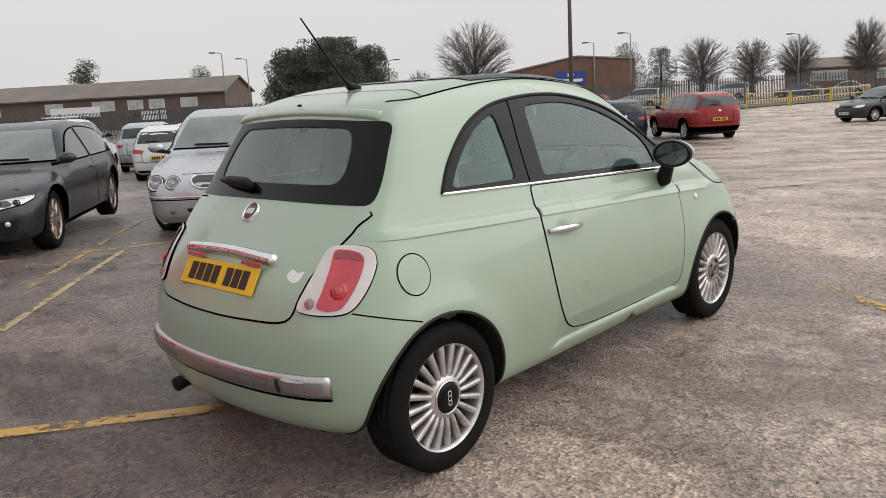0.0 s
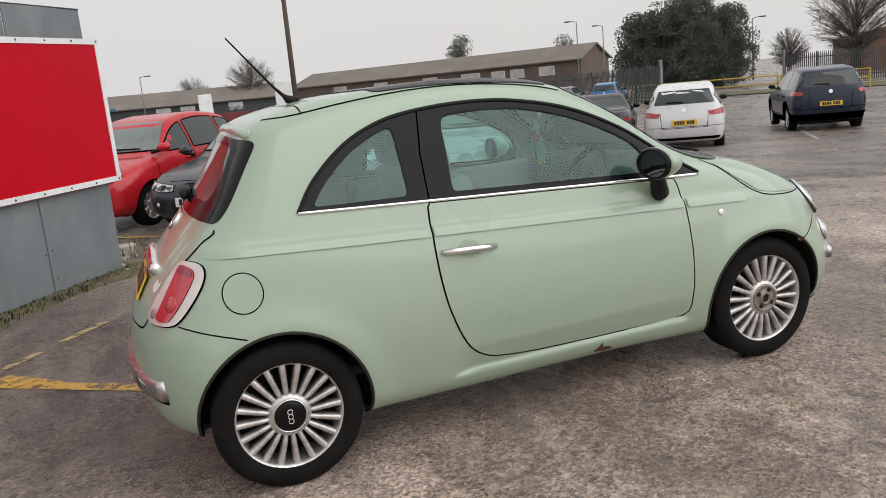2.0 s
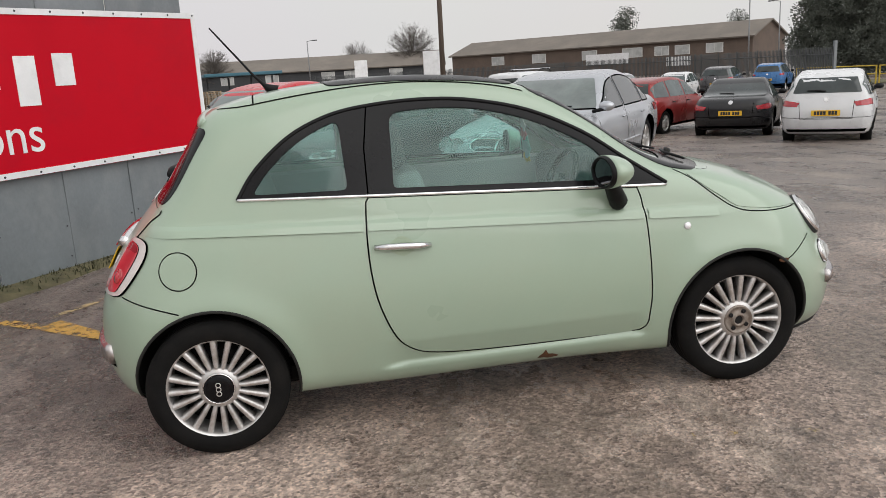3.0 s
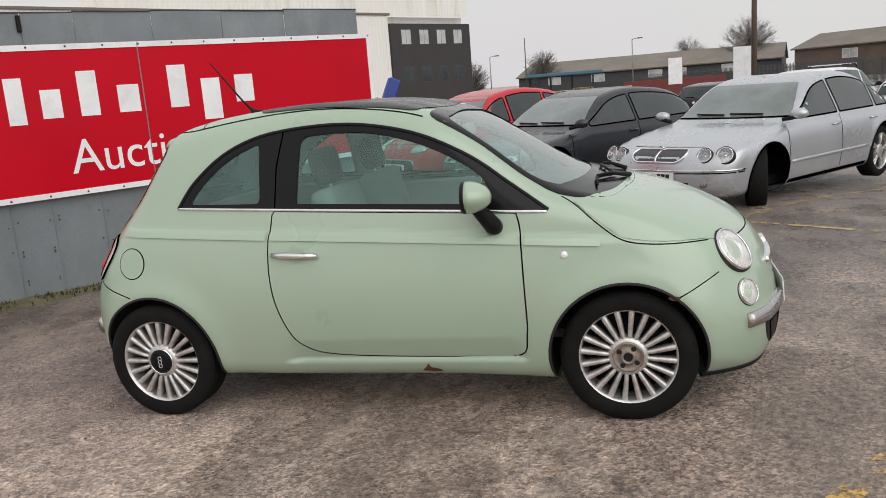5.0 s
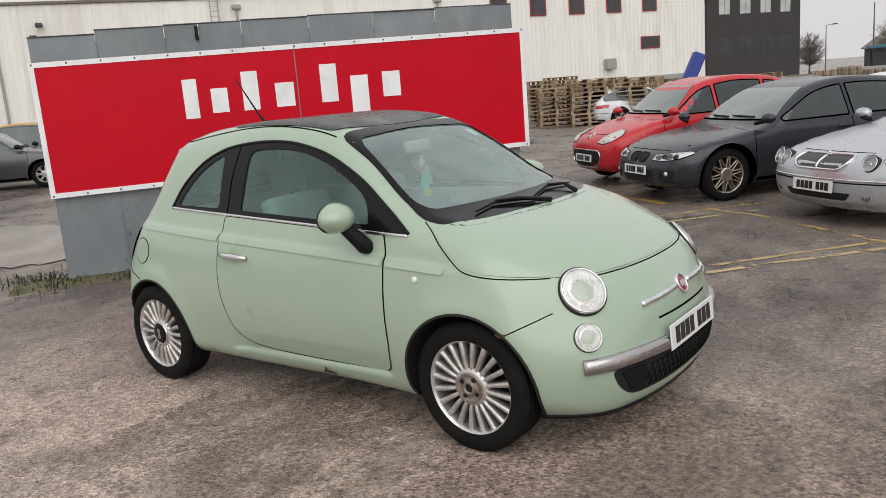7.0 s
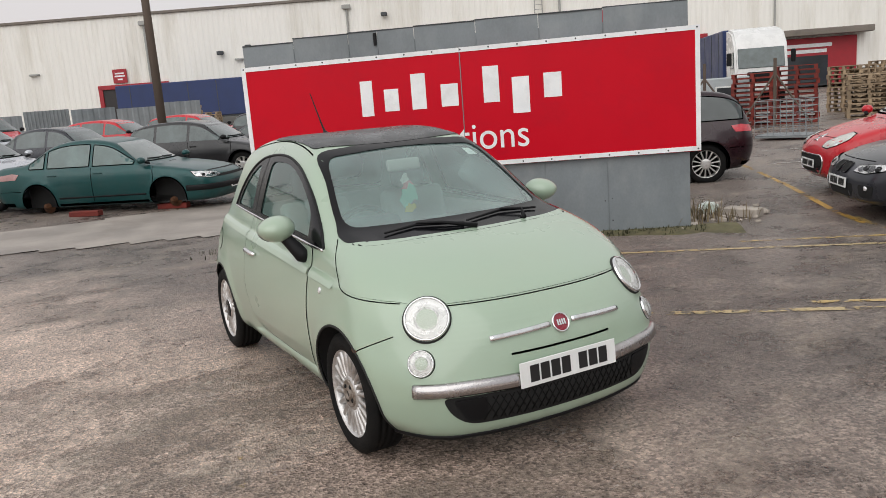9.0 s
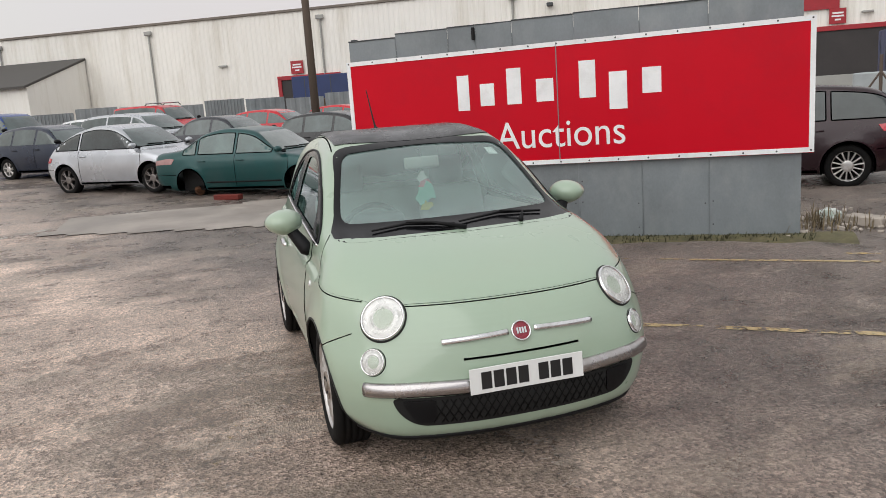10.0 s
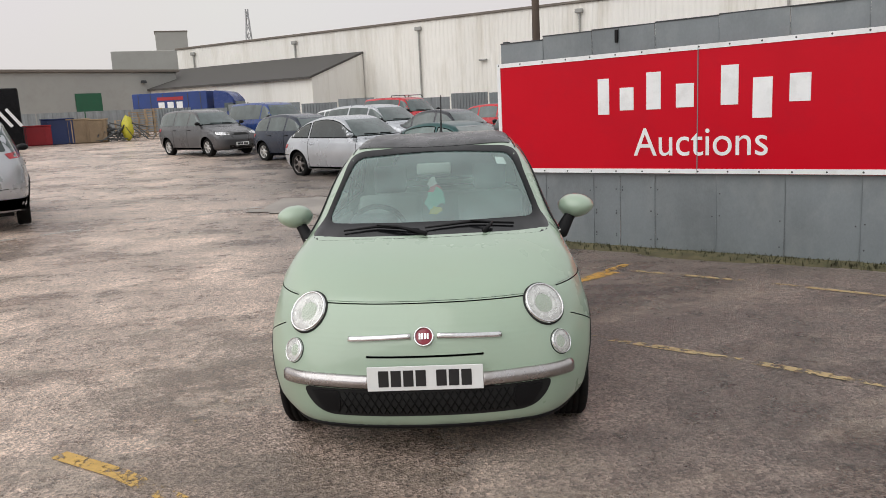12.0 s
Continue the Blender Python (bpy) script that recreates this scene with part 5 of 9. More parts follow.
SALOON = [(0.92, .12), (0.985, .17), (1.0, .28), (0.995, .40), (0.975, .475), (0.90, .55), (0.80, .605), (0.71, .655), (0.63, .80), (0.555, .94), (0.46, .995), (0.36, .995), (0.27, .93), (0.17, .74), (0.10, .705), (0.03, .685), (0.003, .60), (0.0, .45), (0.005, .28), (0.03, .17), (0.10, .13)]
SUV = [(0.90, .14), (0.985, .19), (1.0, .28), (0.997, .42), (0.975, .53), (0.88, .59), (0.78, .63), (0.71, .665), (0.62, .81), (0.545, .94), (0.42, .99), (0.28, 1.0), (0.10, .965), (0.05, .90), (0.025, .76), (0.008, .62), (0.0, .45), (0.005, .30), (0.03, .19), (0.10, .15)]
MPV = [(0.90, .12), (0.985, .17), (1.0, .28), (0.997, .38), (0.975, .47), (0.90, .54), (0.82, .60), (0.76, .645), (0.65, .83), (0.56, .955), (0.42, .995), (0.28, 1.0), (0.08, .965), (0.035, .89), (0.02, .74), (0.006, .60), (0.0, .45), (0.005, .28), (0.03, .17), (0.10, .13)]
VAN = [(0.90, .11), (0.985, .15), (1.0, .25), (0.997, .36), (0.975, .45), (0.90, .52), (0.82, .57), (0.755, .61), (0.66, .81), (0.58, .95), (0.45, .99), (0.30, 1.0), (0.06, .985), (0.015, .95), (0.008, .74), (0.004, .60), (0.0, .40), (0.005, .25), (0.03, .15), (0.10, .12)]
BUG = [(0.90, .12), (0.98, .17), (1.0, .28), (0.99, .38), (0.955, .47), (0.90, .545), (0.82, .605), (0.74, .65), (0.655, .80), (0.56, .94), (0.46, .995), (0.36, .99), (0.24, .92), (0.14, .80), (0.07, .68), (0.02, .55), (0.0, .42), (0.005, .28), (0.03, .17), (0.10, .13)]
ROADSTER = [(0.90, .13), (0.985, .19), (1.0, .30), (0.99, .42), (0.96, .50), (0.88, .575), (0.76, .63), (0.66, .68), (0.59, .82), (0.52, .95), (0.45, .995), (0.38, .97), (0.30, .86), (0.22, .735), (0.12, .705), (0.04, .68), (0.005, .58), (0.0, .42), (0.005, .28), (0.03, .18), (0.10, .14)]


def paint(name, color, metallic=0.0, rough=0.28):
    return mat(name, color, rough=rough, metal=metallic, coat=0.3, spec=0.4, var=0.06, scale=1.3, grain=240, rough_var=0.05, dirt=tuple(0.5 * c + 0.05 for c in color), dirt_amount=0.3, dirt_scale=2.0)


STEEL_DARK_LAMP = mat("dark_fog_lamp", (0.10, 0.10, 0.11), 0.25, 0.5, var=0.2)


class CarSpec:
    def __init__(self, top, size, wb, front, tyre=0.31, pillars=(0.40, 0.22), rim=7, style="split", detail=False, lamp_z=0.46, tail_z=0.55, clad=False):
        self.L, self.W, self.H = size
        self.wb, self.front, self.tyre, self.pillars, self.rim, self.style, self.detail = wb, front, tyre, pillars, rim, style, detail
        self.lamp_z, self.tail_z, self.clad = lamp_z * self.H, tail_z * self.H, clad
        x1 = wb / 2 + front
        self.x0, self.x1 = x1 - self.L, x1
        prof = [(self.x0 + u * self.L, v * self.H) for u, v in top] + [(0, 0.125 * self.H)]
        hw, H = self.W / 2, self.H
        self.S = Shape(prof, [(v * H, f * hw) for v, f in ((0, .86), (.13, .92), (.25, .965), (.40, 1.0), (.52, .99), (.60, .965), (.66, .925), (.80, .82), (1.0, .66))],
                       [(self.x0 - .3, .82), (self.x0, .88), (self.x0 + .4, .965), (self.x0 + .9, 1), (self.x1 - .9, 1), (self.x1 - .35, .965), (self.x1, .90), (self.x1 + .3, .8)],
                       (-wb / 2, wb / 2), tyre, front_bow=0.30, rear_bow=0.18, edge=0.10, end_edge=0.2, axis_z=0.42 * H, arch_r=tyre + 0.045, crease=(0.60 * H, -0.01, self.x0 + 0.2, self.x1 - 0.3, 0.007), quick=True)
        # glass area between belt and roof
        poly = self.S.poly
        self.top_at = lambda x: max([a[1] + (b[1] - a[1]) * (x - a[0]) / (b[0] - a[0]) for a, b in zip(poly, np.roll(poly, -1, axis=0)) if (a[0] - x) * (b[0] - x) <= 0 and a[0] != b[0]] + [0.0])

    def side_glass(self):
        belt = lambda x: self.H * (0.665 - 0.02 * (x - self.x0) / self.L)
        xs = [x for x in np.linspace(self.x0 + 0.1, self.x1 - 0.6, 90) if self.top_at(x) - 0.085 > belt(x) + 0.02]
        a, b = xs[0] + 0.10, xs[-1] - 0.03
        cuts = [b] + [self.x0 + p * self.L for p in self.pillars] + [a]
        out = []
        for hi, lo in zip(cuts, cuts[1:]):
            if hi - lo < 0.2:
                continue
            g = 0.035
            xx = np.linspace(lo + (g if lo > a else 0), hi - (g if hi < b else 0), 16)
            ring = [(x, max(belt(x) + 0.004, self.top_at(x) - 0.085)) for x in xx] + [(x, belt(x)) for x in xx[::-1]]
            out.append(rounded(resample(np.array(ring), 0.05), 0.02, 2))
        return out

    def end_glass(self, sign, low, high):
        S = self.S
        zs = np.linspace(low * self.H, high * self.H, 8)
        half = []
        for z in zs:
            p = S.lay("front" if sign > 0 else "rear", [(0.3, z)])[0]
            half.append(float(S.half_width(p[:1], np.array([z]))[0]) - 0.085)
        return np.array([(-h, z) for h, z in zip(half, zs)] + [(h, z) for h, z in zip(half[::-1], zs[::-1])])


def build_car(name, label, spec, color, x, y, heading, step=0.06, lift=0.0, wheels=True, rack=False, roof_color=None, glass_m=None, plates=True, tail_m=None, wheel_m=None, nose="", category="car", group="parked cars", side_m=None):
    S, H = spec.S, spec.H
    z = (floor_z(x, y) if abs(x) < 60 and abs(y) < 60 else 0) + lift
    car = thing(name, label, category, group, at=pose(x, y, z, 0, 0, heading))
    glass_m = glass_m or DARK_GLASS
    fine = spec.detail
    S.shell("body", color, car, step)
    for side, s in (("right", -1), ("left", 1)):
        for w in spec.side_glass():
            S.panel("side_window", side, w, side_m or (SIDE_GLASS if fine else glass_m), car, 0.004, 0.07, skirt=0)
            if fine:
                S.ribbon("window_seal", side, w, 0.018, BLACK_TRIM, car, 0.005, step=0.05)
        # doors
        sill, belt = 0.20 * H, 0.64 * H
        for k, p in enumerate((0.735,) + tuple(spec.pillars)):
            xd = spec.x0 + p * spec.L
            if xd > S.wheels[0] + spec.tyre + 0.1 or k < 2:
                S.ribbon("door_seam", side, [(xd, belt), (xd + 0.01, 0.45 * H), (xd - 0.01, sill)], 0.010, SEAM, car, 0.002, closed=False, step=0.06)
        xa, xb = S.wheels[0] + S.arch_r + 0.05, S.wheels[1] - S.arch_r - 0.05
        S.ribbon("sill_trim", side, [(xa, 0.165 * H), (xb, 0.165 * H)], 0.05, BLACK_TRIM, car, 0.001, closed=False, step=0.15)
        for p in spec.pillars[:2]:
            xh = spec.x0 + p * spec.L + 0.06
            q = S.lay(side, [(xh, 0.565 * H), (xh + 0.17, 0.562 * H)])
            part("door_handle", tube(bmesh.new(), [(a[0], a[1] + s * 0.012, a[2]) for a in q], 0.013, 6), color if fine else BLACK_TRIM, car, smooth=60)
        clad = spec.clad
        for i in (0, 1):
            S.ribbon("arch_lip", side, S.arch_line(i, 22, S.arch_r + (0.03 if clad else 0.004)), 0.075 if clad else 0.02, BLACK_TRIM if clad else DARK_WELL, car, 0.003, closed=False, step=0.06)
        if clad:
            S.ribbon("sill_cladding", side, [(xa, 0.20 * H), (xb, 0.20 * H)], 0.13, BLACK_TRIM, car, 0.004, closed=False, step=0.15)
            S.ribbon("sill_strip", side, [(xa, 0.255 * H), (xb, 0.262 * H)], 0.02, CHROME, car, 0.005, closed=False, step=0.15)
        # mirror
        xm = spec.x0 + 0.70 * spec.L
        zm = 0.695 * H
        ym = s * (float(S.half_width(np.array([xm]), np.array([zm]))[0]) + 0.10)
        bm = bmesh.new()
        bmesh.ops.create_uvsphere(bm, u_segments=14, v_segments=8, radius=1.0)
        bmesh.ops.transform(bm, matrix=Matrix.Translation((xm, ym, zm)) @ Matrix.Diagonal((0.075, 0.10, 0.062, 1)), verts=bm.verts)
        mi = part("door_mirror", bm, color if fine else BLACK_TRIM, car, smooth=80)
        part("mirror_arm", tube(bmesh.new(), [(xm + 0.03, ym, zm - 0.03), (xm + 0.06, ym - s * 0.16, zm - 0.06)], 0.025, 6), BLACK_TRIM, mi, smooth=60)
        # lamps
        lz = spec.lamp_z
        if nose == "quad":
            for deg, r in ((33, 0.078), (44, 0.088)):
                p = S.lay("nose", [(s * deg, lz)])[0]
                n = S.normal(p[None])[0] * 0.6 + np.array((0.6, 0, 0))
                h = part("headlight", lathe(bmesh.new(), [(r, -0.05), (r, 0.012), (r * 0.92, 0.018), (r * 0.86, 0.008), (r * 0.8, 0.006)], 28), CHROME, car, smooth=50)
                h.matrix_local = facing(p, n)
                part("reflector", lathe(bmesh.new(), [(r * 0.9, 0.008), (r * 0.78, -0.004), (r * 0.5, -0.030), (r * 0.26, -0.040), (r * 0.24, -0.006), (r * 0.14, 0.0), (0, 0.002)], 24), CHROME, h, smooth=60)
                part("lamp_bezel", lathe(bmesh.new(), [(r * 1.10, -0.05), (r * 1.10, 0.008), (r * 1.02, 0.014)], 28), SEAM, h, smooth=50)
                part("lens", lathe(bmesh.new(), [(r * 0.88, 0.014), (r * 0.5, 0.024), (0, 0.028)], 24), LAMP_BRIGHT, h, smooth=60).visible_shadow = False
        elif nose == "bug":
            p = S.lay("nose", [(s * 42, lz)])[0]
            h = part("headlight", lathe(bmesh.new(), [(0.10, -0.03), (0.10, 0.01), (0.085, 0.02), (0, 0.03)], 24), REFLECTOR, car, smooth=60)
            h.matrix_local = facing(p, S.normal(p[None])[0] + np.array((0.4, 0, 0)))
        else:
            hl = [(24, -0.03), (27, 0.035), (44, 0.075), (54, 0.085), (50, -0.01), (38, -0.05)]
            if nose == "kidney":
                hl = [(21, -0.035), (23, 0.030), (38, 0.050), (51, 0.068), (57, 0.066), (55, 0.035), (46, -0.010), (33, -0.045)]
            elif nose == "smiley":
                hl = [(25, -0.035), (28, 0.035), (38, 0.100), (49, 0.140), (55, 0.125), (52, 0.060), (43, -0.010), (33, -0.055)]
            hl = rounded([(s * a, lz + b) for a, b in hl], 0.02, 3)
            h = S.panel("headlight", "nose", hl, LAMP_MILK if nose == "smiley" else REFLECTOR, car, 0.004, 0.05, skirt=0.0)
            S.ribbon("lamp_gasket", "nose", hl, 0.010, SEAM, h, 0.004, step=0.04)
            if fine:
                S.panel("lens", "nose", inset(hl, 0.004), LAMP_BRIGHT, h, 0.012, 0.04, skirt=0.008).visible_shadow = False
                for deg in ((33, 43) if nose != "smiley" else (42,)):
                    p = S.lay("nose", [(s * deg, lz + 0.01)])[0]
                    o = part("projector", lathe(bmesh.new(), [(0.036, 0), (0.034, 0.006), (0.020, 0.003), (0, 0.008)], 20), REFLECTOR if nose == "smiley" else BLACK_GLOSS, h, smooth=50)
                    o.matrix_local = facing(p + S.normal(p[None])[0] * 0.005, S.normal(p[None])[0])
        tz = spec.tail_z
        S.panel("tail_light", "tail", rounded([(s * 35, tz - 0.035), (s * 33, tz + 0.045), (s * 52, tz + 0.095), (s * 60, tz + 0.075), (s * 57, tz - 0.02)], 0.02, 3), tail_m or TAIL_LIT, car, 0.008, 0.05, skirt=0.012)
    # screens
    p_ws = spec.end_glass(1, 0.675, 0.93)
    S.panel("windscreen", "front", rounded(resample(p_ws, 0.2), 0.03, 2), glass_m, car, 0.004, 0.08, skirt=0)
    S.panel("rear_window", "rear", rounded(resample(spec.end_glass(-1, 0.705, 0.905), 0.2), 0.03, 2), SIDE_GLASS, car, 0.004, 0.08, skirt=0)
    S.ribbon("windscreen_base", "front", [(y_, 0.668 * H) for y_ in np.linspace(p_ws[0][0], -p_ws[0][0], 10)], 0.03, BLACK_TRIM, car, 0.004, closed=False, step=0.1)
    for a, b in (((-0.05, .683), (-0.45, .69)), ((0.42, .683), (0.02, .69))):
        w = S.lay("front", [(a[0], a[1] * H), (b[0], b[1] * H)])
        part("wiper_blade", tube(bmesh.new(), list(w + S.normal(w) * 0.02), 0.011, 6), BLACK_TRIM, car)
    # nose and tail
    S.ribbon("bonnet_seam", "front", [(y_, spec.lamp_z + 0.075) for y_ in np.linspace(-0.45, 0.45, 8)], 0.01, SEAM, car, 0.002, closed=False, step=0.1)
    hw = spec.W / 2
    if nose == "kidney":
        for s in (-1, 1):
            g = rounded([(s * 0.02, spec.lamp_z + 0.045), (s * 0.17, spec.lamp_z + 0.04), (s * 0.19, spec.lamp_z - 0.01), (s * 0.15, spec.lamp_z - 0.06), (s * 0.04, spec.lamp_z - 0.06)], 0.03)
            gk = S.panel("grille", "front", g, DARK_WELL, car, 0.006, 0.05)
            S.ribbon("grille_surround", "front", g, 0.014, BLACK_GLOSS, gk, 0.006, height=0.008)
        S.panel("lower_grille", "front", rounded([(-0.36, 0.40), (0.36, 0.40), (0.30, 0.25), (-0.30, 0.25)], 0.04), DARK_WELL, car, 0.003, 0.06)
        for s in (-1, 1):
            S.panel("air_intake", "front", rounded([(s * 0.44, 0.40), (s * 0.66, 0.40), (s * 0.62, 0.27), (s * 0.46, 0.27)], 0.04), DARK_WELL, car, 0.003, 0.06)
            p = S.lay("front", [(s * 0.56, 0.37)])[0]
            o = part("fog_light", lathe(bmesh.new(), [(0.026, 0), (0.024, 0.008), (0, 0.012)], 18), REFLECTOR, car, smooth=60)
            o.matrix_local = facing(p, (1, s * 0.3, 0))
    elif nose == "quad":
        g = rounded([(-0.33, spec.lamp_z + 0.055), (0.33, spec.lamp_z + 0.055), (0.35, spec.lamp_z), (0.27, spec.lamp_z - 0.07), (-0.27, spec.lamp_z - 0.07), (-0.35, spec.lamp_z)], 0.05)
        gk = S.panel("grille", "front", g, mat("grille_mesh", (0.075, 0.075, 0.08), 0.45, 0.5, var=0.15, grain=700), car, 0.004, 0.05)
        S.ribbon("grille_surround", "front", g, 0.024, CHROME, gk, 0.004, height=0.014)
        S.ribbon("grille_bar", "front", [(0, spec.lamp_z - 0.07), (0, spec.lamp_z + 0.055)], 0.02, CHROME, gk, 0.005, closed=False, height=0.01)
        S.panel("lower_grille", "front", rounded([(-0.42, 0.355), (0.42, 0.355), (0.36, 0.285), (-0.36, 0.285)], 0.03), DARK_WELL, car, 0.003, 0.06)
        S.ribbon("bumper_line", "nose", [(a, 0.475) for a in np.linspace(-56, 56, 30)], 0.02, CHROME, car, 0.0, closed=False, height=0.01, step=0.06)
        S.ribbon("bumper_step", "nose", [(a, 0.45) for a in np.linspace(-56, 56, 30)], 0.012, SEAM, car, 0.002, closed=False, step=0.06)
        for s in (-1, 1):
            S.ribbon("body_moulding", "left" if s > 0 else "right", [(S.wheels[0] + 0.45, 0.445), (S.wheels[1] - 0.45, 0.445)], 0.035, color, car, 0.0, closed=False, height=0.012, step=0.1)
            p = S.lay("front", [(s * 0.56, 0.33)])[0]
            o = part("fog_light", lathe(bmesh.new(), [(0.034, 0), (0.032, 0.004), (0.02, -0.004), (0, 0.0)], 18), STEEL_DARK_LAMP, car, smooth=60)
            o.matrix_local = facing(p, (1, s * 0.3, 0))
        part("bonnet_emblem", tube(bmesh.new(), [(spec.x1 - 0.22, 0, spec.top_at(spec.x1 - 0.22)), (spec.x1 - 0.12, 0, spec.top_at(spec.x1 - 0.22) + 0.035)], [0.012, 0.007], 6), CHROME, car)
    elif nose == "smiley":
        g = rounded([(-0.42, 0.52), (0.42, 0.52), (0.46, 0.40), (0.34, 0.27), (-0.34, 0.27), (-0.46, 0.40)], 0.07)
        gk = S.panel("lower_grille", "front", g, DARK_WELL, car, 0.003, 0.06)
        S.ribbon("grille_surround", "front", g, 0.02, CHROME, gk, 0.004, height=0.01)
        for zz in (0.33, 0.38):
            S.ribbon("grille_bar", "front", [(-0.38, zz), (0.38, zz)], 0.012, BLACK_TRIM, gk, 0.005, closed=False, height=0.008, step=0.1)
        for k in (0, 1):
            S.ribbon("badge_chevron", "front", [(-0.055, spec.lamp_z + 0.02 + 0.04 * k), (0, spec.lamp_z + 0.055 + 0.04 * k), (0.055, spec.lamp_z + 0.02 + 0.04 * k)], 0.018, CHROME, car, 0.004, closed=False, height=0.008)
    elif nose == "stripped":
        S.panel("grille", "front", rounded([(-0.55, spec.lamp_z + 0.08), (0.55, spec.lamp_z + 0.08), (0.55, spec.lamp_z - 0.05), (-0.55, spec.lamp_z - 0.05)], 0.03), DARK_WELL, car, 0.006, 0.07)
        S.ribbon("bumper_strip", "nose", [(a, 0.42) for a in np.linspace(-60, 60, 30)], 0.10, BLACK_TRIM, car, 0.0, closed=False, height=0.03, step=0.08)
        for side in ("right", "left"):
            S.ribbon("body_moulding", side, [(S.wheels[0] + 0.42, 0.36), (S.wheels[1] - 0.42, 0.36)], 0.03, BLACK_TRIM, car, 0.0, closed=False, height=0.01, step=0.1)
    else:
        S.panel("grille", "front", rounded([(-0.36, spec.lamp_z + 0.03), (0.36, spec.lamp_z + 0.03), (0.32, spec.lamp_z - 0.05), (-0.32, spec.lamp_z - 0.05)], 0.02), DARK_WELL, car, 0.004, 0.08)
        S.panel("lower_grille", "front", rounded([(-0.5, 0.36), (0.5, 0.36), (0.42, 0.24), (-0.42, 0.24)], 0.03), DARK_WELL, car, 0.004, 0.08)
    low, wide = (0.235 * H, 0.20) if spec.clad else (0.20 * H, 0.07)
    S.ribbon("rear_bumper_trim", "tail", [(a, low) for a in np.linspace(-62 if spec.clad else -50, 62 if spec.clad else 50, 24)], wide, BLACK_TRIM, car, 0.004, closed=False, step=0.1)
    S.ribbon("bumper_joint", "tail", [(a, 0.375 * H) for a in np.linspace(-62, 62, 24)], 0.010, SEAM, car, 0.002, closed=False, step=0.1)
    S.panel("boot_badge", "rear", [(0.05 * math.cos(a), 0.62 * H + 0.045 * math.sin(a)) for a in np.linspace(0, 6.28, 14, endpoint=False)], CHROME, car, 0.006, 0.05, skirt=0.004)
    rw = S.lay("rear", [(0.02, 0.725 * H), (0.18, 0.735 * H), (0.36, 0.735 * H)])
    part("rear_wiper", tube(bmesh.new(), list(rw + S.normal(rw) * 0.02), [0.016, 0.014, 0.008], 6), BLACK_TRIM, car, smooth=60)
    S.ribbon("tailgate_seam", "rear", [(-0.5, 0.60 * H), (-0.47, 0.36 * H), (0.47, 0.36 * H), (0.5, 0.60 * H)], 0.01, SEAM, car, 0.002, closed=False, step=0.1)
    if plates:
        p = S.lay("front", [(0, 0.40 if nose != "quad" else 0.405)])[0]
        number_plate(car, (p[0] + 0.012, 0, p[2]), (1, 0, 0.05), PLATE_WHITE)
        p = S.lay("rear", [(0, 0.44 * H)])[0]
        number_plate(car, (p[0] - 0.014, 0, p[2]), (-1, 0, 0.12), PLATE_YELLOW)
    if rack:
        for s in (-1, 1):
            part("roof_bar", tube(bmesh.new(), [(-0.5, s * 0.5, H - 0.03), (-0.4, s * 0.5, H + 0.06), (0.3, s * 0.5, H + 0.06), (0.4, s * 0.5, H - 0.03)], 0.018, 6), BLACK_TRIM, car)
        for xx in (-0.4, 0.0, 0.3):
            part("roof_bar", tube(bmesh.new(), [(xx, -0.55, H + 0.07), (xx, 0.55, H + 0.07)], 0.016, 6), CHROME, car)
    # wheels
    for i, wx in enumerate(S.wheels):
        for s in (-1, 1):
            hwid = float(S.half_width(np.array([wx]), np.array([spec.tyre + 0.3 * spec.tyre]))[0])
            at = facing((wx, s * (hwid - 0.03), spec.tyre), (0, s, 0)) @ pose(0, 0, 0, 0, 0, 17 * i + 9)
            if nose == "quad" and i == 1:
                at = Matrix.Translation((wx, s * (hwid - 0.06), spec.tyre)) @ pose(0, 0, 0, 0, 0, 33) @ facing((0, 0, 0), (0, s, 0))
            if wheels:
                make_wheel(car, at, spec.tyre, spec.tyre - 0.10 if not fine else spec.tyre - 0.085, 0.2, spec.rim, spec.style, wheel_m or ALLOY, split=True)
            else:
                o = part("brake_hub", lathe(bmesh.new(), [(0.0, -0.10), (0.13, -0.10), (0.13, -0.08), (0.06, -0.075), (0.06, 0.0), (0.035, 0.01), (0.03, 0.04), (0, 0.04)], 20), RUST, car, "rusty bare brake hub", smooth=40)
                o.matrix_local = facing((wx, s * 0.66, 0.20), (0, s, 0))
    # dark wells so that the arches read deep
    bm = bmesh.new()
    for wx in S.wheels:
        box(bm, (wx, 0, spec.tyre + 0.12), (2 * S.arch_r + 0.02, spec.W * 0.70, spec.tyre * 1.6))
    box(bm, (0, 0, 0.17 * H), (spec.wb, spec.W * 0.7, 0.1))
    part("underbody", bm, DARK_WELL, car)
    return car


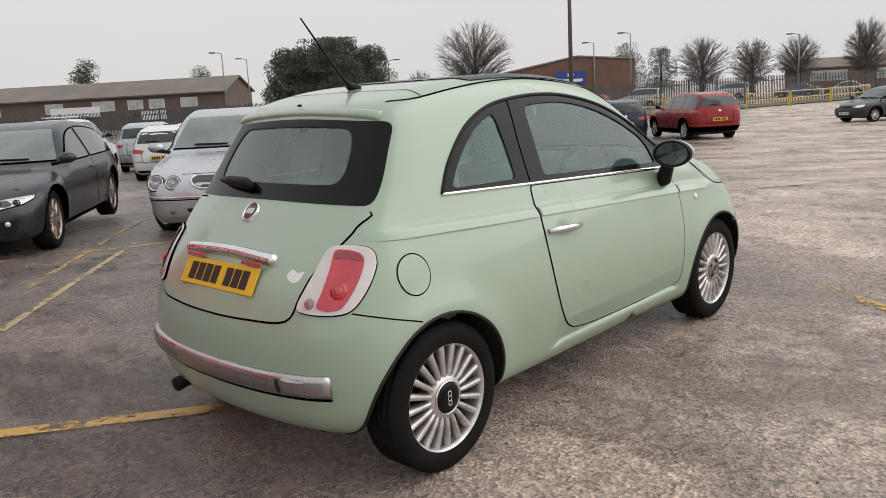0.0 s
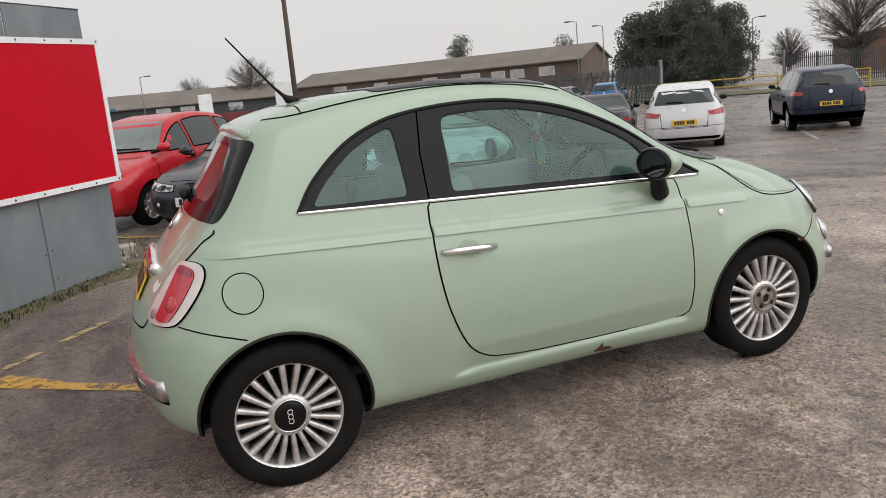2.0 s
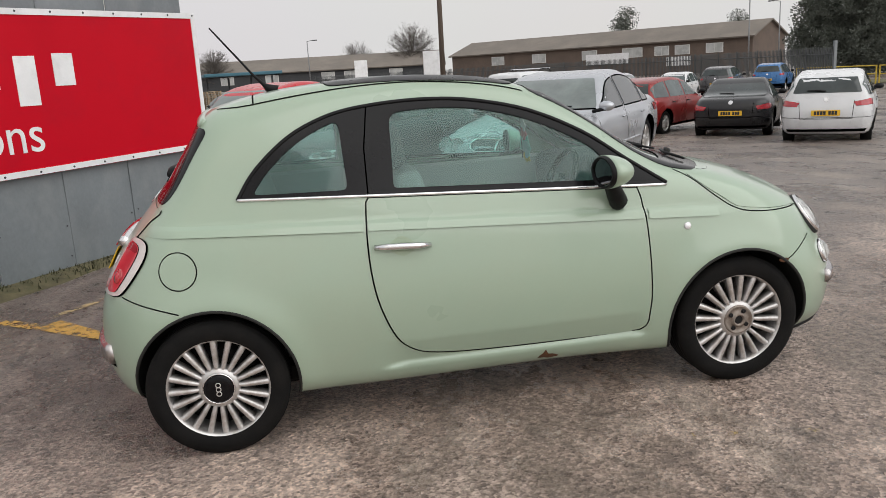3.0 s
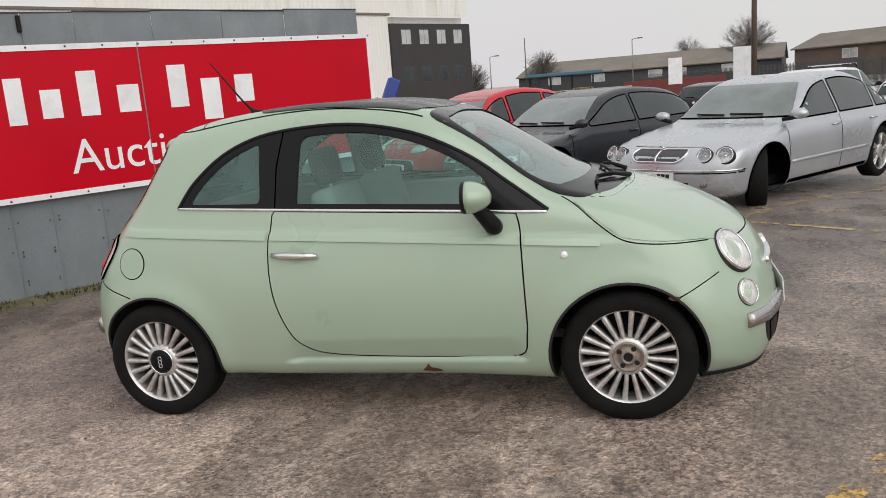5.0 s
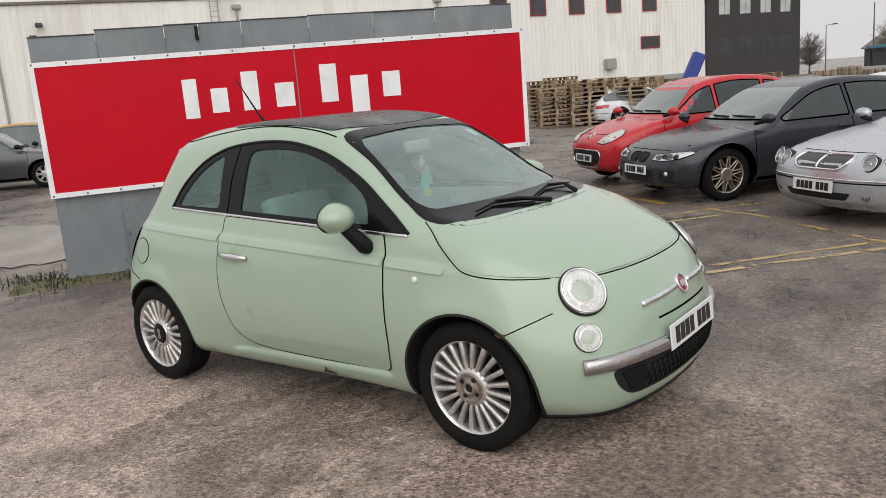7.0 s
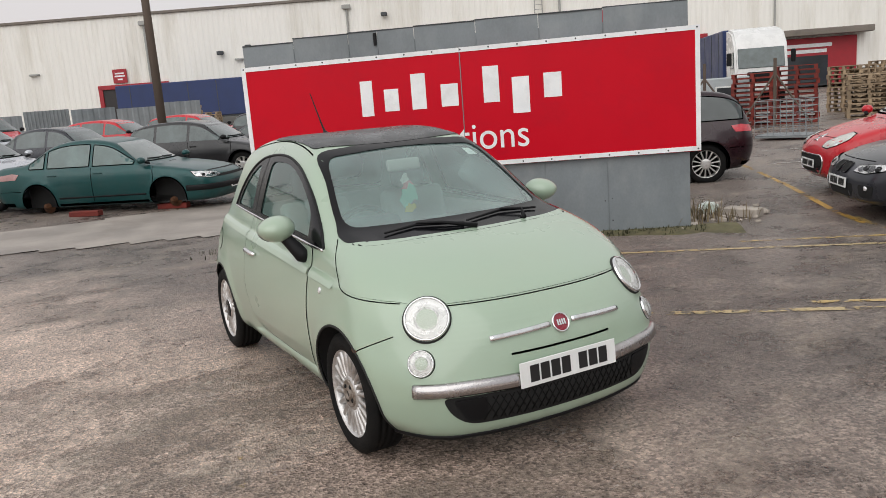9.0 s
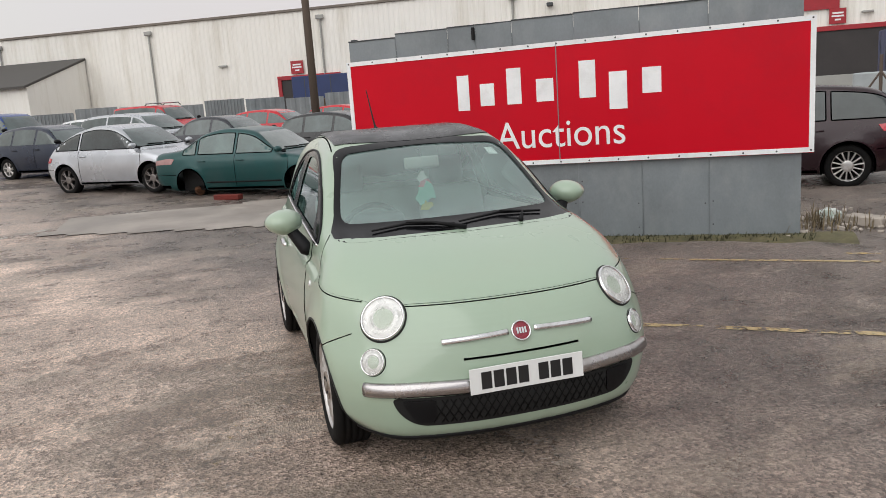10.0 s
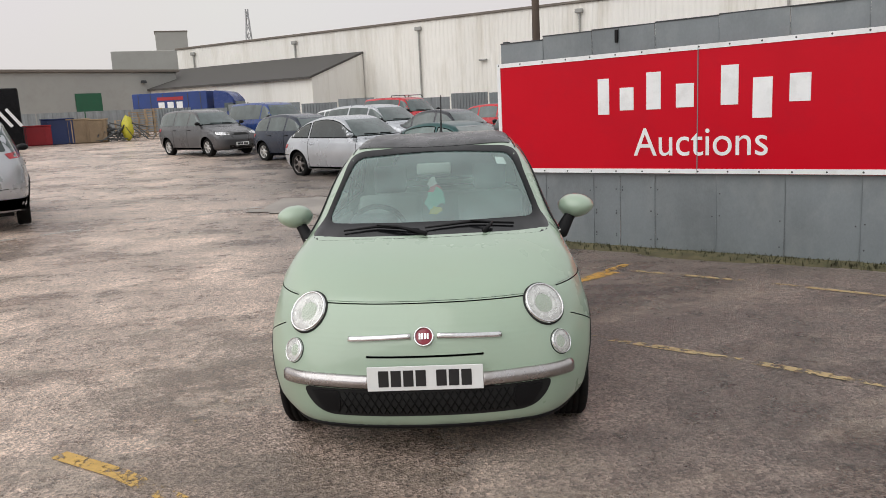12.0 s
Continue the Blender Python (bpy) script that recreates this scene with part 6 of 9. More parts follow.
P = {
    "silver": paint("silver_paint", (0.50, 0.52, 0.55), 0.55), "graphite": paint("graphite_paint", (0.032, 0.034, 0.042), 0.3), "red": paint("red_paint", (0.50, 0.012, 0.022)),
    "maroon": paint("maroon_paint", (0.022, 0.008, 0.012), 0.15), "green": paint("green_paint", (0.006, 0.058, 0.058), 0.25, 0.34), "navy": paint("navy_paint", (0.016, 0.024, 0.045), 0.25),
    "white": paint("white_paint", (0.72, 0.73, 0.74)), "black": paint("black_paint", (0.014, 0.014, 0.016)), "brick": paint("brick_red_paint", (0.26, 0.022, 0.02), 0.2), "orange": paint("rust_red_paint", (0.27, 0.018, 0.016), 0.2),
    "blue": paint("blue_paint", (0.012, 0.045, 0.20)), "grey": paint("grey_paint", (0.10, 0.10, 0.105), 0.4), "skyblue": paint("bright_blue_paint", (0.05, 0.17, 0.40), 0.2), "yellow": paint("amber_paint", (0.55, 0.28, 0.03)),
}
# near cars, facing the mint one
build_car("saloon_car", "silver saloon with four round headlights, wheels turned", CarSpec(SALOON, (4.67, 1.76, 1.38), 2.71, 0.86, 0.325, (0.475, 0.27), 5, "split", True, 0.455), P["silver"], 2.62, 6.52, 233.0, 0.045, nose="quad", glass_m=MISTED_GLASS)
build_car("hatchback_car", "dark grey three-door hatchback with bronze mesh wheels", CarSpec(LOW_HATCH, (4.23, 1.73, 1.345), 2.66, 0.75, 0.315, (0.40,), 10, "mesh", True, 0.415), P["graphite"], 0.18, 7.68, 233.4, 0.045, nose="kidney", glass_m=MISTED_GLASS, wheel_m=mat("bronze_alloy", (0.42, 0.36, 0.30), 0.35, 0.8, var=0.15))
build_car("hatchback_car", "small red city car with a chrome-edged grille", CarSpec(HATCH, (3.44, 1.63, 1.46), 2.34, 0.72, 0.28, (0.47, 0.22), 8, "five", True, 0.455), P["red"], -1.42, 9.03, 233, 0.05, nose="smiley", glass_m=MISTED_GLASS)
build_car("hatchback_car", "dark maroon hatchback parked behind the hoarding", CarSpec(HATCH, (4.34, 1.84, 1.50), 2.64, 0.88, 0.315, (0.46, 0.25), 14, "fan", True), P["maroon"], -6.06, 7.23, 232, 0.05, tail_m=LAMP_PINK)
build_car("saloon_car", "teal-green saloon without wheels, resting on blocks", CarSpec(SALOON, (4.64, 1.71, 1.40), 2.60, 0.98, 0.30, (0.47, 0.27), 7, "split", True, 0.45), P["green"], -12.0, -0.05, 52, 0.05, lift=-0.05, wheels=False, nose="stripped", tail_m=LAMP_DUSKY, glass_m=MISTED_GLASS, side_m=mat("misted_side_glass", (0.085, 0.135, 0.128), rough=0.12, coat=0.5, var=0.3, scale=2.4, rough_var=0.04))
build_car("coupe_car", "silver round-backed coupe on dark split-spoke wheels", CarSpec(BUG, (4.15, 1.78, 1.49), 2.51, 0.85, 0.32, (0.30,), 6, "split", True, 0.47, 0.5), P["silver"], -14.7, -2.8, 50, 0.05, nose="bug", wheel_m=mat("dark_alloy", (0.22, 0.20, 0.19), 0.4, 0.7, var=0.2))
build_car("suv_car", "silver estate off-roader with tall red tail lights", CarSpec(SUV, (4.80, 1.90, 1.75), 2.86, 0.92, 0.36, (0.48, 0.28), tail_z=0.66, clad=True), P["silver"], -8.40, -8.76, 211, 0.06)
S_HATCH = CarSpec(HATCH, (4.10, 1.76, 1.46), 2.55, 0.83, 0.31, (0.46, 0.24))
S_SMALL = CarSpec(HATCH, (3.85, 1.70, 1.49), 2.47, 0.78, 0.30, (0.46, 0.24))
S_SUV = CarSpec(SUV, (4.50, 1.84, 1.62), 2.68, 0.88, 0.345, (0.47, 0.26), 5, "five", tail_z=0.60, clad=True)
S_MPV = CarSpec(MPV, (4.47, 1.80, 1.64), 2.70, 0.92, 0.315, (0.52, 0.30))
S_VAN = CarSpec(VAN, (4.40, 1.80, 1.82), 2.68, 0.88, 0.31, (0.54,), tail_z=0.50)
S_SAL = CarSpec(SALOON, (4.60, 1.78, 1.44), 2.70, 0.90, 0.31, (0.47, 0.27))
S_ROAD = CarSpec(ROADSTER, (4.10, 1.82, 1.35), 2.45, 0.86, 0.32, (0.36,), tail_z=0.52)
S_COUPE = CarSpec(COUPE_HATCH, (4.15, 1.82, 1.36), 2.45, 0.86, 0.32, (0.30,), tail_z=0.52)
CAR_CACHE = {}


def repaint(car, color):
    for o in car.children:
        if o.name.split(".")[0] == "body":
            o.material_slots[0].link = "OBJECT"
            o.material_slots[0].material = color


def park(nm, lb, sp, col, x, y, hd, rack=False, category="car", z=None):
    """A further car of a kind: the first of its kind is built, the rest are repainted copies."""
    z = floor_z(x, y) if z is None else z
    key = (id(sp), rack)
    if key not in CAR_CACHE:
        car = build_car(nm, lb, sp, P[col], x, y, hd, 0.08, rack=rack, category=category)
        CAR_CACHE[key] = car
        car.matrix_world = pose(x, y, z, 0, 0, hd)
        return car
    car = copy_thing(CAR_CACHE[key], pose(x, y, z, 0, 0, hd))
    car.name = nm
    repaint(car, P[col])
    return tagged(car, lb, category)


def far_car(lb, sp, col, x, y, z, hd):
    return park("van" if sp is S_VAN else "saloon_car", lb, sp, col, x, y, hd, category="van" if sp is S_VAN else "car", z=z)


for nm, lb, sp, col, x, y, hd, kw in (
        ("suv_car", "burnt-red compact off-roader with a black lower bumper", S_SUV, "orange", 24.23, 10.67, 50, {}),
        ("hatchback_car", "dark blue small hatchback with bright red tail lights", S_SMALL, "navy", 23.04, 13.01, 40, {}),
        ("suv_car", "navy blue off-roader seen from behind", S_SUV, "navy", 15.84, 13.41, 55, {}),
        ("hatchback_car", "white hatchback with a dark rear window", S_HATCH, "white", 10.59, 12.11, 52, {}),
        ("roadster_car", "black roadster with a raised soft top", S_ROAD, "black", 10.04, 14.95, 54, {}),
        ("hatchback_car", "dark red hatchback among the parked row", S_HATCH, "brick", 8.75, 17.0, 40, {}),
        ("hatchback_car", "white hatchback facing out of its bay", S_HATCH, "white", 17.9, 35.33, 230, {}),
        ("suv_car", "dark grey off-roader in the far row", S_SUV, "grey", 22.2, 38.26, 50, {}),
        ("suv_car", "bright blue off-roader in the far row", S_SUV, "skyblue", 26.58, 40.48, 50, {}),
        ("hatchback_car", "black hatchback parked by the yellow rail", S_HATCH, "black", 35.08, 7.14, 150, {}),
        ("van", "white panel van with roof bars", S_VAN, "white", 6.54, 21.96, 50, {"rack": True, "category": "van"}),
        ("hatchback_car", "white small hatchback in the row", S_SMALL, "white", 8.28, 18.92, 50, {}),
        ("hatchback_car", "black hatchback beside the white van", S_HATCH, "black", 4.57, 20.5, 50, {}),
        ("hatchback_car", "white hatchback in the back row", S_HATCH, "white", -1.0, 29.0, 60, {}),
        ("saloon_car", "grey saloon in the back row", S_SAL, "grey", 1.4, 25.0, 55, {}),
        ("suv_car", "black off-roader in the back row", S_SUV, "black", 4.0, 26.0, 55, {}),
        ("estate_car", "silver people carrier in the back row", S_MPV, "silver", 10.4, 24.5, 55, {}),
        ("coupe_car", "white coupe by the pallet stacks", S_COUPE, "white", -8.7, 23.6, 56, {}),
        ("hatchback_car", "white hatchback behind the red city car", S_HATCH, "white", -6.6, 22.4, 118, {}),
        ("saloon_car", "black saloon behind the dark hatchback", S_SAL, "black", -3.0, 21.5, 118, {}),
        ("hatchback_car", "dark blue hatchback in the yard row", S_HATCH, "navy", -19.9, -5.1, 50, {}),
        ("van", "blue panel van in the yard row", S_VAN, "blue", -25.4, -7.5, 50, {"category": "van"}),
        ("people_carrier", "dark grey people carrier at the row's end", S_MPV, "grey", -23.9, -9.7, 50, {}),
        ("hatchback_car", "black hatchback by the lamp column", S_HATCH, "black", -16.6, 2.6, 52, {}),
        ("saloon_car", "dark saloon in the second yard row", S_SAL, "graphite", -19.6, -0.4, 52, {}),
        ("estate_car", "silver estate in the second yard row", S_MPV, "silver", -21.5, -2.9, 50, {}),
        ("hatchback_car", "red hatchback in the back yard row", S_HATCH, "red", -25.5, 1.6, 52, {}),
        ("hatchback_car", "bright red hatchback near the fence", S_HATCH, "red", -26.8, 4.6, 52, {}),
        ("van", "red van with a roof rack", S_VAN, "red", -28.6, -2.6, 50, {"rack": True, "category": "van"}),
        ("hatchback_car", "black hatchback near the loading door", S_HATCH, "black", -24.0, 7.2, 52, {}),
        ("saloon_car", "grey saloon beside the black hatchback", S_SAL, "grey", -17.6, 5.4, 52, {}),
        ("hatchback_car", "grey hatchback facing the hoarding", S_HATCH, "grey", -21.0, 8.6, 52, {}),
        ("hatchback_car", "white hatchback in the back yard row", S_HATCH, "white", -26.6, -4.6, 50, {}),
        ("hatchback_car", "amber hatchback in the back yard row", S_HATCH, "yellow", -25.2, 10.6, 52, {})):
    park(nm, lb, sp, col, x, y, hd, **kw)


# ---- hoarding with the red sign ----
SHEET = mat("galvanised_sheet", (0.225, 0.252, 0.268), 0.55, 0.15, var=0.22, scale=0.9, grain=50, dirt=(0.36, 0.385, 0.39), dirt_amount=0.45, dirt_scale=1.6, stretch=(1, 0.6, 1), rough_var=0.15, per_object=0.16)
SIGN_RED = mat("sign_red", (0.55, 0.001, 0.014), 0.38, spec=0.16, var=0.05, scale=0.8, dirt=(0.40, 0.006, 0.02), dirt_amount=0.5, dirt_scale=1.2)
SIGN_WHITE = mat("sign_white", (0.84, 0.85, 0.86), 0.4, var=0.06, dirt=(0.45, 0.44, 0.42), dirt_amount=0.3, dirt_scale=5)
STEEL_DARK = mat("dark_steel", (0.07, 0.075, 0.08), 0.6, 0.3, var=0.2)
H0, H1 = np.array((-4.97, 0.61)), np.array((-1.90, 4.62))
HU = (H1 - H0) / np.linalg.norm(H1 - H0)
HN = np.array((HU[1], -HU[0]))
HL = float(np.linalg.norm(H1 - H0))
HFRAME = Matrix(((HU[0], 0, HN[0], H0[0]), (HU[1], 0, HN[1], H0[1]), (0, 1, 0, 0), (0, 0, 0, 1)))  # along, up, out of the sheet


def at_hoarding(u, z, out):
    return HFRAME @ Matrix.Translation((u, z, out))


def build_hoarding():
    h = thing("hoarding", "grey sheet-metal hoarding, dented and stained, carrying a red sign", "hoarding", at=HFRAME.copy())
    edges = [0.0, 0.62, 1.28, 1.62, 2.05, 2.75, 3.45, 4.15, HL]
    tops = [2.37, 2.41, 2.42, 2.42, 2.43, 2.44, 2.44, 2.45]
    for i, (a, b) in enumerate(zip(edges, edges[1:])):
        bm = bmesh.new()
        nx, nz = 5, 14
        grid = {}
        p = H0 + HU * a
        z0 = -0.10
        for j in range(nx + 1):
            for k in range(nz + 1):
                u, z = a + 0.003 + (b - a - 0.006) * j / nx, z0 + (tops[i] - z0) * k / nz
                d = 0.010 * noise.noise((u * 1.7, z * 1.7, i * 3.1)) + (0.004 if i % 2 else 0.0)
                grid[j, k] = bm.verts.new((u, z, d))
        for j in range(nx):
            for k in range(nz):
                bm.faces.new((grid[j, k], grid[j + 1, k], grid[j + 1, k + 1], grid[j, k + 1]))
        r = bmesh.ops.extrude_face_region(bm, geom=bm.faces[:])
        bmesh.ops.translate(bm, vec=(0, 0, -0.012), verts=[v for v in r["geom"] if isinstance(v, bmesh.types.BMVert)])
        bmesh.ops.recalc_face_normals(bm, faces=bm.faces)
        part("sheet", bm, SHEET, h, smooth=40)
        part("cap_strip", box(bmesh.new(), ((a + b) / 2, tops[i] + 0.006, -0.004), (b - a, 0.012, 0.03), 0.003), STEEL_DARK, h)
        if i:
            part("joint_strip", box(bmesh.new(), (a, 1.1, 0.008), (0.009, 2.4, 0.008), 0.002), SHEET, h)
    for u in (0.05, 1.65, 3.2, HL - 0.05):
        part("post", box(bmesh.new(), (u, 1.15, -0.06), (0.06, 2.5, 0.07), 0.004), STEEL_DARK, h)
    for z in (0.5, 1.3, 2.1):
        part("rail", box(bmesh.new(), (HL / 2, z, -0.03), (HL, 0.05, 0.03), 0.004), STEEL_DARK, h)
    part("latch", box(bmesh.new(), (1.60, 2.33, 0.02), (0.035, 0.14, 0.03), 0.005), BLACK_TRIM, h)
    rng = random.Random(4)
    for k in range(46):
        e = edges[rng.randrange(1, 8)]
        part("screw", lathe(bmesh.new(), [(0.008, 0), (0.007, 0.004), (0, 0.005)], 8, Matrix.Translation((e + rng.choice((-0.04, 0.04)), rng.choice((0.08, 0.35, 0.62)) + rng.uniform(-0.03, 0.03), 0.016))), STEEL_DARK, h)
    return h


def text_mesh(body, size):
    cu = bpy.data.curves.new("lettering", "FONT")
    cu.body, cu.size, cu.extrude = body, size, 0.002
    tmp = new("lettering_tmp", cu)
    bpy.context.view_layer.update()
    me = bpy.data.meshes.new_from_object(tmp.evaluated_get(bpy.context.evaluated_depsgraph_get()))
    bpy.data.objects.remove(tmp)
    return me


def build_sign():
    # the board stands 6 cm proud and overhangs the sheets at the far end
    s = thing("advertising_sign", "wide red sign with white edge and lettering on the hoarding", "sign", at=HFRAME.copy())
    u0, u1, zb, zt = -0.02, 5.16, 0.79, 2.13
    seam = 2.56
    skew = lambda u: 0.055 * (u - u0) / (u1 - u0)
    for a, b in ((u0, seam - 0.004), (seam + 0.004, u1)):
        bm = bmesh.new()
        vs = [bm.verts.new((u, z + skew(u) * (1 if z > 1 else 0.9), d)) for d in (0.045, 0.065) for u, z in ((a, zb), (b, zb), (b, zt), (a, zt))]
        for f in ((3, 2, 1, 0), (4, 5, 6, 7), (0, 1, 5, 4), (1, 2, 6, 5), (2, 3, 7, 6), (3, 0, 4, 7)):
            bm.faces.new([vs[i] for i in f])
        part("board", bm, SIGN_RED, s)
    w = 0.05
    for a, b, c, d in ((u0, zt, u1, zt), (u0, zb, u1, zb)):
        for p, q in ((u0, seam - 0.003), (seam + 0.003, u1)):
            bm = bmesh.new()
            top = a is not None and b == zt
            vs = []
            for dd in (0.050, 0.073):
                for u, z in ((p, b - (w if top else 0)), (q, b - (w if top else 0)), (q, b + (0 if top else w)), (p, b + (0 if top else w))):
                    vs.append(bm.verts.new((u, z + skew(u), dd)))
            for f in ((3, 2, 1, 0), (4, 5, 6, 7), (0, 1, 5, 4), (1, 2, 6, 5), (2, 3, 7, 6), (3, 0, 4, 7)):
                bm.faces.new([vs[i] for i in f])
            part("edge_trim", bm, SIGN_WHITE, s)
    for u in (u0 + w / 2, u1 - w / 2):
        part("edge_trim", box(bmesh.new(), (u, (zb + zt) / 2 + skew(u), 0.0615), (w, zt - zb - 2 * w, 0.022), 0.001), SIGN_WHITE, s)
    part("joint_strip", box(bmesh.new(), (seam, (zb + zt) / 2 + 0.03, 0.068), (0.010, zt - zb - 0.02, 0.008), 0.002), SHEET, s)
    for k in range(17):
        u = u0 + 0.03 + (u1 - u0 - 0.06) * k / 16
        for z in (zt - 0.022, zb + 0.022):
            part("screw", lathe(bmesh.new(), [(0.010, 0), (0.008, 0.005), (0, 0.006)], 10, Matrix.Translation((u, z + skew(u), 0.073))), STEEL_DARK, s)
    # the company's name as plain white bars of its size, one to a letter
    for u0_, u1_, z0, z1 in ((1.335, 1.58, 1.46, 1.86), (1.60, 1.89, 1.50, 1.75), (1.92, 2.21, 1.50, 1.90), (2.25, 2.59, 1.51, 1.76), (2.74, 3.05, 1.52, 1.92), (3.06, 3.39, 1.38, 1.78), (3.41, 3.75, 1.53, 1.80)):
        part("name_bar", box(bmesh.new(), ((u0_ + u1_) / 2, (z0 + z1) / 2 + 0.01, 0.0675), ((u1_ - u0_) * 0.58, z1 - z0, 0.006), 0.001), SIGN_WHITE, s)
    me = text_mesh("Auctions", 0.36)
    me.materials.append(SIGN_WHITE)
    t = new("lettering", me)
    t.parent = s
    xs = [v.co.x for v in me.vertices]
    k = 1.46 / (max(xs) - min(xs))
    t.matrix_local = Matrix.Translation((1.83, 1.005, 0.069)) @ pose(0, 0, 0, 0, 0, 0.5) @ Matrix.Diagonal((k, 1.22, 1, 1))
    return s


build_hoarding()
build_sign()

# ---- warehouse across the yard ----
CLAD = mat("white_cladding", (0.86, 0.84, 0.79), 0.7, var=0.06, scale=0.25, grain=3, dirt=(0.50, 0.46, 0.38), dirt_amount=0.6, dirt_scale=0.5, stretch=(1, 1, 0.12))
CLAD_DARK = mat("dark_brick", (0.05, 0.045, 0.045), 0.85, var=0.2, scale=0.6, bump=0.3, grain=12)
BROWN_BRICK = mat("brown_brick", (0.14, 0.105, 0.085), 0.9, var=0.2, scale=0.5, grain=8, bump=0.3)
RED_BRICK = mat("red_brown_brick", (0.20, 0.115, 0.085), 0.9, var=0.2, scale=0.5, grain=8, bump=0.3)
SLATE = mat("cement_roof", (0.20, 0.175, 0.15), 0.9, var=0.2, scale=0.3, grain=6, dirt=(0.10, 0.09, 0.075), dirt_amount=0.5)
GREY_RENDER = mat("grey_render", (0.36, 0.36, 0.34), 0.85, var=0.08, scale=0.3, dirt=(0.24, 0.23, 0.21), dirt_amount=0.4, dirt_scale=0.6)
RED_TRIM = mat("red_trim", (0.36, 0.02, 0.03), 0.5, var=0.1)
BLUE_TARP = mat("blue_curtain", (0.018, 0.035, 0.12), 0.45, var=0.15, scale=1.2)
WOOD = mat("pallet_wood", (0.42, 0.31, 0.20), 0.85, var=0.2, scale=2, grain=30, bump=0.3, per_object=0.4)
WOOD_RED = mat("red_pallet", (0.22, 0.03, 0.02), 0.8, var=0.2, scale=3, per_object=0.4)
WIN = mat("window_glass", (0.05, 0.055, 0.06), 0.1, var=0.3, scale=0.5)
WIN_PALE = mat("pale_window", (0.50, 0.51, 0.50), 0.3, var=0.2, scale=0.6)
ZINC = mat("zinc_fence", (0.25, 0.27, 0.28), 0.6, 0.3, var=0.15, scale=2)
WHITE_PVC = mat("white_frame", (0.68, 0.68, 0.66), 0.5, var=0.08)
SIGN_BLUE = mat("blue_sign", (0.03, 0.07, 0.30), 0.5, var=0.1)
W0 = np.array((-67.1, 5.5))
WU = np.array((0.5, 0.866))
WN = np.array((0.866, -0.5))  # towards the car park


def wall_frame(p, u, n):
    return Matrix(((u[0], n[0], 0, p[0]), (u[1], n[1], 0, p[1]), (0, 0, 1, 0), (0, 0, 0, 1)))  # along, out, up


def corrugated(bm, a, b, z0, z1, pitch=0.45, depth=0.028, base=0.0):
    n = int((b - a) / pitch)
    ring0, ring1 = [], []
    for i in range(n + 1):
        for f, d in ((0.0, 0), (0.35, 0), (0.5, depth), (0.85, depth)):
            x = a + (i + f) * pitch
            if x > b:
                break
            ring0.append(bm.verts.new((x, base + d, z0)))
            ring1.append(bm.verts.new((x, base + d, z1)))
    for i in range(len(ring0) - 1):
        bm.faces.new((ring0[i], ring0[i + 1], ring1[i + 1], ring1[i]))
    return bm


def window_set(house, u, z, w, h, frame_m, glass_m, out=0.02, name="window", bars=1):
    o = part(name, box(bmesh.new(), (u, out, z), (w + 0.16, 0.08, h + 0.16), 0.01), frame_m, house)
    for k in range(bars + 1):
        ww = w / (bars + 1)
        part("pane", box(bmesh.new(), (u - w / 2 + ww * (k + 0.5), out + 0.045, z), (ww - 0.05, 0.02, h)), glass_m, o)
    return o


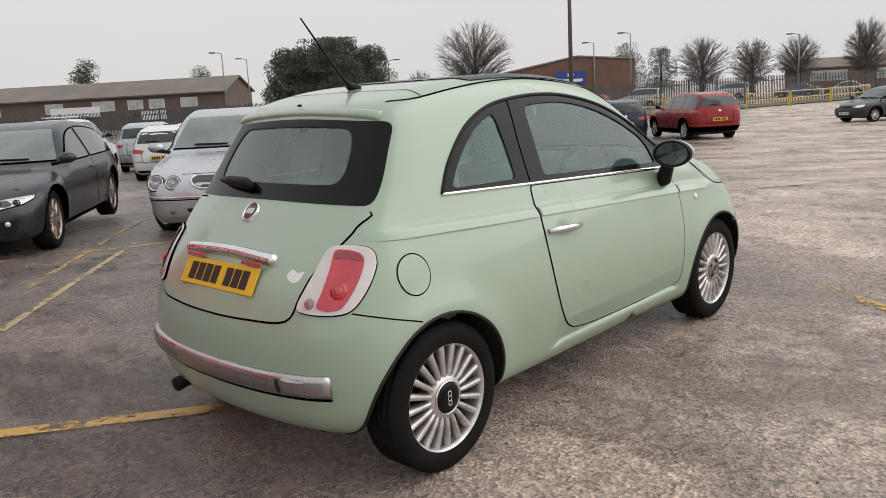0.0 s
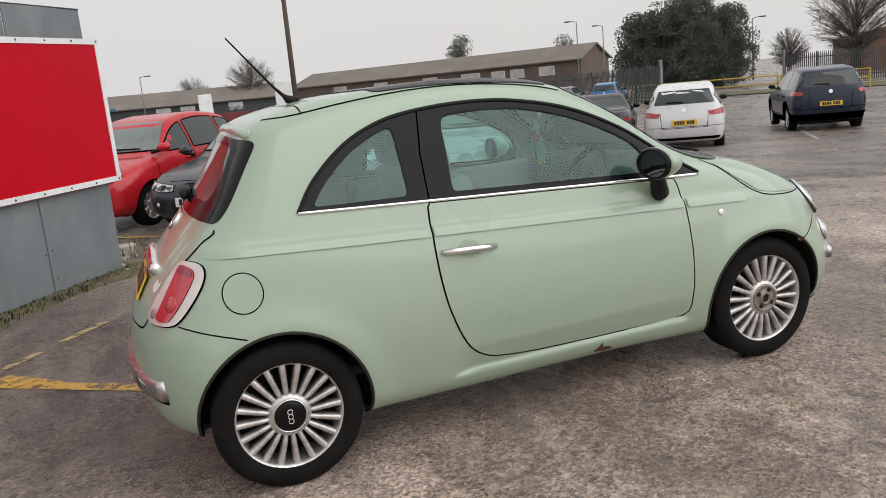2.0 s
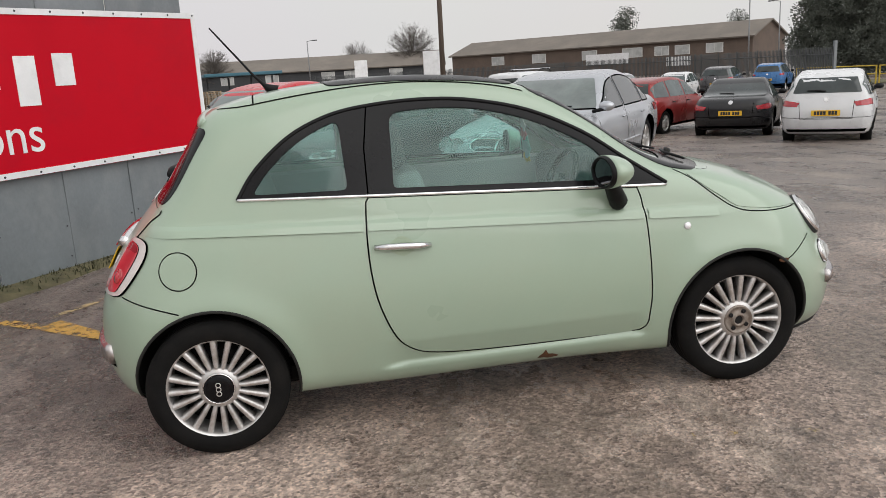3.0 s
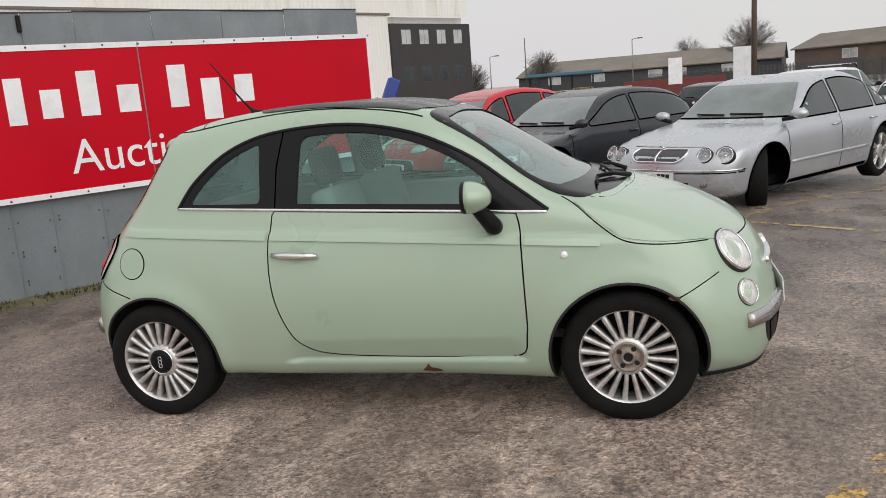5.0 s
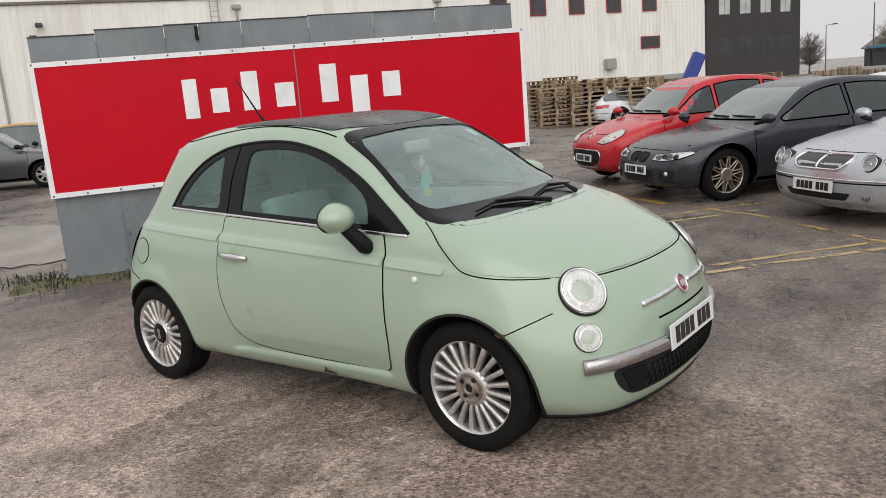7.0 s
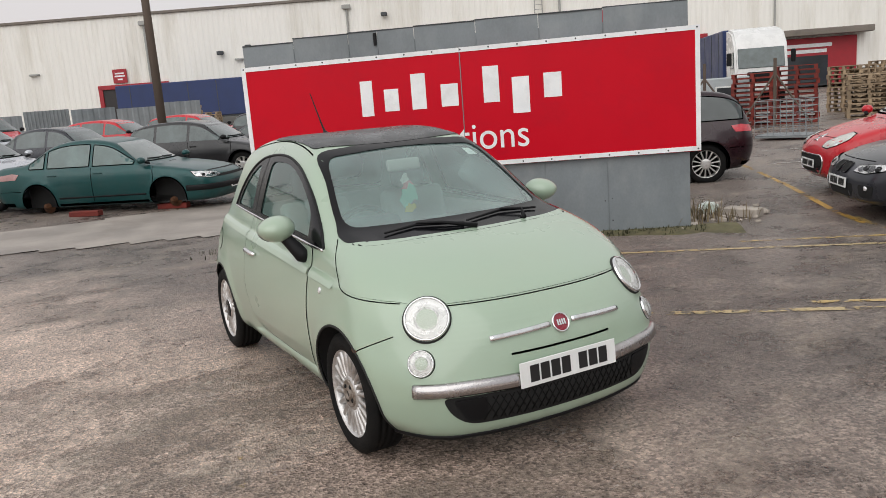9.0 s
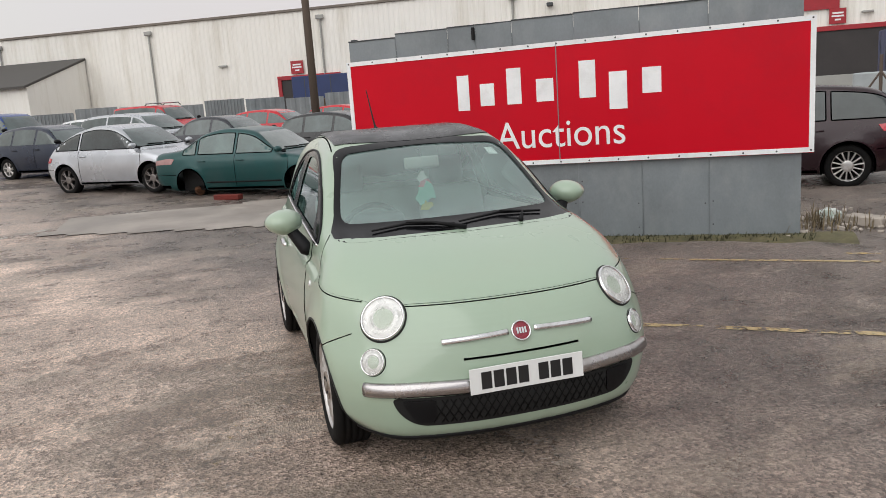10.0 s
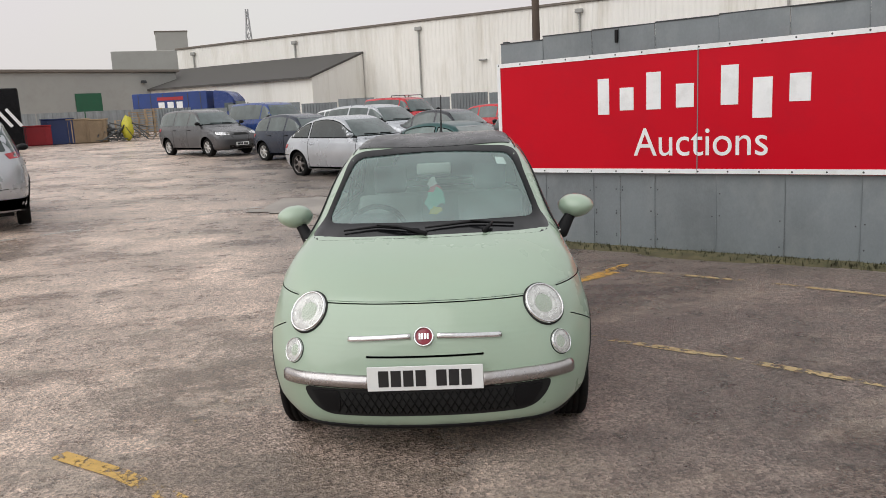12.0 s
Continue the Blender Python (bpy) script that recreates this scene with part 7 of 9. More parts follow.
def build_warehouse():
    h = thing("warehouse", "long white corrugated warehouse streaked with dirt", "warehouse", at=wall_frame(W0, WU, WN))
    part("wall", corrugated(bmesh.new(), -47, 84, 0, 9.7), CLAD, h)
    part("wall", corrugated(bmesh.new(), 52, 96.4, 9.6, 13.5), CLAD, h)
    part("wall", box(bmesh.new(), (24.8, -20, 4.8), (143.2, 38, 9.6)), CLAD, h)
    part("parapet", box(bmesh.new(), (18.5, 0.02, 9.75), (131.4, 0.30, 0.22), 0.03), SLATE, h)
    part("lower_band", box(bmesh.new(), (18, 0.10, 0.6), (129, 0.10, 1.2), 0.02), GREY_RENDER, h)
    part("wall", box(bmesh.new(), (90.2, 0.05, 4.4), (12.4, 0.4, 8.8), 0.02), CLAD_DARK, h, "dark brick end wall")
    for u in (-44, -28, -12, 4.5, 21, 38, 55):
        d = part("downpipe", tube(bmesh.new(), [(u, 0.15, 0), (u, 0.15, 9.0)], 0.09, 8), GREY_RENDER, h)
        part("hopper", box(bmesh.new(), (u, 0.22, 9.0), (0.7, 0.3, 0.35), 0.05), GREY_RENDER, d)
    for u in (-35, -5, 12, 30, 47):
        part("vent_pipe", box(bmesh.new(), (u, 0.2, 5.6), (0.8, 0.25, 0.15), 0.03), GREY_RENDER, h)
    # loading door with red surround
    for u, w, z in ((3.0, 5.5, 4.15), (46.0, 7.0, 4.6)):
        d = part("loading_door", box(bmesh.new(), (u, 0.06, z / 2), (w, 0.12, z), 0.01), CLAD_DARK, h)
        for a, b, c, e in ((u - w / 2, z / 2, 0.35, z), (u + w / 2, z / 2, 0.35, z), (u, z, w + 0.35, 0.35)):
            part("door_surround", box(bmesh.new(), (a, 0.14, b), (c, 0.18, e), 0.02), RED_TRIM, d)
        o = part("wall_sign", box(bmesh.new(), (u - 1.0, 0.16, z + 0.85), (1.15, 0.06, 1.1), 0.01), RED_TRIM, h, "small red wall sign")
        for k, (ww, zz) in enumerate(((0.75, 0.22), (0.85, 0.0), (0.4, -0.26))):
            part("sign_bar", box(bmesh.new(), (u - 1.0, 0.195, z + 0.85 + zz), (ww, 0.01, 0.12)), SIGN_WHITE, o)
    part("wall_sign", box(bmesh.new(), (43.0, 0.16, 6.6), (4.2, 0.06, 1.2), 0.01), RED_TRIM, h, "red wall sign")
    # public entrance with canopy
    e = part("entrance", box(bmesh.new(), (57.5, 0.1, 1.9), (8.0, 0.2, 3.8), 0.02), RED_TRIM, h, "red entrance front")
    part("canopy", box(bmesh.new(), (57.5, 0.7, 4.2), (9.5, 1.6, 0.5), 0.05), SLATE, e)
    part("door_leaf", box(bmesh.new(), (57.5, 0.22, 1.2), (3.4, 0.06, 2.4), 0.01), WIN, e)
    for zz, ww in ((3.2, 4.0), (2.75, 3.2)):
        part("sign_bar", box(bmesh.new(), (57.5, 0.22, zz), (ww, 0.03, 0.28)), SIGN_WHITE, e)
    # red-framed windows and the windows of the dark block
    for u in (60.9, 64.9, 69.0, 73.1, 77.2):
        window_set(h, u, 8.3, 1.5, 1.8, RED_TRIM, WIN, 0.08)
    window_set(h, 77.2, 4.4, 2.1, 1.0, RED_TRIM, WIN, 0.08)
    # upper panes are pale: the sky's reflection is put into their colour
    for u in (86.2, 88.9, 91.6, 94.3):
        for z in (7.4, 3.4):
            window_set(h, u, z, 1.4, 1.5, STEEL_DARK, WIN_PALE if z > 5 else WIN, 0.22, bars=1)
    part("air_unit", box(bmesh.new(), (72.3, 0.4, 2.6), (1.0, 0.6, 1.0), 0.05), GREY_RENDER, h)
    lad = part("ladder", tube(bmesh.new(), [(36.0, 0.25, 6), (36.0, 0.25, 10.6)], 0.04, 6), GREY_RENDER, h)
    part("ladder_rail", tube(bmesh.new(), [(36.6, 0.25, 6), (36.6, 0.25, 10.6)], 0.04, 6), GREY_RENDER, lad)
    for k in range(12):
        part("rung", tube(bmesh.new(), [(36.0, 0.25, 6.2 + 0.36 * k), (36.6, 0.25, 6.2 + 0.36 * k)], 0.02, 5), GREY_RENDER, lad)
    for u, z in ((10.5, 6.2), (24, 8.2)):
        part("floodlight", box(bmesh.new(), (u, 0.35, z), (0.5, 0.4, 0.3), 0.05), STEEL_DARK, h)
    # lean-to
    l = thing("lean_to_shed", "white lean-to with a dark pitched roof against the warehouse", "shed", at=wall_frame(W0, WU, WN))
    bm = bmesh.new()
    a, b, dp, ze, zr = -46.9, -19.0, 8.0, 4.9, 7.3
    vs = [bm.verts.new(p) for p in ((a, 0.1, 0), (b, 0.1, 0), (b, dp, 0), (a, dp, 0), (a, 0.1, zr), (b, 0.1, zr), (b, dp, ze), (a, dp, ze))]
    for f in ((0, 3, 7, 4), (1, 5, 6, 2), (3, 2, 6, 7)):
        bm.faces.new([vs[i] for i in f])
    part("wall", bm, CLAD, l)
    bm = bmesh.new()
    vs = [bm.verts.new(p) for p in ((a - .3, 0.08, zr + .1), (b + .1, 0.08, zr + .1), (b + .1, dp + .4, ze), (a - .3, dp + .4, ze), (a - .3, 0.08, zr - .1), (b + .1, 0.08, zr - .1), (b + .1, dp + .4, ze - .2), (a - .3, dp + .4, ze - .2))]
    for f in ((3, 2, 1, 0), (4, 5, 6, 7), (0, 1, 5, 4), (1, 2, 6, 5), (2, 3, 7, 6), (3, 0, 4, 7)):
        bm.faces.new([vs[i] for i in f])
    part("roof", bm, mat("dark_roof", (0.085, 0.08, 0.075), 0.9, var=0.15, scale=0.5), l)
    # low grey unit and tower beyond
    g = thing("industrial_unit", "low grey rendered unit with a green roller door", "industrial unit", at=pose(-69.2, -56, 0, 0, 0, 49.4))
    part("wall", box(bmesh.new(), (0, 0, 3.35), (16, 52, 6.7), 0.05), GREY_RENDER, g)
    part("roof", box(bmesh.new(), (0, 0, 6.85), (16.6, 52.6, 0.3), 0.05), SLATE, g)
    part("roller_door", box(bmesh.new(), (8.05, 15.9, 2.3), (0.12, 2.7, 4.6), 0.02), mat("green_door", (0.015, 0.10, 0.05), 0.6, var=0.1), g, "green roller door")
    for y in (-8, 6, 22):
        part("wall_lamp", box(bmesh.new(), (8.2, y, 5.7), (0.4, 0.5, 0.3), 0.05), STEEL_DARK, g)
    m = thing("industrial_unit", "tall grey gable end beside the white warehouse", "industrial unit", at=pose(-99.5, -42.6, 0, 0, 0, 22))
    part("wall", box(bmesh.new(), (0, 0, 5.15), (6, 8.4, 10.3), 0.05), GREY_RENDER, m)
    t = thing("industrial_unit", "pale tower block above the warehouse roof", "industrial unit", at=pose(-118, -46, 0, 0, 0, 21))
    part("wall", box(bmesh.new(), (0, 0, 7.25), (5, 4.6, 14.5), 0.05), GREY_RENDER, t)
    part("roof", box(bmesh.new(), (0, 0, 14.55), (5.2, 4.8, 0.15), 0.02), SLATE, t)
    return h


build_warehouse()


def gabled(name, label, a, b, depth, eave, ridge, wall_m, roof_m, windows=(), cat="building", base=0.0):
    """A long gabled building whose front runs from a to b; depth lies behind it."""
    a, b = np.array(a, float), np.array(b, float)
    L = float(np.linalg.norm(b - a))
    u = (b - a) / L
    n = np.array((u[1], -u[0]))
    if np.dot(n, -a) < 0:
        n = -n
    h = thing(name, label, cat, at=wall_frame(a, u, n))
    bm = bmesh.new()
    vs = [bm.verts.new(p) for p in ((0, 0, base), (L, 0, base), (L, -depth, base), (0, -depth, base), (0, 0, eave), (L, 0, eave), (L, -depth, eave), (0, -depth, eave), (0, -depth / 2, ridge), (L, -depth / 2, ridge))]
    for f in ((0, 1, 5, 4), (2, 3, 7, 6), (0, 4, 8, 7, 3), (1, 2, 6, 9, 5)):
        bm.faces.new([vs[i] for i in f])
    bmesh.ops.recalc_face_normals(bm, faces=bm.faces)
    part("wall", bm, wall_m, h)
    for s, y0 in ((1, 0.5), (-1, -depth - 0.5)):
        bm = bmesh.new()
        k = (ridge - eave) / (depth / 2)
        x0, x1 = -0.4, L + 0.4
        box(bm, ((x0 + x1) / 2, (y0 - depth / 2) / 2, (eave - 0.5 * k + ridge) / 2 + 0.12), (x1 - x0, math.hypot(depth / 2 + 0.5, ridge - eave + 0.5 * k), 0.18), rot=Euler((-s * math.atan(k), 0, 0)).to_matrix())
        part("roof", bm, roof_m, h)
    part("gutter", box(bmesh.new(), (L / 2, 0.35, eave - 0.05), (L, 0.2, 0.18), 0.02), STEEL_DARK, h)
    for u_, z, w, hh in windows:
        window_set(h, u_, z, w, hh, WHITE_PVC, WIN_PALE, 0.04, bars=1)
    return h


def far(az, d, cx, cy):
    return (cx + d * math.cos(radians(az)), cy + d * math.sin(radians(az)))


CAM_A = (-1.07, -3.84)
b1 = gabled("brick_unit", "long low brown-brick unit with white windows and sheet roof", far(59.6, 112, *CAM_A), far(79.8, 138, *CAM_A), 12, 3.6, 5.6, BROWN_BRICK, SLATE,
            [(5, 2.4, 2.2, 1.1), (9.5, 2.4, 2.0, 1.1), (12.5, 2.4, 2.0, 1.1), (17, 2.4, 3.0, 1.2), (24, 2.4, 2.4, 1.2), (33, 2.4, 2.4, 1.2), (41, 2.4, 2.4, 1.2)], base=-0.9)
part("fascia_sign", box(bmesh.new(), (21, 0.2, 1.7), (7, 0.1, 1.5), 0.02), SIGN_WHITE, b1)
part("fascia_sign", box(bmesh.new(), (10, 0.2, 0.9), (3.5, 0.1, 1.2), 0.02), SIGN_WHITE, b1)
b2 = gabled("brick_unit", "dark low industrial units with patched grey roofs", far(80.6, 142, *CAM_A), far(98, 150, *CAM_A), 18, 2.6, 5.0, mat("dark_wall", (0.055, 0.058, 0.062), 0.8, var=0.2), SLATE, [(8, 1.6, 2.2, 1.2), (16, 1.6, 2.2, 1.2), (20, 1.6, 2.2, 1.2), (30, 1.6, 2.2, 1.2), (38, 1.6, 2.2, 1.2)], base=-0.9)


def brick_hall():
    a, b = np.array(far(31.0, 96, *CAM_A)), np.array(far(43.6, 92, *CAM_A))
    L = float(np.linalg.norm(b - a))
    u = (b - a) / L
    h = thing("brick_hall", "red-brown brick hall with a shallow gable", "building", at=wall_frame(a, u, np.array((-0.80, -0.60))))
    bm = bmesh.new()
    line = [(0, -0.9), (L, -0.9), (L, 2.5), (L * 0.32, 5.0), (0, 4.4)]
    fr = [bm.verts.new((x, 0, z)) for x, z in line]
    bk_ = [bm.verts.new((x, -14, z)) for x, z in line]
    bm.faces.new(fr)
    for i in range(5):
        bm.faces.new((fr[i], fr[(i + 1) % 5], bk_[(i + 1) % 5], bk_[i]))
    bmesh.ops.recalc_face_normals(bm, faces=bm.faces)
    part("wall", bm, RED_BRICK, h)
    for p, q in (((L, 2.5), (L * 0.32, 5.0)), ((L * 0.32, 5.0), (0, 4.4))):
        part("verge_trim", tube(bmesh.new(), [(p[0], 0.05, p[1]), (q[0], 0.05, q[1])], 0.14, 4), SLATE, h)
    sg = part("fascia_sign", box(bmesh.new(), (L * 0.36, 0.2, 2.6), (3.6, 0.1, 1.5), 0.02), SIGN_BLUE, h, "blue sign board")
    for zz, ww in ((2.95, 0.7), (2.3, 2.8)):
        part("sign_bar", box(bmesh.new(), (L * 0.36, 0.27, zz), (ww, 0.03, 0.34)), SIGN_WHITE, sg)


brick_hall()
gabled("brick_unit", "low pale industrial unit in the distance", far(12, 135, *CAM_A), far(21, 135, *CAM_A), 14, 2.4, 3.8, RED_BRICK, SLATE, [(6, 1.2, 5, 1.4), (15, 1.2, 5, 1.4)], base=-0.9)
c = thing("canopy", "blue-edged flat canopy in front of the dark units", "canopy", at=pose(-8.5, 92, -0.8, 0, 0, 10))
part("roof", box(bmesh.new(), (0, 0, 3.1), (8.6, 6, 0.35), 0.05), mat("teal_fascia", (0.05, 0.15, 0.20), 0.6, var=0.1), c)
for x in (-3.8, -1.3, 1.3, 3.8):
    part("post", tube(bmesh.new(), [(x, 2.5, 0), (x, 2.5, 2.8)], 0.12, 8), STEEL_DARK, c)
r = thing("boundary_wall", "low red-painted wall by the fence", "wall", at=pose(3.5, 70, -0.8, 0, 0, 15))
part("wall", box(bmesh.new(), (0, 0, 0.9), (9, 0.3, 1.8), 0.02), mat("red_wall", (0.16, 0.035, 0.03), 0.8, var=0.2), r)
r = thing("boundary_wall", "long pale block wall behind the cars", "wall", at=pose(-5.5, 66, -0.8, 0, 0, 12))
part("wall", box(bmesh.new(), (0, 0, 0.75), (11, 0.3, 1.5), 0.02), GREY_RENDER, r)


# ---- trees, fences, poles and rails beyond the car park ----
BARK = mat("bark", (0.075, 0.065, 0.055), 0.9, var=0.25, scale=3, bump=0.4)
# twigs and needles are lightened: distant mist is put into their colour
TWIG = mat("twigs", (0.17, 0.152, 0.138), 0.9, var=0.25, scale=1, island=0.35)
NEEDLE = mat("conifer_needles", (0.135, 0.150, 0.125), 0.85, var=0.25, scale=1.5, island=0.25)
IVY = mat("ivy_leaves", (0.035, 0.05, 0.025), 0.8, var=0.3, scale=2, island=0.5)
LAMP_STEEL = mat("pale_column_steel", (0.24, 0.245, 0.25), 0.5, 0.3, var=0.12)
STEEL_GREY = mat("grey_steel", (0.085, 0.09, 0.092), 0.6, 0.2, var=0.15)
WOOD_POLE = mat("wood_pole", (0.12, 0.09, 0.07), 0.85, var=0.2, scale=2, stretch=(1, 1, 0.1), grain=20)
YELLOW_RAIL = mat("yellow_rail", (0.55, 0.40, 0.05), 0.55, var=0.15, scale=3, dirt=(0.25, 0.17, 0.06), dirt_amount=0.4)
GRASS = mat("rough_grass", (0.075, 0.075, 0.035), 0.9, var=0.35, scale=4, island=0.5)


def limb(verts, faces, a, b, ra, rb, n=3):
    d = (b - a).normalized()
    s = d.cross(Vector((0.3, 0.2, 1)) if abs(d.z) < 0.9 else Vector((1, 0.1, 0))).normalized()
    t = s.cross(d)
    k = len(verts)
    for p, r in ((a, ra), (b, rb)):
        verts += [p + (s * math.cos(q) + t * math.sin(q)) * r for q in (2 * math.pi * i / n for i in range(n))]
    faces += [(k + i, k + (i + 1) % n, k + n + (i + 1) % n, k + n + i) for i in range(n)]


def bare_tree(label, x, y, height, spread, seed, ivy=0, z=0.0, twigs=210):
    """A leafless tree: limbs fan out from a short trunk to a rounded head, each splitting into fine twigs."""
    rng = random.Random(seed)
    big, small = ([], []), ([], [])
    limb(*big, Vector((0, 0, 0)), Vector((0, 0, height * 0.30)), height * 0.024, height * 0.018, 7)
    limb(*big, Vector((0, 0, height * 0.30)), Vector((0.01, 0.01, height * 0.66)), height * 0.018, height * 0.006, 6)
    half = height * 0.42 * spread
    for k in range(twigs):
        a, up = rng.uniform(0, 2 * math.pi), rng.uniform(-0.85, 1.0)
        fork = Vector((0, 0, height * min(0.64, max(0.20, 0.34 + 0.22 * up + rng.gauss(0, 0.05)))))
        r = math.sqrt(max(0.0, 1 - up ** 2)) * rng.uniform(0.72, 1.06)
        end = Vector((half * r * math.cos(a), half * r * math.sin(a), height * (0.59 + 0.41 * up * rng.uniform(0.88, 1.0))))
        mid = fork.lerp(end, 0.5) + Vector((rng.gauss(0, 0.03), rng.gauss(0, 0.03), 0.05)) * height
        pts = [(1 - t) ** 2 * fork + 2 * t * (1 - t) * mid + t * t * end for t in (0, 0.25, 0.5, 0.75, 1)]
        thick = height * (0.008 if k % 8 == 0 else 0.0030)
        for i, (p, q) in enumerate(zip(pts, pts[1:])):
            limb(*(big if k % 8 == 0 and i < 3 else small), p, q, thick * (1 - 0.24 * i), thick * (1 - 0.24 * (i + 1)) + 0.002, 3)
            if i == 0:
                continue
            for _ in range(14):
                s = p.lerp(q, rng.random())
                d = ((q - p).normalized() + Vector((rng.gauss(0, 0.5), rng.gauss(0, 0.5), rng.gauss(0.1, 0.4)))).normalized()
                w = d.cross(Vector((rng.gauss(0, 1), rng.gauss(0, 1), rng.gauss(0, 1)))).normalized() * height * 0.0013
                n = len(small[0])
                small[0].extend((s - w, s + w, s + d * height * rng.uniform(0.06, 0.16)))
                small[1].append((n, n + 1, n + 2))
    t = thing("bare_tree", label, "tree", "leafless trees", at=Matrix.Translation((x, y, z)))
    mesh_ob("trunk", big[0], big[1], BARK, t)
    mesh_ob("crown", small[0], small[1], TWIG, t, "fine leafless twigs")
    if ivy:
        vs, fs = [], []
        for _ in range(ivy):
            p = Vector((rng.gauss(0, 0.03) * height, rng.gauss(0, 0.03) * height, rng.uniform(0.05, 0.36) * height))
            u, w = Vector((rng.gauss(0, 1), rng.gauss(0, 1), rng.gauss(0, 1))).normalized() * 0.16, Vector((rng.gauss(0, 1), rng.gauss(0, 1), rng.gauss(0, 1))).normalized() * 0.16
            b = len(vs)
            vs += [p - u, p + w, p + u]
            fs.append((b, b + 1, b + 2))
        mesh_ob("ivy", vs, fs, IVY, t, "dark ivy on the trunk")
    return t


def conifer(label, x, y, height, width, seed, count=9000, z=0.0):
    """A dense evergreen: overlapping domed boughs, each closed by many small sprays."""
    rng = random.Random(seed)
    t = thing("conifer_tree", label, "tree", "evergreen trees", at=Matrix.Translation((x, y, z)))
    part("trunk", tube(bmesh.new(), [(0, 0, 0), (0, 0, height * 0.5), (0, 0, height * 0.9)], [height * 0.03, height * 0.02, 0.02], 8), BARK, t, smooth=60)
    boughs = []
    for _ in range(70):
        h = rng.uniform(0.08, 0.92)
        reach = math.sqrt(max(0.0, 1 - (max(0.0, h - 0.30) / 0.70) ** 2)) * 0.66
        a, r = rng.uniform(0, 2 * math.pi), math.sqrt(rng.random()) * reach
        boughs.append((Vector((r * math.cos(a) * width / 2, r * math.sin(a) * width / 2, h * height)), rng.uniform(0.13, 0.20) * width))
    boughs.append((Vector((0, 0, height * 0.45)), 0.36 * width))
    vs, fs = [], []
    for _ in range(count):
        c, r = rng.choice(boughs)
        o = Vector((rng.gauss(0, 1), rng.gauss(0, 1), rng.gauss(0, 1))).normalized()
        p = c + Vector((o.x, o.y, o.z * 0.9)) * r * rng.uniform(0.55, 1.0)
        if p.z < 0.05 or p.z > height * 1.02:
            continue
        s = rng.uniform(0.08, 0.19) * height / 8
        out = (o + Vector((0, 0, rng.uniform(0.0, 0.8)))).normalized()
        side = out.cross(Vector((rng.gauss(0, 1), rng.gauss(0, 1), rng.gauss(0, 1)))).normalized()
        b = len(vs)
        vs += [p - side * s * 0.5, p + side * s * 0.5, p + out * s]
        fs.append((b, b + 1, b + 2))
    mesh_ob("crown", vs, fs, NEEDLE, t, "dense dark evergreen foliage")
    return t


def put(az, d, cx=CAM_A[0], cy=CAM_A[1]):
    return far(az, d, cx, cy)


FAR_Z = -0.8
conifer("dense dark evergreen behind the palisade fence", *put(55.2, 78), 7.2, 7.6, 3, 42000, FAR_Z)
conifer("broad dark evergreen behind the palisade fence", *put(52.7, 77), 7.9, 9.0, 5, 55000, FAR_Z)
conifer("dark evergreen at the end of the clump", *put(50.4, 79), 7.2, 7.4, 8, 42000, FAR_Z)
conifer("distant evergreens over the brick unit", *put(67.8, 165), 12.4, 9.0, 12, 9000, FAR_Z)
conifer("distant evergreens over the brick unit", *put(60.6, 175), 10.8, 7.0, 14, 8000, FAR_Z)
conifer("distant evergreens behind the brick hall", *put(31.2, 130), 8.6, 7.0, 17, 8000, FAR_Z)
conifer("distant evergreens behind the brick hall", *put(28.9, 132), 8.0, 6.0, 18, 8000, FAR_Z)
for lb, az, d, h, sp, sd, iv in (("leafless round-headed tree with ivy on its trunk", 42.4, 82, 9.2, 1.0, 21, 900), ("leafless street tree in the distance", 26.4, 105, 7.6, 1.0, 22, 500), ("leafless street tree in the distance", 23.2, 108, 7.0, 1.0, 23, 400),
                                 ("leafless street tree in the distance", 20.4, 106, 7.0, 0.9, 24, 300), ("tall leafless tree in the distance", 16.4, 112, 8.6, 0.7, 25, 0), ("tall leafless tree in the distance", 14.3, 116, 8.2, 0.7, 26, 0),
                                 ("bare tree above the industrial roofs", 82.6, 150, 10.6, 1.0, 27, 0), ("bare tree above the industrial roofs", 86.5, 165, 8.6, 1.0, 28, 0), ("bare tree above the industrial roofs", 96.3, 150, 8.0, 1.0, 29, 0),
                                 ("small leafless tree by the gate", 46.2, 90, 5.0, 0.9, 30, 0), ("bare tree beside the blue canopy", 101.0, 140, 6.4, 0.9, 31, 0)):
    bare_tree(lb, *put(az, d), h, sp, sd, iv, FAR_Z)


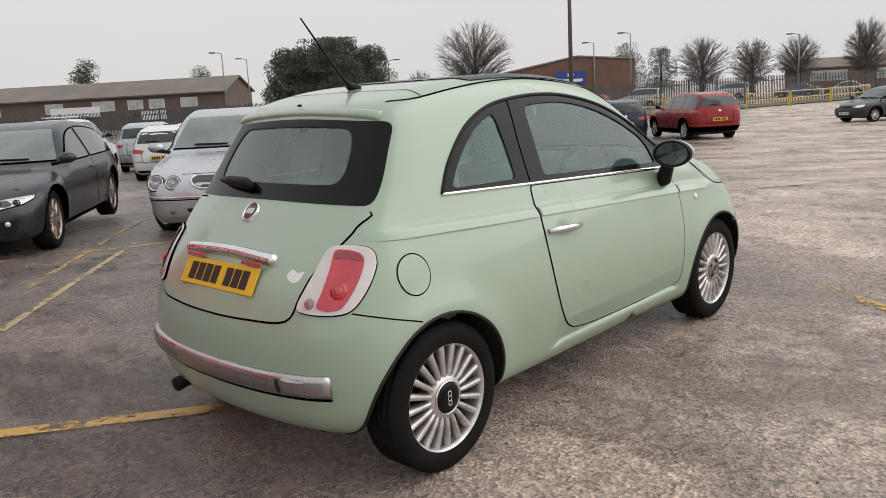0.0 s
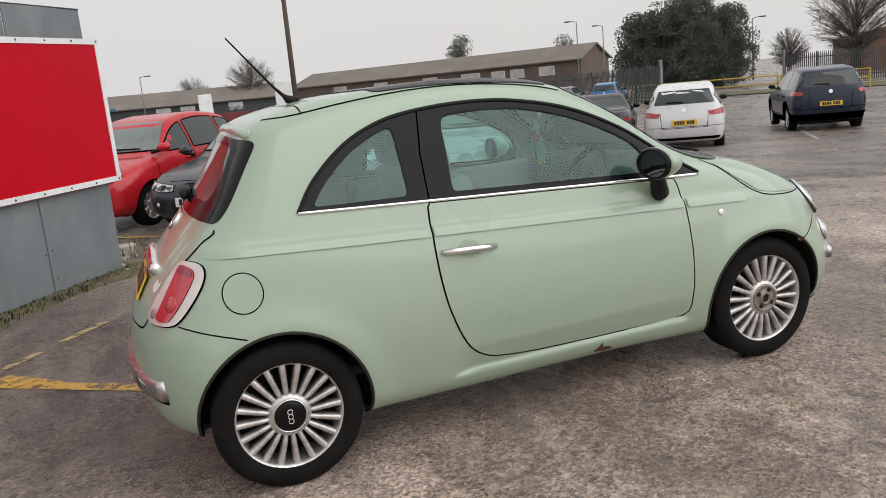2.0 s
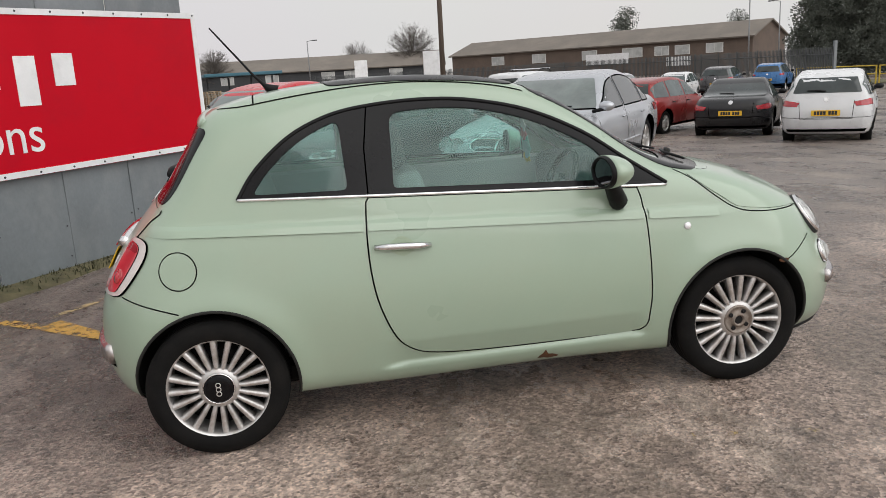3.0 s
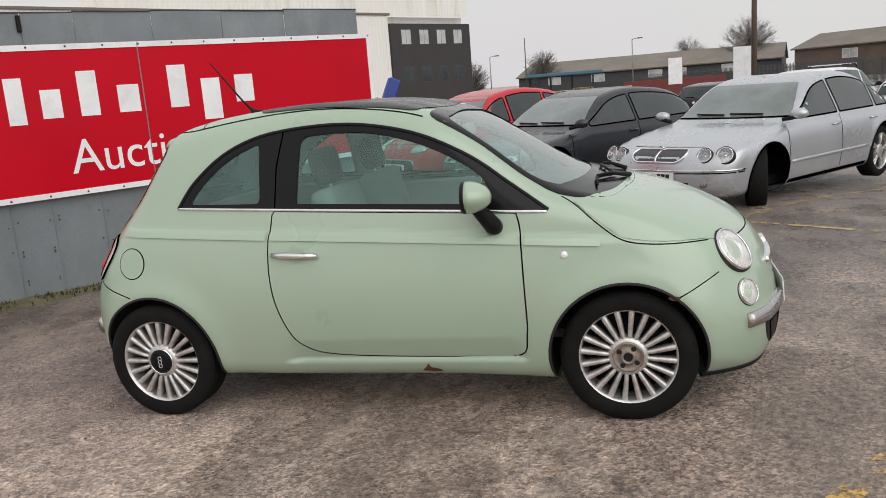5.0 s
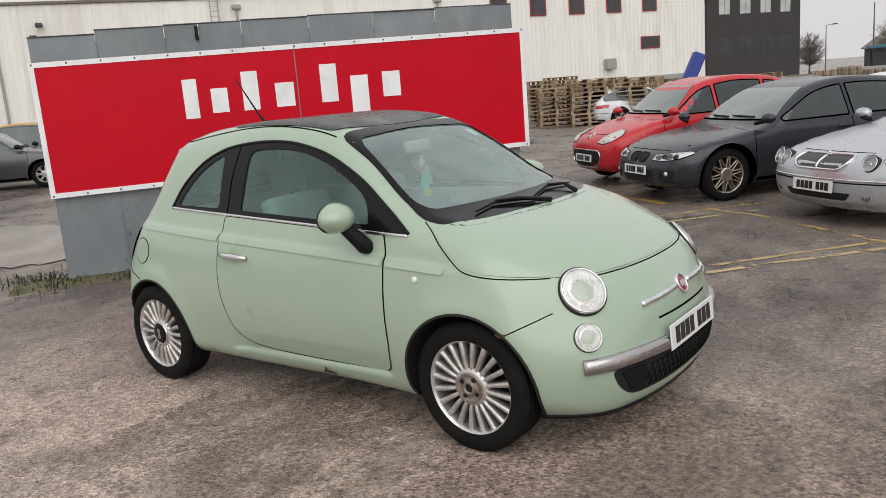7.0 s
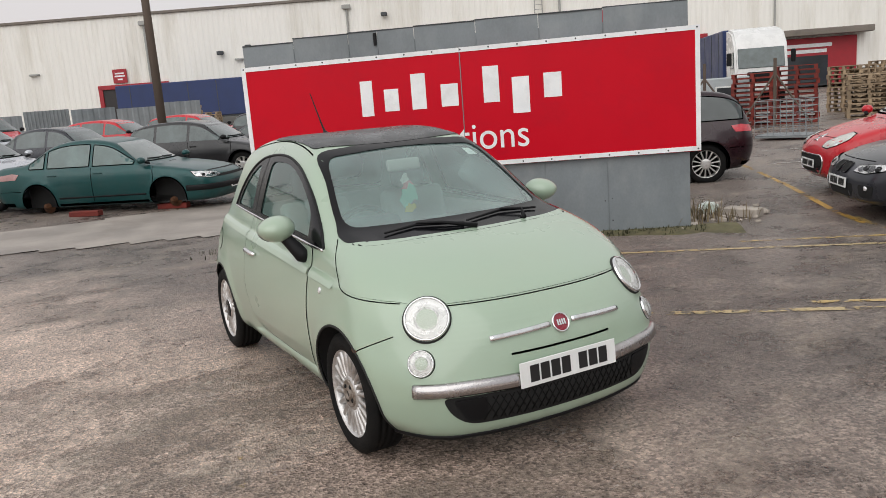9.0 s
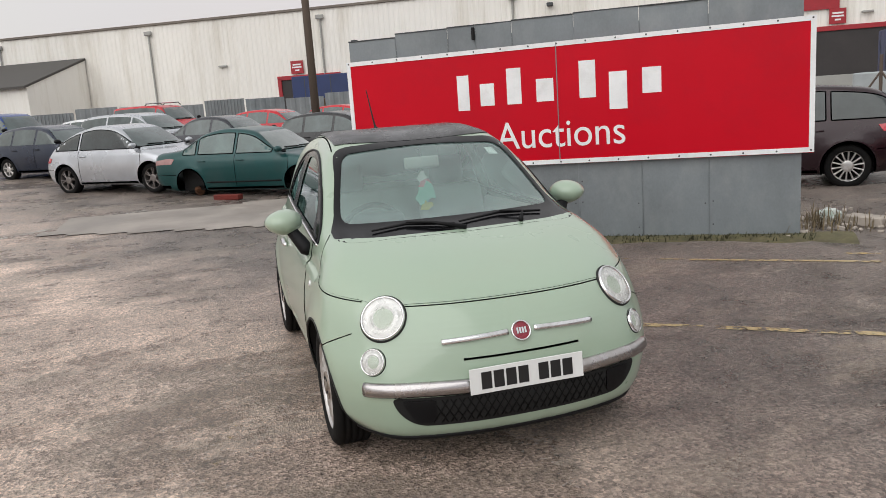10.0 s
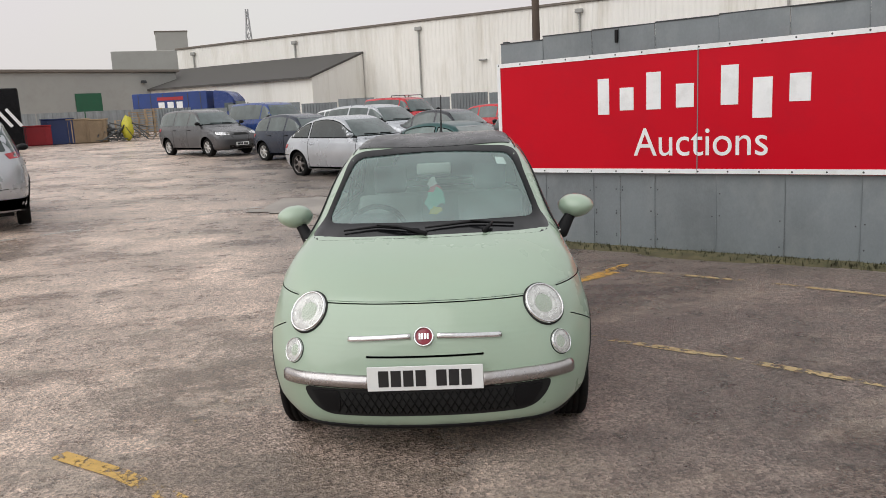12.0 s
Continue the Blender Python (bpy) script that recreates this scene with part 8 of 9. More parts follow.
def palisade(label, pts, height=2.4, gap=0.16, z=FAR_Z):
    f = thing("palisade_fence", label, "fence", "palisade fences")
    vs, fs = [], []
    for a, b in zip(pts, pts[1:]):
        a, b = Vector((*a, z)), Vector((*b, z))
        L = (b - a).length
        u = (b - a) / L
        n = Vector((u.y, -u.x, 0))
        for i in range(int(L / gap)):
            p = a + u * (i * gap)
            k = len(vs)
            w = u * 0.034
            for q in (p - w, p + w):
                for o in (-0.012, 0.012):
                    vs += [q + n * o, q + n * o + Vector((0, 0, height - 0.12))]
            vs += [p + Vector((0, 0, height))]
            fs += [(k, k + 1, k + 5, k + 4), (k + 2, k + 6, k + 7, k + 3), (k, k + 2, k + 3, k + 1), (k + 4, k + 5, k + 7, k + 6), (k + 1, k + 3, k + 8), (k + 5, k + 8, k + 7), (k + 1, k + 8, k + 5), (k + 3, k + 7, k + 8)]
        for h in (0.4, height - 0.45):
            part("rail", tube(bmesh.new(), [a + Vector((0, 0, h)), b + Vector((0, 0, h))], 0.035, 4), STEEL_GREY, f)
        for i in range(int(L / 2.75) + 1):
            p = a + u * (i * 2.75)
            part("post", box(bmesh.new(), (p.x - n.x * 0.06, p.y - n.y * 0.06, z + height / 2), (0.07, 0.07, height), 0.005), STEEL_GREY, f)
    o = mesh_ob("paling", vs, fs, STEEL_GREY, f, smooth=False)
    o["kind"] = "stuff"
    return f


palisade("grey steel palisade fence along the car park", [put(54.5, 53), put(63, 68), put(76, 88), put(90, 105)])
palisade("grey steel palisade fence along the road", [put(46.6, 72), put(36, 66), put(24, 74), put(10, 92)])
for p in (put(54.5, 53), put(46.6, 72)):
    g = thing("gate_post", "square grey steel gate post", "post", "gate posts", at=Matrix.Translation((*p, FAR_Z)))
    part("post", box(bmesh.new(), (0, 0, 1.35), (0.18, 0.18, 2.7), 0.02), ZINC, g)


def crash_rail(label, a, b):
    a, b = Vector((*a, 0)), Vector((*b, 0))
    L = (b - a).length
    u = (b - a) / L
    z0 = FAR_Z + 0.05
    r = thing("guard_rail", label, "railing", "yellow railings")
    for k in range(max(1, int(L / 5.2))):
        p, q = a + u * (k * 5.2), a + u * (k * 5.2 + 5.0)
        for h in (0.55, 1.05):
            part("bar", tube(bmesh.new(), [p + Vector((0, 0, z0 + h)), q + Vector((0, 0, z0 + h))], 0.045, 6), YELLOW_RAIL, r)
        for e in (p, q):
            part("post", tube(bmesh.new(), [e + Vector((0, 0, z0 - 0.2)), e + Vector((0, 0, z0 + 1.08))], 0.05, 6), YELLOW_RAIL, r)
    return r


crash_rail("yellow tubular railing along the car park's edge", (31, 45), (39.5, 30.5))
crash_rail("yellow tubular railing along the car park's edge", (39.8, 29.8), (54, 21.5))
crash_rail("yellow tubular railing along the car park's edge", (54.4, 21.2), (74, 16))
verge = bmesh.new()
for x, y in ((30, 47), (39, 31.5), (54, 22.5), (78, 16), (82, 20), (56, 27), (43, 36), (35, 49)):
    verge.verts.new((x, y, FAR_Z + 0.06))
verge.faces.new(verge.verts)
tagged(part("grass_verge", verge, mat("verge", (0.12, 0.115, 0.06), 0.95, var=0.3, scale=0.8, grain=20)), "strip of rough winter grass behind the rails", "grass", kind="structure")


def column(label, x, y, z, height, radius, material, arm=0.0, arm_az=0.0, name="street_lamp"):
    c = thing(name, label, "lamp post" if arm else "pole", "street lamps" if arm else "tall poles", at=Matrix.Translation((x, y, z)))
    part("column", tube(bmesh.new(), [(0, 0, 0), (0, 0, height * 0.5), (0, 0, height)], [radius, radius * 0.85, radius * 0.65], 10), material, c, smooth=60)
    if arm:
        d = Vector((math.cos(radians(arm_az)), math.sin(radians(arm_az)), 0))
        part("arm", tube(bmesh.new(), [(0, 0, height - 0.02), d * arm * 0.6 + Vector((0, 0, height + 0.08)), d * arm + Vector((0, 0, height + 0.1))], radius * 0.5, 6), material, c, smooth=60)
        part("lantern", box(bmesh.new(), tuple(d * (arm + 0.3) + Vector((0, 0, height + 0.1))), (0.7, 0.26, 0.14), 0.04, Euler((0, 0, radians(arm_az))).to_matrix()), STEEL_GREY, c)
    return c


column("tall dark wooden pole behind the parked cars", 6.4, 39.1, -0.5, 11, 0.15, WOOD_POLE, name="pole")
column("tall dark wooden pole beyond the far bays", 46.7, 31.1, FAR_Z, 13, 0.17, WOOD_POLE, name="pole")
column("tall brown wooden pole in the yard", -20.6, 2.25, 0.15, 10, 0.135, WOOD_POLE, name="pole")
for az, d, h, arm_az in ((59.8, 92, 8.0, 150), (58.0, 105, 8.0, 150), (48.4, 92, 6.4, -30), (31.4, 88, 7.6, 120), (33.8, 95, 7.2, 120), (20.5, 95, 6.6, 120), (23.5, 120, 6.5, 120), (89.8, 110, 7.0, 0), (99.7, 115, 6.4, 0)):
    column("grey street lamp on a slim column", *put(az, d), FAR_Z, h, 0.09, LAMP_STEEL, 0.7, arm_az)
column("thin mast beyond the yard", *put(97.4, 140), FAR_Z, 10, 0.12, STEEL_GREY, name="mast")
for x, y in ((3.2, 58.0), (6.0, 40.2)):
    b = thing("notice_board", "white notice board on posts by the fence", "notice board", "notice boards", at=pose(x, y, -0.5, 0, 0, 10))
    part("board", box(bmesh.new(), (0, 0, 2.1), (1.0, 0.08, 1.9), 0.01), SIGN_WHITE, b)
    part("post", tube(bmesh.new(), [(-0.45, 0.08, 0), (-0.45, 0.08, 3.0)], 0.04, 6), STEEL_GREY, b)
    part("post", tube(bmesh.new(), [(0.45, 0.08, 0), (0.45, 0.08, 3.0)], 0.04, 6), STEEL_GREY, b)
# parked vehicles beyond the road
for lb, sp, col, az, d, hd in (("red hatchback beyond the road fence", S_HATCH, "red", 34.5, 76, 100), ("white van beyond the road fence", S_VAN, "white", 31.0, 78, 100), ("white van in the distance", S_VAN, "white", 24.8, 98, 100), ("blue saloon in the distance", S_SAL, "skyblue", 20.6, 92, 100), ("white saloon in the distance", S_SAL, "white", 17.8, 90, 100), ("grey saloon in the distance", S_SAL, "grey", 15.2, 95, 100)):
    far_car(lb, sp, col, *put(az, d), FAR_Z, hd)


def pylon(x, y, h):
    t = thing("electricity_pylon", "grey lattice electricity pylon in the mist", "pylon", at=pose(x, y, 0, 0, 0, 20))
    bm = bmesh.new()
    w = lambda z: 4.2 * (1 - z / h) ** 1.3 + 0.5
    zs = [h * k / 9 for k in range(10)]
    for sx in (-1, 1):
        for sy in (-1, 1):
            tube(bm, [(sx * w(z), sy * w(z), z) for z in zs], 0.28, 4)
    for a, b in zip(zs, zs[1:]):
        for sx, sy, tx, ty in ((-1, -1, 1, -1), (1, -1, 1, 1), (1, 1, -1, 1), (-1, 1, -1, -1)):
            tube(bm, [(sx * w(a), sy * w(a), a), (tx * w(b), ty * w(b), b)], 0.16, 3)
            tube(bm, [(tx * w(a), ty * w(a), a), (sx * w(b), sy * w(b), b)], 0.16, 3)
    # this steel is paled, with the haze put into its colour
    part("lattice", bm, mat("misty_steel", (0.42, 0.43, 0.44), 0.8), t)
    for z, l in ((h * 0.62, 7), (h * 0.76, 8.5), (h * 0.90, 6)):
        part("cross_arm", tube(bmesh.new(), [(-l, 0, z), (0, 0, z + 1.6), (l, 0, z)], 0.3, 4), mat("misty_steel", (0.42, 0.43, 0.44), 0.8), t)


pylon(5.2 + 400 * math.cos(radians(-164.5)), 400 * math.sin(radians(-164.5)), 51)


# ---- things in the yard ----
def pallet_mesh():
    bm = bmesh.new()
    for k in range(7):
        box(bm, (0, -0.45 + 0.15 * k, 0.133), (1.2, 0.10, 0.022))
    for x in (-0.55, 0, 0.55):
        box(bm, (x, 0, 0.111), (0.10, 1.0, 0.022))
        for y in (-0.45, 0, 0.45):
            box(bm, (x, y, 0.06), (0.10, 0.10, 0.08))
    for y in (-0.45, 0, 0.45):
        box(bm, (0, y, 0.011), (1.2, 0.10, 0.022))
    me = bpy.data.meshes.new("pallet")
    bm.to_mesh(me)
    bm.free()
    return me


PALLET, PALLET_RED = pallet_mesh(), pallet_mesh()
PALLET.materials.append(WOOD)
PALLET_RED.materials.append(WOOD_RED)


def pallet_stack(x, y, z, n, turn, seed, red=False):
    rng = random.Random(seed)
    s = thing("pallet_stack", "tall stack of %s wooden pallets" % ("red-painted" if red else "worn brown"), "pallets", "pallet stacks", at=pose(x, y, z, 0, 0, turn))
    for k in range(n):
        o = new("pallet", PALLET_RED if red else PALLET)
        o.parent = s
        o.matrix_local = pose(rng.uniform(-0.03, 0.03), rng.uniform(-0.03, 0.03), 0.145 * k, 0, 0, rng.uniform(-2, 2))


for k in range(16):
    t = k / 15
    pallet_stack(-13.4 - 2.6 * t, 24.4 + 21 * t, gz(-14, 24 + 20 * t), (11, 10, 12, 9, 11)[k % 5], 5 + 83 * 0, k)
for k in range(9):
    pallet_stack(-13.5 + 1.4 * k, 52 + 1.1 * k, -0.4, (8, 9, 7)[k % 3], 40, 40 + k)
for k, (x, y, n, red) in enumerate(((-12.9, 18.8, 11, True), (-12.0, 19.7, 12, True), (-10.9, 21.6, 9, False), (-9.8, 21.9, 11, False), (-8.7, 22.8, 11, False))):
    pallet_stack(x, y, gz(x, y), n, 36, 70 + k, red)
for k in range(4):
    pallet_stack(*far(171.2 - 1.3 * k, 47, 4.5, -2), 0.3, (12, 12, 12, 9)[k], 60, 90 + k)
for k in range(3):
    pallet_stack(-41.0 - 0.7 * k, -18.6 - 1.25 * k, 0.4, (13, 12, 9)[k], 24, 100 + k)


def lorry(label, x, y, z, turn, cab_m, box_m, cab=True, length=13.0, bars=()):
    l = thing("lorry", label, "lorry", "lorries", at=pose(x, y, z, 0, 0, turn))
    part("trailer_body", box(bmesh.new(), (-length / 2, 0, 2.35), (length, 2.5, 2.7), 0.04), box_m, l)
    part("trailer_frame", box(bmesh.new(), (-length / 2, 0, 0.95), (length, 2.3, 0.16), 0.02), STEEL_DARK, l)
    for k in range(6):
        part("curtain_strap", box(bmesh.new(), (-length * (k + 0.5) / 6, -1.26, 2.3), (0.06, 0.02, 2.6)), STEEL_DARK, l)
    for dx in (-length + 2.2, -length + 3.5, -length + 4.8):
        for s in (-1, 1):
            w = part("wheel", tyre_mesh(bmesh.new(), 0.5, 0.28, 0.34, False), RUBBER, l, smooth=50)
            w.matrix_local = facing((dx, s * 1.05, 0.5), (0, s, 0))
    for x0, zz, ww, hh, mt_ in bars:
        part("livery_bar", box(bmesh.new(), (x0, -1.265, zz), (ww, 0.02, hh)), mt_, l)
        part("livery_bar", box(bmesh.new(), (x0, 1.265, zz), (ww, 0.02, hh)), mt_, l)
    if cab:
        bm = bmesh.new()
        vs = [bm.verts.new(p) for s in (-1.2, 1.2) for p in ((0.6, s, 0.6), (2.75, s, 0.6), (2.85, s, 1.6), (2.55, s, 2.9), (1.9, s, 3.5), (0.6, s, 3.7))]
        bm.faces.new(vs[:6][::-1])
        bm.faces.new(vs[6:])
        for i in range(6):
            bm.faces.new((vs[i], vs[(i + 1) % 6], vs[6 + (i + 1) % 6], vs[6 + i]))
        bmesh.ops.recalc_face_normals(bm, faces=bm.faces)
        bmesh.ops.bevel(bm, geom=bm.edges[:], offset=0.10, segments=2, affect="EDGES")
        c = part("cab", bm, cab_m, l, smooth=40)
        part("windscreen", box(bmesh.new(), (2.73, 0, 2.2), (0.04, 2.1, 0.95), 0.02, Euler((0, radians(-13), 0)).to_matrix()), DARK_GLASS, c)
        for s in (-1, 1):
            part("side_window", box(bmesh.new(), (2.05, s * 1.21, 2.15), (0.85, 0.03, 0.75), 0.02), DARK_GLASS, c)
            part("mirror", box(bmesh.new(), (2.7, s * 1.45, 2.2), (0.12, 0.22, 0.6), 0.04), BLACK_TRIM, c)
            part("headlight", box(bmesh.new(), (2.80, s * 0.85, 0.95), (0.08, 0.45, 0.2), 0.03), REFLECTOR, c)
        part("grille", box(bmesh.new(), (2.84, 0, 1.3), (0.06, 1.3, 0.5), 0.03), BLACK_TRIM, c)
        for dx in (-0.9, 2.0):
            for s in (-1, 1):
                w = part("wheel", tyre_mesh(bmesh.new(), 0.5, 0.28, 0.32, False), RUBBER, l, smooth=50)
                w.matrix_local = facing((dx, s * 1.0, 0.5), (0, s, 0))
    return l


WHITE_CAB = paint("white_cab", (0.70, 0.70, 0.69))
BLUE_CAB = paint("blue_cab", (0.012, 0.04, 0.19))
lorry("white lorry with a dark blue trailer backed to the dock", *far(130.2, 44, 4.5, -2), 0.0, -38, WHITE_CAB, BLUE_TARP)
lorry("dark blue curtain-sided trailer along the warehouse", *far(161.5, 63, 4.5, -2), 0.3, 62, WHITE_CAB, BLUE_TARP, cab=False)
lorry("blue lorry with a curtain-sided trailer by the lean-to", *far(-161.7, 77, 5.2, 0.3), 0.3, 82, BLUE_CAB, mat("blue_livery", (0.014, 0.045, 0.20), 0.45, var=0.12, scale=1.0), length=7.4, bars=((-2.7, 2.45, 0.6, 0.8, SIGN_WHITE), (-3.6, 2.45, 0.6, 0.8, SIGN_WHITE), (-4.5, 2.45, 0.6, 0.8, SIGN_WHITE), (-3.6, 3.15, 2.6, 0.3, RED_TRIM), (-3.6, 1.55, 4.6, 0.2, GREY_RENDER)))
# sheet fence before the warehouse, cabins, skips and clutter
f = thing("sheet_fence", "low grey corrugated sheet fence before the warehouse", "fence", "sheet fences", at=wall_frame((-37.5, -17), np.array((0.035, 0.999)), np.array((0.999, -0.035))))
for k in range(12):
    part("sheet", corrugated(bmesh.new(), k * 2.0, k * 2.0 + 1.95, 0.2, (2.2, 2.1, 2.25)[k % 3], 0.5 if k % 4 else 0.16, 0.04), ZINC if k % 3 else SHEET, f)
f = thing("sheet_fence", "long grey sheet fence before the low unit", "fence", "sheet fences", at=wall_frame((-42.9, -37.0), np.array((-0.454, 0.891)), np.array((0.891, 0.454))))
for k in range(6):
    part("sheet", corrugated(bmesh.new(), k * 3.0, k * 3.0 + 2.95, 0.2, 2.4, 0.5, 0.04), ZINC, f)
rng_c = random.Random(9)
for az, w, h, col, word in ((-149.5, 0.8, 0.9, STEEL_DARK, "dark steel"), (-150.5, 1.5, 0.95, RED_TRIM, "red"), (-151.85, 1.5, 1.25, BLUE_TARP, "blue"), (-153.0, 1.1, 1.2, WOOD, "timber"), (-154.1, 1.1, 1.15, WOOD, "timber"), (-149.0, 1.0, 0.7, GREY_RENDER, "grey")):
    x, y = far(az, 46, 5.2, 0.3)
    c = thing("crate", "%s crate standing by the yard fence" % word, "crate", "yard clutter", at=pose(x, y, gz(x, y), 0, 0, az + 90 + rng_c.uniform(-6, 6)))
    part("body", box(bmesh.new(), (0, 0, h / 2), (w, 1.0, h), 0.03), col, c)
    part("rim", box(bmesh.new(), (0, 0, h + 0.03), (w + 0.06, 1.05, 0.06), 0.01), col, c)
    for s in (-1, 1):
        part("rib", box(bmesh.new(), (s * w * 0.3, 0, h / 2), (0.06, 1.06, h * 0.96), 0.01), col, c)
scrap = bmesh.new()
sx, sy = far(-155.1, 46, 5.2, 0.3)
for _ in range(60):
    p = Vector((sx + rng_c.gauss(0, 0.45), sy + rng_c.gauss(0, 0.8), gz(sx, sy) + rng_c.uniform(0.03, 0.8)))
    d = Vector((rng_c.gauss(0, 1), rng_c.gauss(0, 1), rng_c.gauss(0, 0.4))).normalized() * rng_c.uniform(0.3, 0.8)
    p.z = max(p.z, gz(sx, sy) + abs(d.z) + 0.03)
    tube(scrap, [p - d, p + d], rng_c.uniform(0.015, 0.04), 5)
tagged(part("scrap_heap", scrap, STEEL_GREY), "heap of grey scrap metal bars by the fence", "scrap", kind="stuff")
sk = bmesh.new()
bmesh.ops.create_icosphere(sk, subdivisions=3, radius=0.5)
for v in sk.verts:
    v.co = Vector((v.co.x * 0.45, v.co.y * 0.6, max(0.0, (v.co.z + 0.5) * 1.25))) * (1 + 0.25 * noise.noise(v.co * 5))
sko = part("sack", sk, mat("yellow_plastic", (0.55, 0.50, 0.04), 0.5, var=0.15, scale=6), smooth=180)
sko.matrix_world = pose(*far(-156.0, 45.5, 5.2, 0.3), gz(*far(-156.0, 45.5, 5.2, 0.3)))
tagged(sko, "bright yellow plastic sack by the pallets", "sack")
c = thing("box_lorry", "black box lorry with white slanting stripes", "lorry", at=pose(*far(-148.3, 45, 5.2, 0.3), 0.35, 0, 0, 30))
part("body", box(bmesh.new(), (0, 0, 1.75), (5.0, 2.4, 2.6), 0.05), BLACK_GLOSS, c)
for k in range(4):
    part("stripe", box(bmesh.new(), (2.51, 0.9 - 0.4 * k, 1.7), (0.02, 0.14, 1.0), rot=Euler((radians(35), 0, 0)).to_matrix()), SIGN_WHITE, c)
part("chassis", box(bmesh.new(), (0, 0, 0.35), (4.8, 2.0, 0.3), 0.03), STEEL_DARK, c)
c = thing("storage_cabin", "pale grey storage cabin with a small window", "cabin", at=pose(-15.2, 19.6, -0.03, 0, 0, 38))
part("body", box(bmesh.new(), (0, 0, 0.75), (2.2, 1.6, 1.5), 0.03), mat("cabin_grey", (0.36, 0.39, 0.40), 0.6, var=0.1), c)
w = part("window", box(bmesh.new(), (0.4, -0.82, 1.05), (0.6, 0.05, 0.35), 0.01), WHITE_PVC, c)
part("pane", box(bmesh.new(), (0.4, -0.85, 1.05), (0.5, 0.03, 0.25)), WIN, w)
FENCE_POSTS = ((-13.3, 17.1), (-11.7, 18.3))
# wire cage
cg = thing("wire_cage", "galvanised wire mesh cage on the asphalt", "cage", at=pose(-8.45, 14.65, -0.05, 0, 0, 20))
for s in (-1, 1):
    for k in range(9):
        t = -0.6 + 1.2 * k / 8
        part("bar", tube(bmesh.new(), [(t, s * 0.45, 0.12), (t, s * 0.45, 0.95)], 0.008, 4), ZINC, cg)
    for k in range(6):
        z = 0.12 + 0.83 * k / 5
        part("bar", tube(bmesh.new(), [(-0.6, s * 0.45, z), (0.6, s * 0.45, z)], 0.008, 4), ZINC, cg)
        part("bar", tube(bmesh.new(), [(s * 0.6, -0.45, z), (s * 0.6, 0.45, z)], 0.008, 4), ZINC, cg)
part("base", box(bmesh.new(), (0, 0, 0.09), (1.2, 0.9, 0.06), 0.01), ZINC, cg)
# posts of a wire fence before the red pallets
for x, y in FENCE_POSTS:
    p = thing("fence_post", "rusty angle-iron post with a slanting strut", "post", "wire fence posts", at=pose(x, y, gz(x, y)))
    part("post", box(bmesh.new(), (0, 0, 1.0), (0.07, 0.07, 2.0), 0.005), WOOD_POLE, p)
    for k in (-1, 1):
        part("strut", tube(bmesh.new(), [(0, 0, 1.55), (0.85 * k, 0.6 * k, 0.0)], 0.03, 5), WOOD_POLE, p)
# blue skip tipped on the pallets
b = thing("blue_chute", "blue plastic chute leaning by the wall", "chute", at=pose(*far(110.6, 62, 3.1, -3.3), -0.2, 0, 24, 30))
part("chute", box(bmesh.new(), (0, 0, 1.6), (0.9, 0.9, 3.0), 0.1), mat("blue_plastic", (0.03, 0.06, 0.28), 0.5, var=0.1), b)

# ---- by the hoarding: rubble, weeds and moss ----
rb = random.Random(31)
BRICKM = mat("pale_block", (0.44, 0.39, 0.34), 0.9, var=0.2, bump=0.5, grain=90)
bk = thing("concrete_block", "pale concrete block lying by the hoarding", "block", at=pose(-1.98, 5.56, floor_z(-1.98, 5.56) + 0.05, 0, 0, 15))
part("block", box(bmesh.new(), (0, 0, 0), (0.42, 0.20, 0.11), 0.012), BRICKM, bk)
bg = bmesh.new()
bmesh.ops.create_icosphere(bg, subdivisions=3, radius=0.12)
for v in bg.verts:
    v.co *= 1 + 0.45 * noise.noise(v.co * 14)
    v.co.z = max(-0.06, v.co.z * 0.75)
bgo = part("rubbish_bag", bg, mat("white_plastic", (0.66, 0.70, 0.66), 0.35, var=0.12, scale=12, dirt=(0.10, 0.35, 0.18), dirt_amount=0.6, dirt_scale=9), smooth=180)
bgo.matrix_world = pose(-2.45, 5.50, floor_z(-2.45, 5.50) + 0.06)
tagged(bgo, "crumpled white and green plastic bag", "bag")
stones = bmesh.new()
for _ in range(90):
    x, y = rb.gauss(-2.4, 0.35), rb.gauss(5.45, 0.35)
    s = rb.uniform(0.02, 0.07)
    box(stones, (x, y, floor_z(x, y) + s * 0.3), (s * rb.uniform(0.8, 1.8), s, s * 0.8), s * 0.15, Euler((rb.uniform(-0.4, 0.4), rb.uniform(-0.4, 0.4), rb.uniform(0, 3))).to_matrix())
tagged(part("rubble", stones, BRICKM), "broken brick and stone rubble", "rubble", kind="stuff")


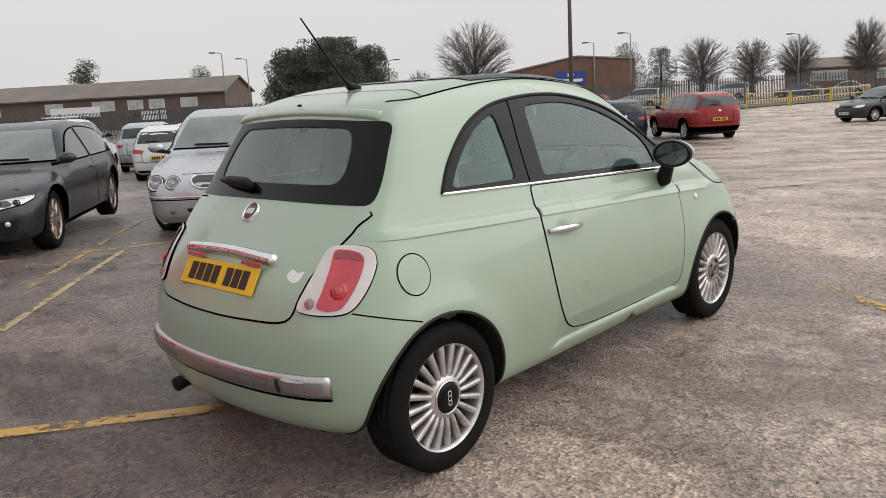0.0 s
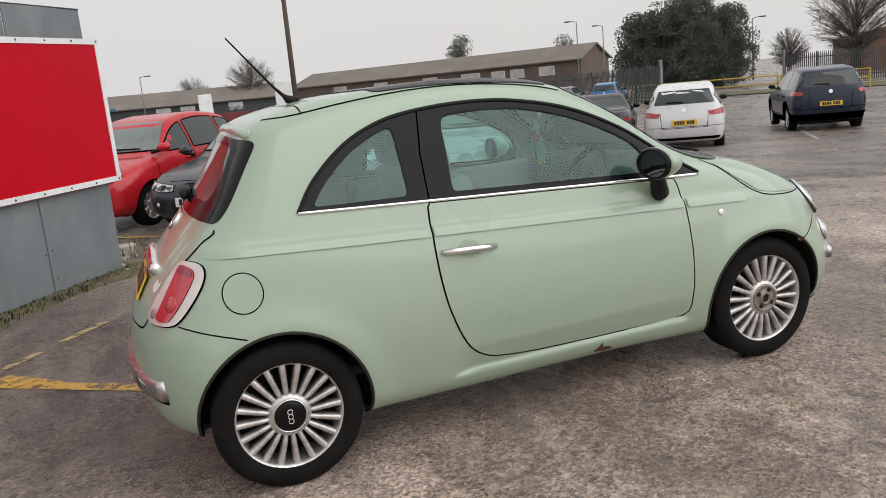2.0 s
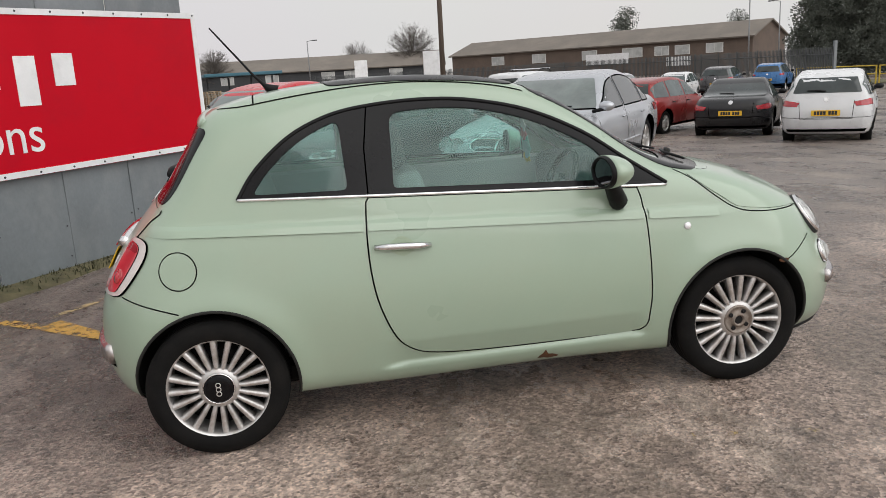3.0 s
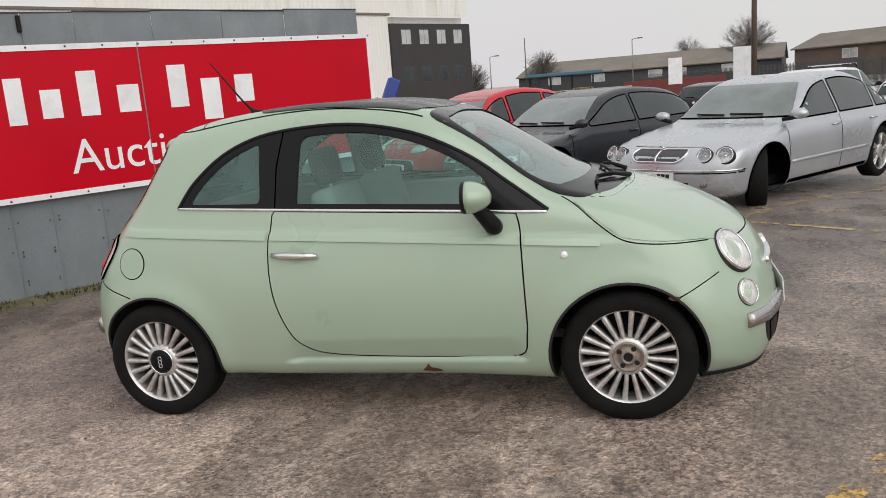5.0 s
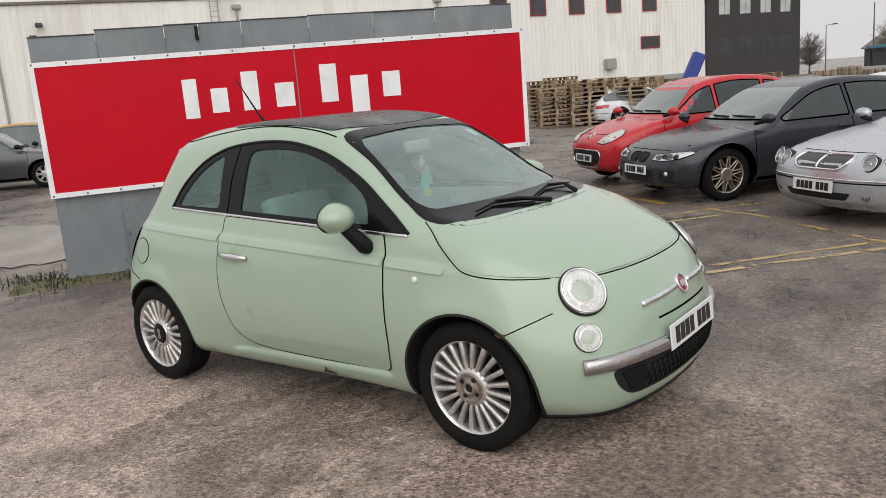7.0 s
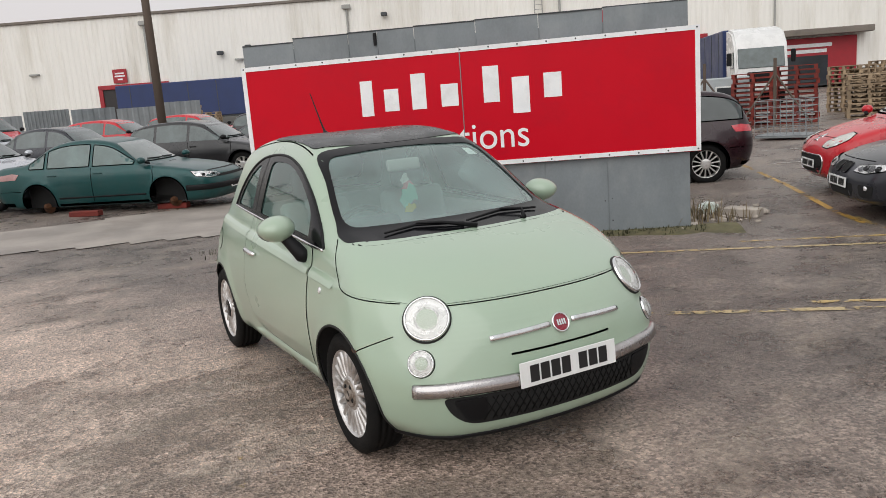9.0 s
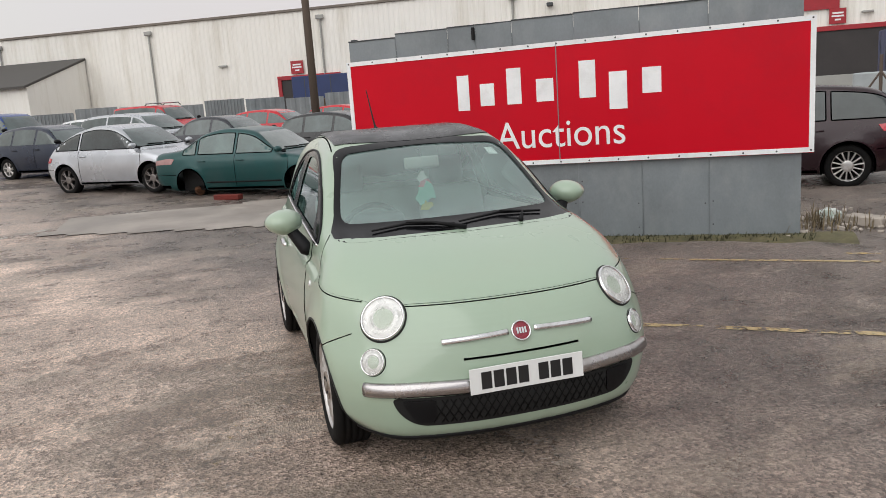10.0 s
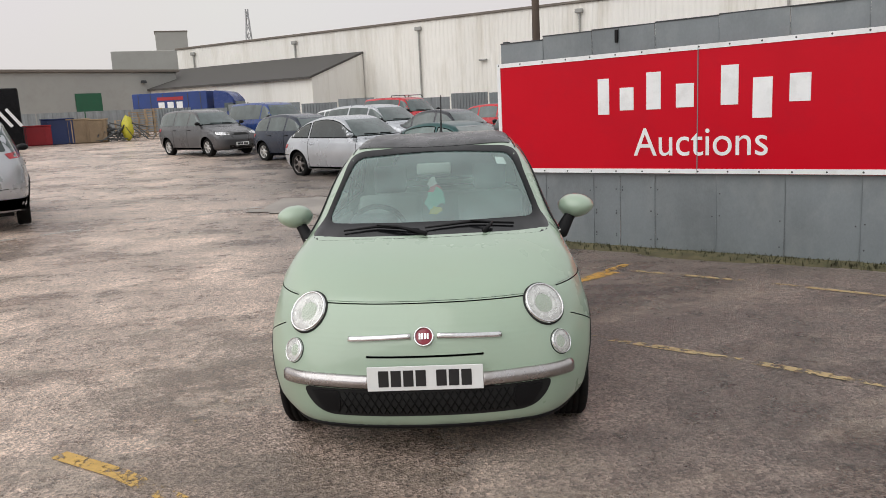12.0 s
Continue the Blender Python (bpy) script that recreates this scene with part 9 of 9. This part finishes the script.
def tufts(name, label, spots, count, height, material, seed, width=0.006):
    rng = random.Random(seed)
    vs, fs = [], []
    for _ in range(count):
        x, y = spots(rng)
        z = floor_z(x, y)
        a = rng.uniform(0, 6.28)
        h = height * rng.uniform(0.35, 1.0)
        lean = rng.uniform(0.1, 0.8) * h
        s = Vector((-math.sin(a), math.cos(a), 0)) * width * rng.uniform(0.6, 1.4)
        p, q = Vector((x, y, z)), Vector((x + math.cos(a) * lean, y + math.sin(a) * lean, z + h))
        k = len(vs)
        vs += [p - s, p + s, (p + q) / 2 + s * 0.8 + Vector((0, 0, 0.15 * h)), (p + q) / 2 - s * 0.8 + Vector((0, 0, 0.15 * h)), q]
        fs += [(k, k + 1, k + 2, k + 3), (k + 3, k + 2, k + 4)]
    return tagged(mesh_ob(name, vs, fs, material), label, "weeds", kind="stuff")


def strip(rng):
    u = rng.uniform(-0.2, HL + 0.15)
    p = H0 + HU * u + HN * (0.03 + abs(rng.gauss(0, 0.10)))
    return p[0], p[1]


def corner(rng):
    return rng.gauss(-2.25, 0.28), rng.gauss(5.15, 0.25)


def far_corner(rng):
    return rng.gauss(-5.2, 0.25), rng.gauss(0.45, 0.2)


MOSS = mat("moss_soil", (0.13, 0.115, 0.06), 0.95, var=0.4, scale=6, bump=0.8, grain=60, dirt=(0.05, 0.06, 0.02), dirt_amount=0.7, dirt_scale=8)
ms = bmesh.new()
n_m = 60
rows_m = []
for i in range(n_m + 1):
    u = -0.5 + (HL + 1.0) * i / n_m
    w = 0.30 + 0.16 * noise.noise((u * 2.3, 0.5, 0)) + (0.12 if u > HL + 0.1 else 0) + (0.08 if u < -0.1 else 0)
    a, b = H0 + HU * u - HN * 0.10, H0 + HU * u + HN * w
    m_ = (a + b) / 2
    rows_m.append([ms.verts.new((p[0], p[1], floor_z(*p) + h)) for p, h in ((a, 0.03), (m_, 0.035 + 0.012 * noise.noise((u * 5, 1, 2))), (b, -0.004))])
for p, q in zip(rows_m, rows_m[1:]):
    for k in (0, 1):
        ms.faces.new((p[k], p[k + 1], q[k + 1], q[k]))
tagged(part("soil_strip", ms, MOSS, smooth=60), "mossy silt drifted along the hoarding's foot", "soil", kind="structure")
tufts("weeds", "thin grass along the hoarding's foot", strip, 1500, 0.07, GRASS, 5)
tufts("weeds", "dry weeds beside the rubble", corner, 170, 0.26, mat("dry_weeds", (0.28, 0.22, 0.13), 0.9, var=0.3, island=0.5), 6)
tufts("weeds", "rough grass at the hoarding's corner", far_corner, 350, 0.09, GRASS, 7)
# loose grit over the near asphalt
rg = random.Random(77)
gv, gf = [], []
for _ in range(9000):
    r, a = 1.0 + 5.2 * rg.random() ** 0.8, rg.uniform(0, 2 * math.pi)
    x, y = 0.6 + r * math.cos(a), -1.0 + r * math.sin(a)
    s = rg.uniform(0.002, 0.0065) * (2.0 if rg.random() < 0.04 else 1)
    z = floor_z(x, y)
    t = rg.uniform(0, 6.28)
    k = len(gv)
    gv += [(x + s * math.cos(t + q), y + s * math.sin(t + q), z - 0.001) for q in (0, 2.1, 4.2)] + [(x + rg.uniform(-.3, .3) * s, y, z + s * rg.uniform(0.5, 1.1))]
    gf += [(k, k + 1, k + 3), (k + 1, k + 2, k + 3), (k + 2, k, k + 3)]
grit = mesh_ob("grit", gv, gf, mat("grit", (0.26, 0.23, 0.205), 0.7, var=0.2, island=0.7), smooth=False)
tagged(grit, "loose grit scattered over the asphalt", "grit", kind="stuff")
# blocks that carry the wheel-less saloon
for x, y in ((-11.2, -0.9), (-12.3, 1.1), (-10.9, 0.6)):
    o = thing("axle_block", "red-painted timber block under the saloon", "block", "axle blocks", at=pose(x, y, floor_z(x, y) + 0.05, 0, 0, 50))
    part("block", box(bmesh.new(), (0, 0, 0), (0.6, 0.16, 0.10), 0.01), WOOD_RED, o)
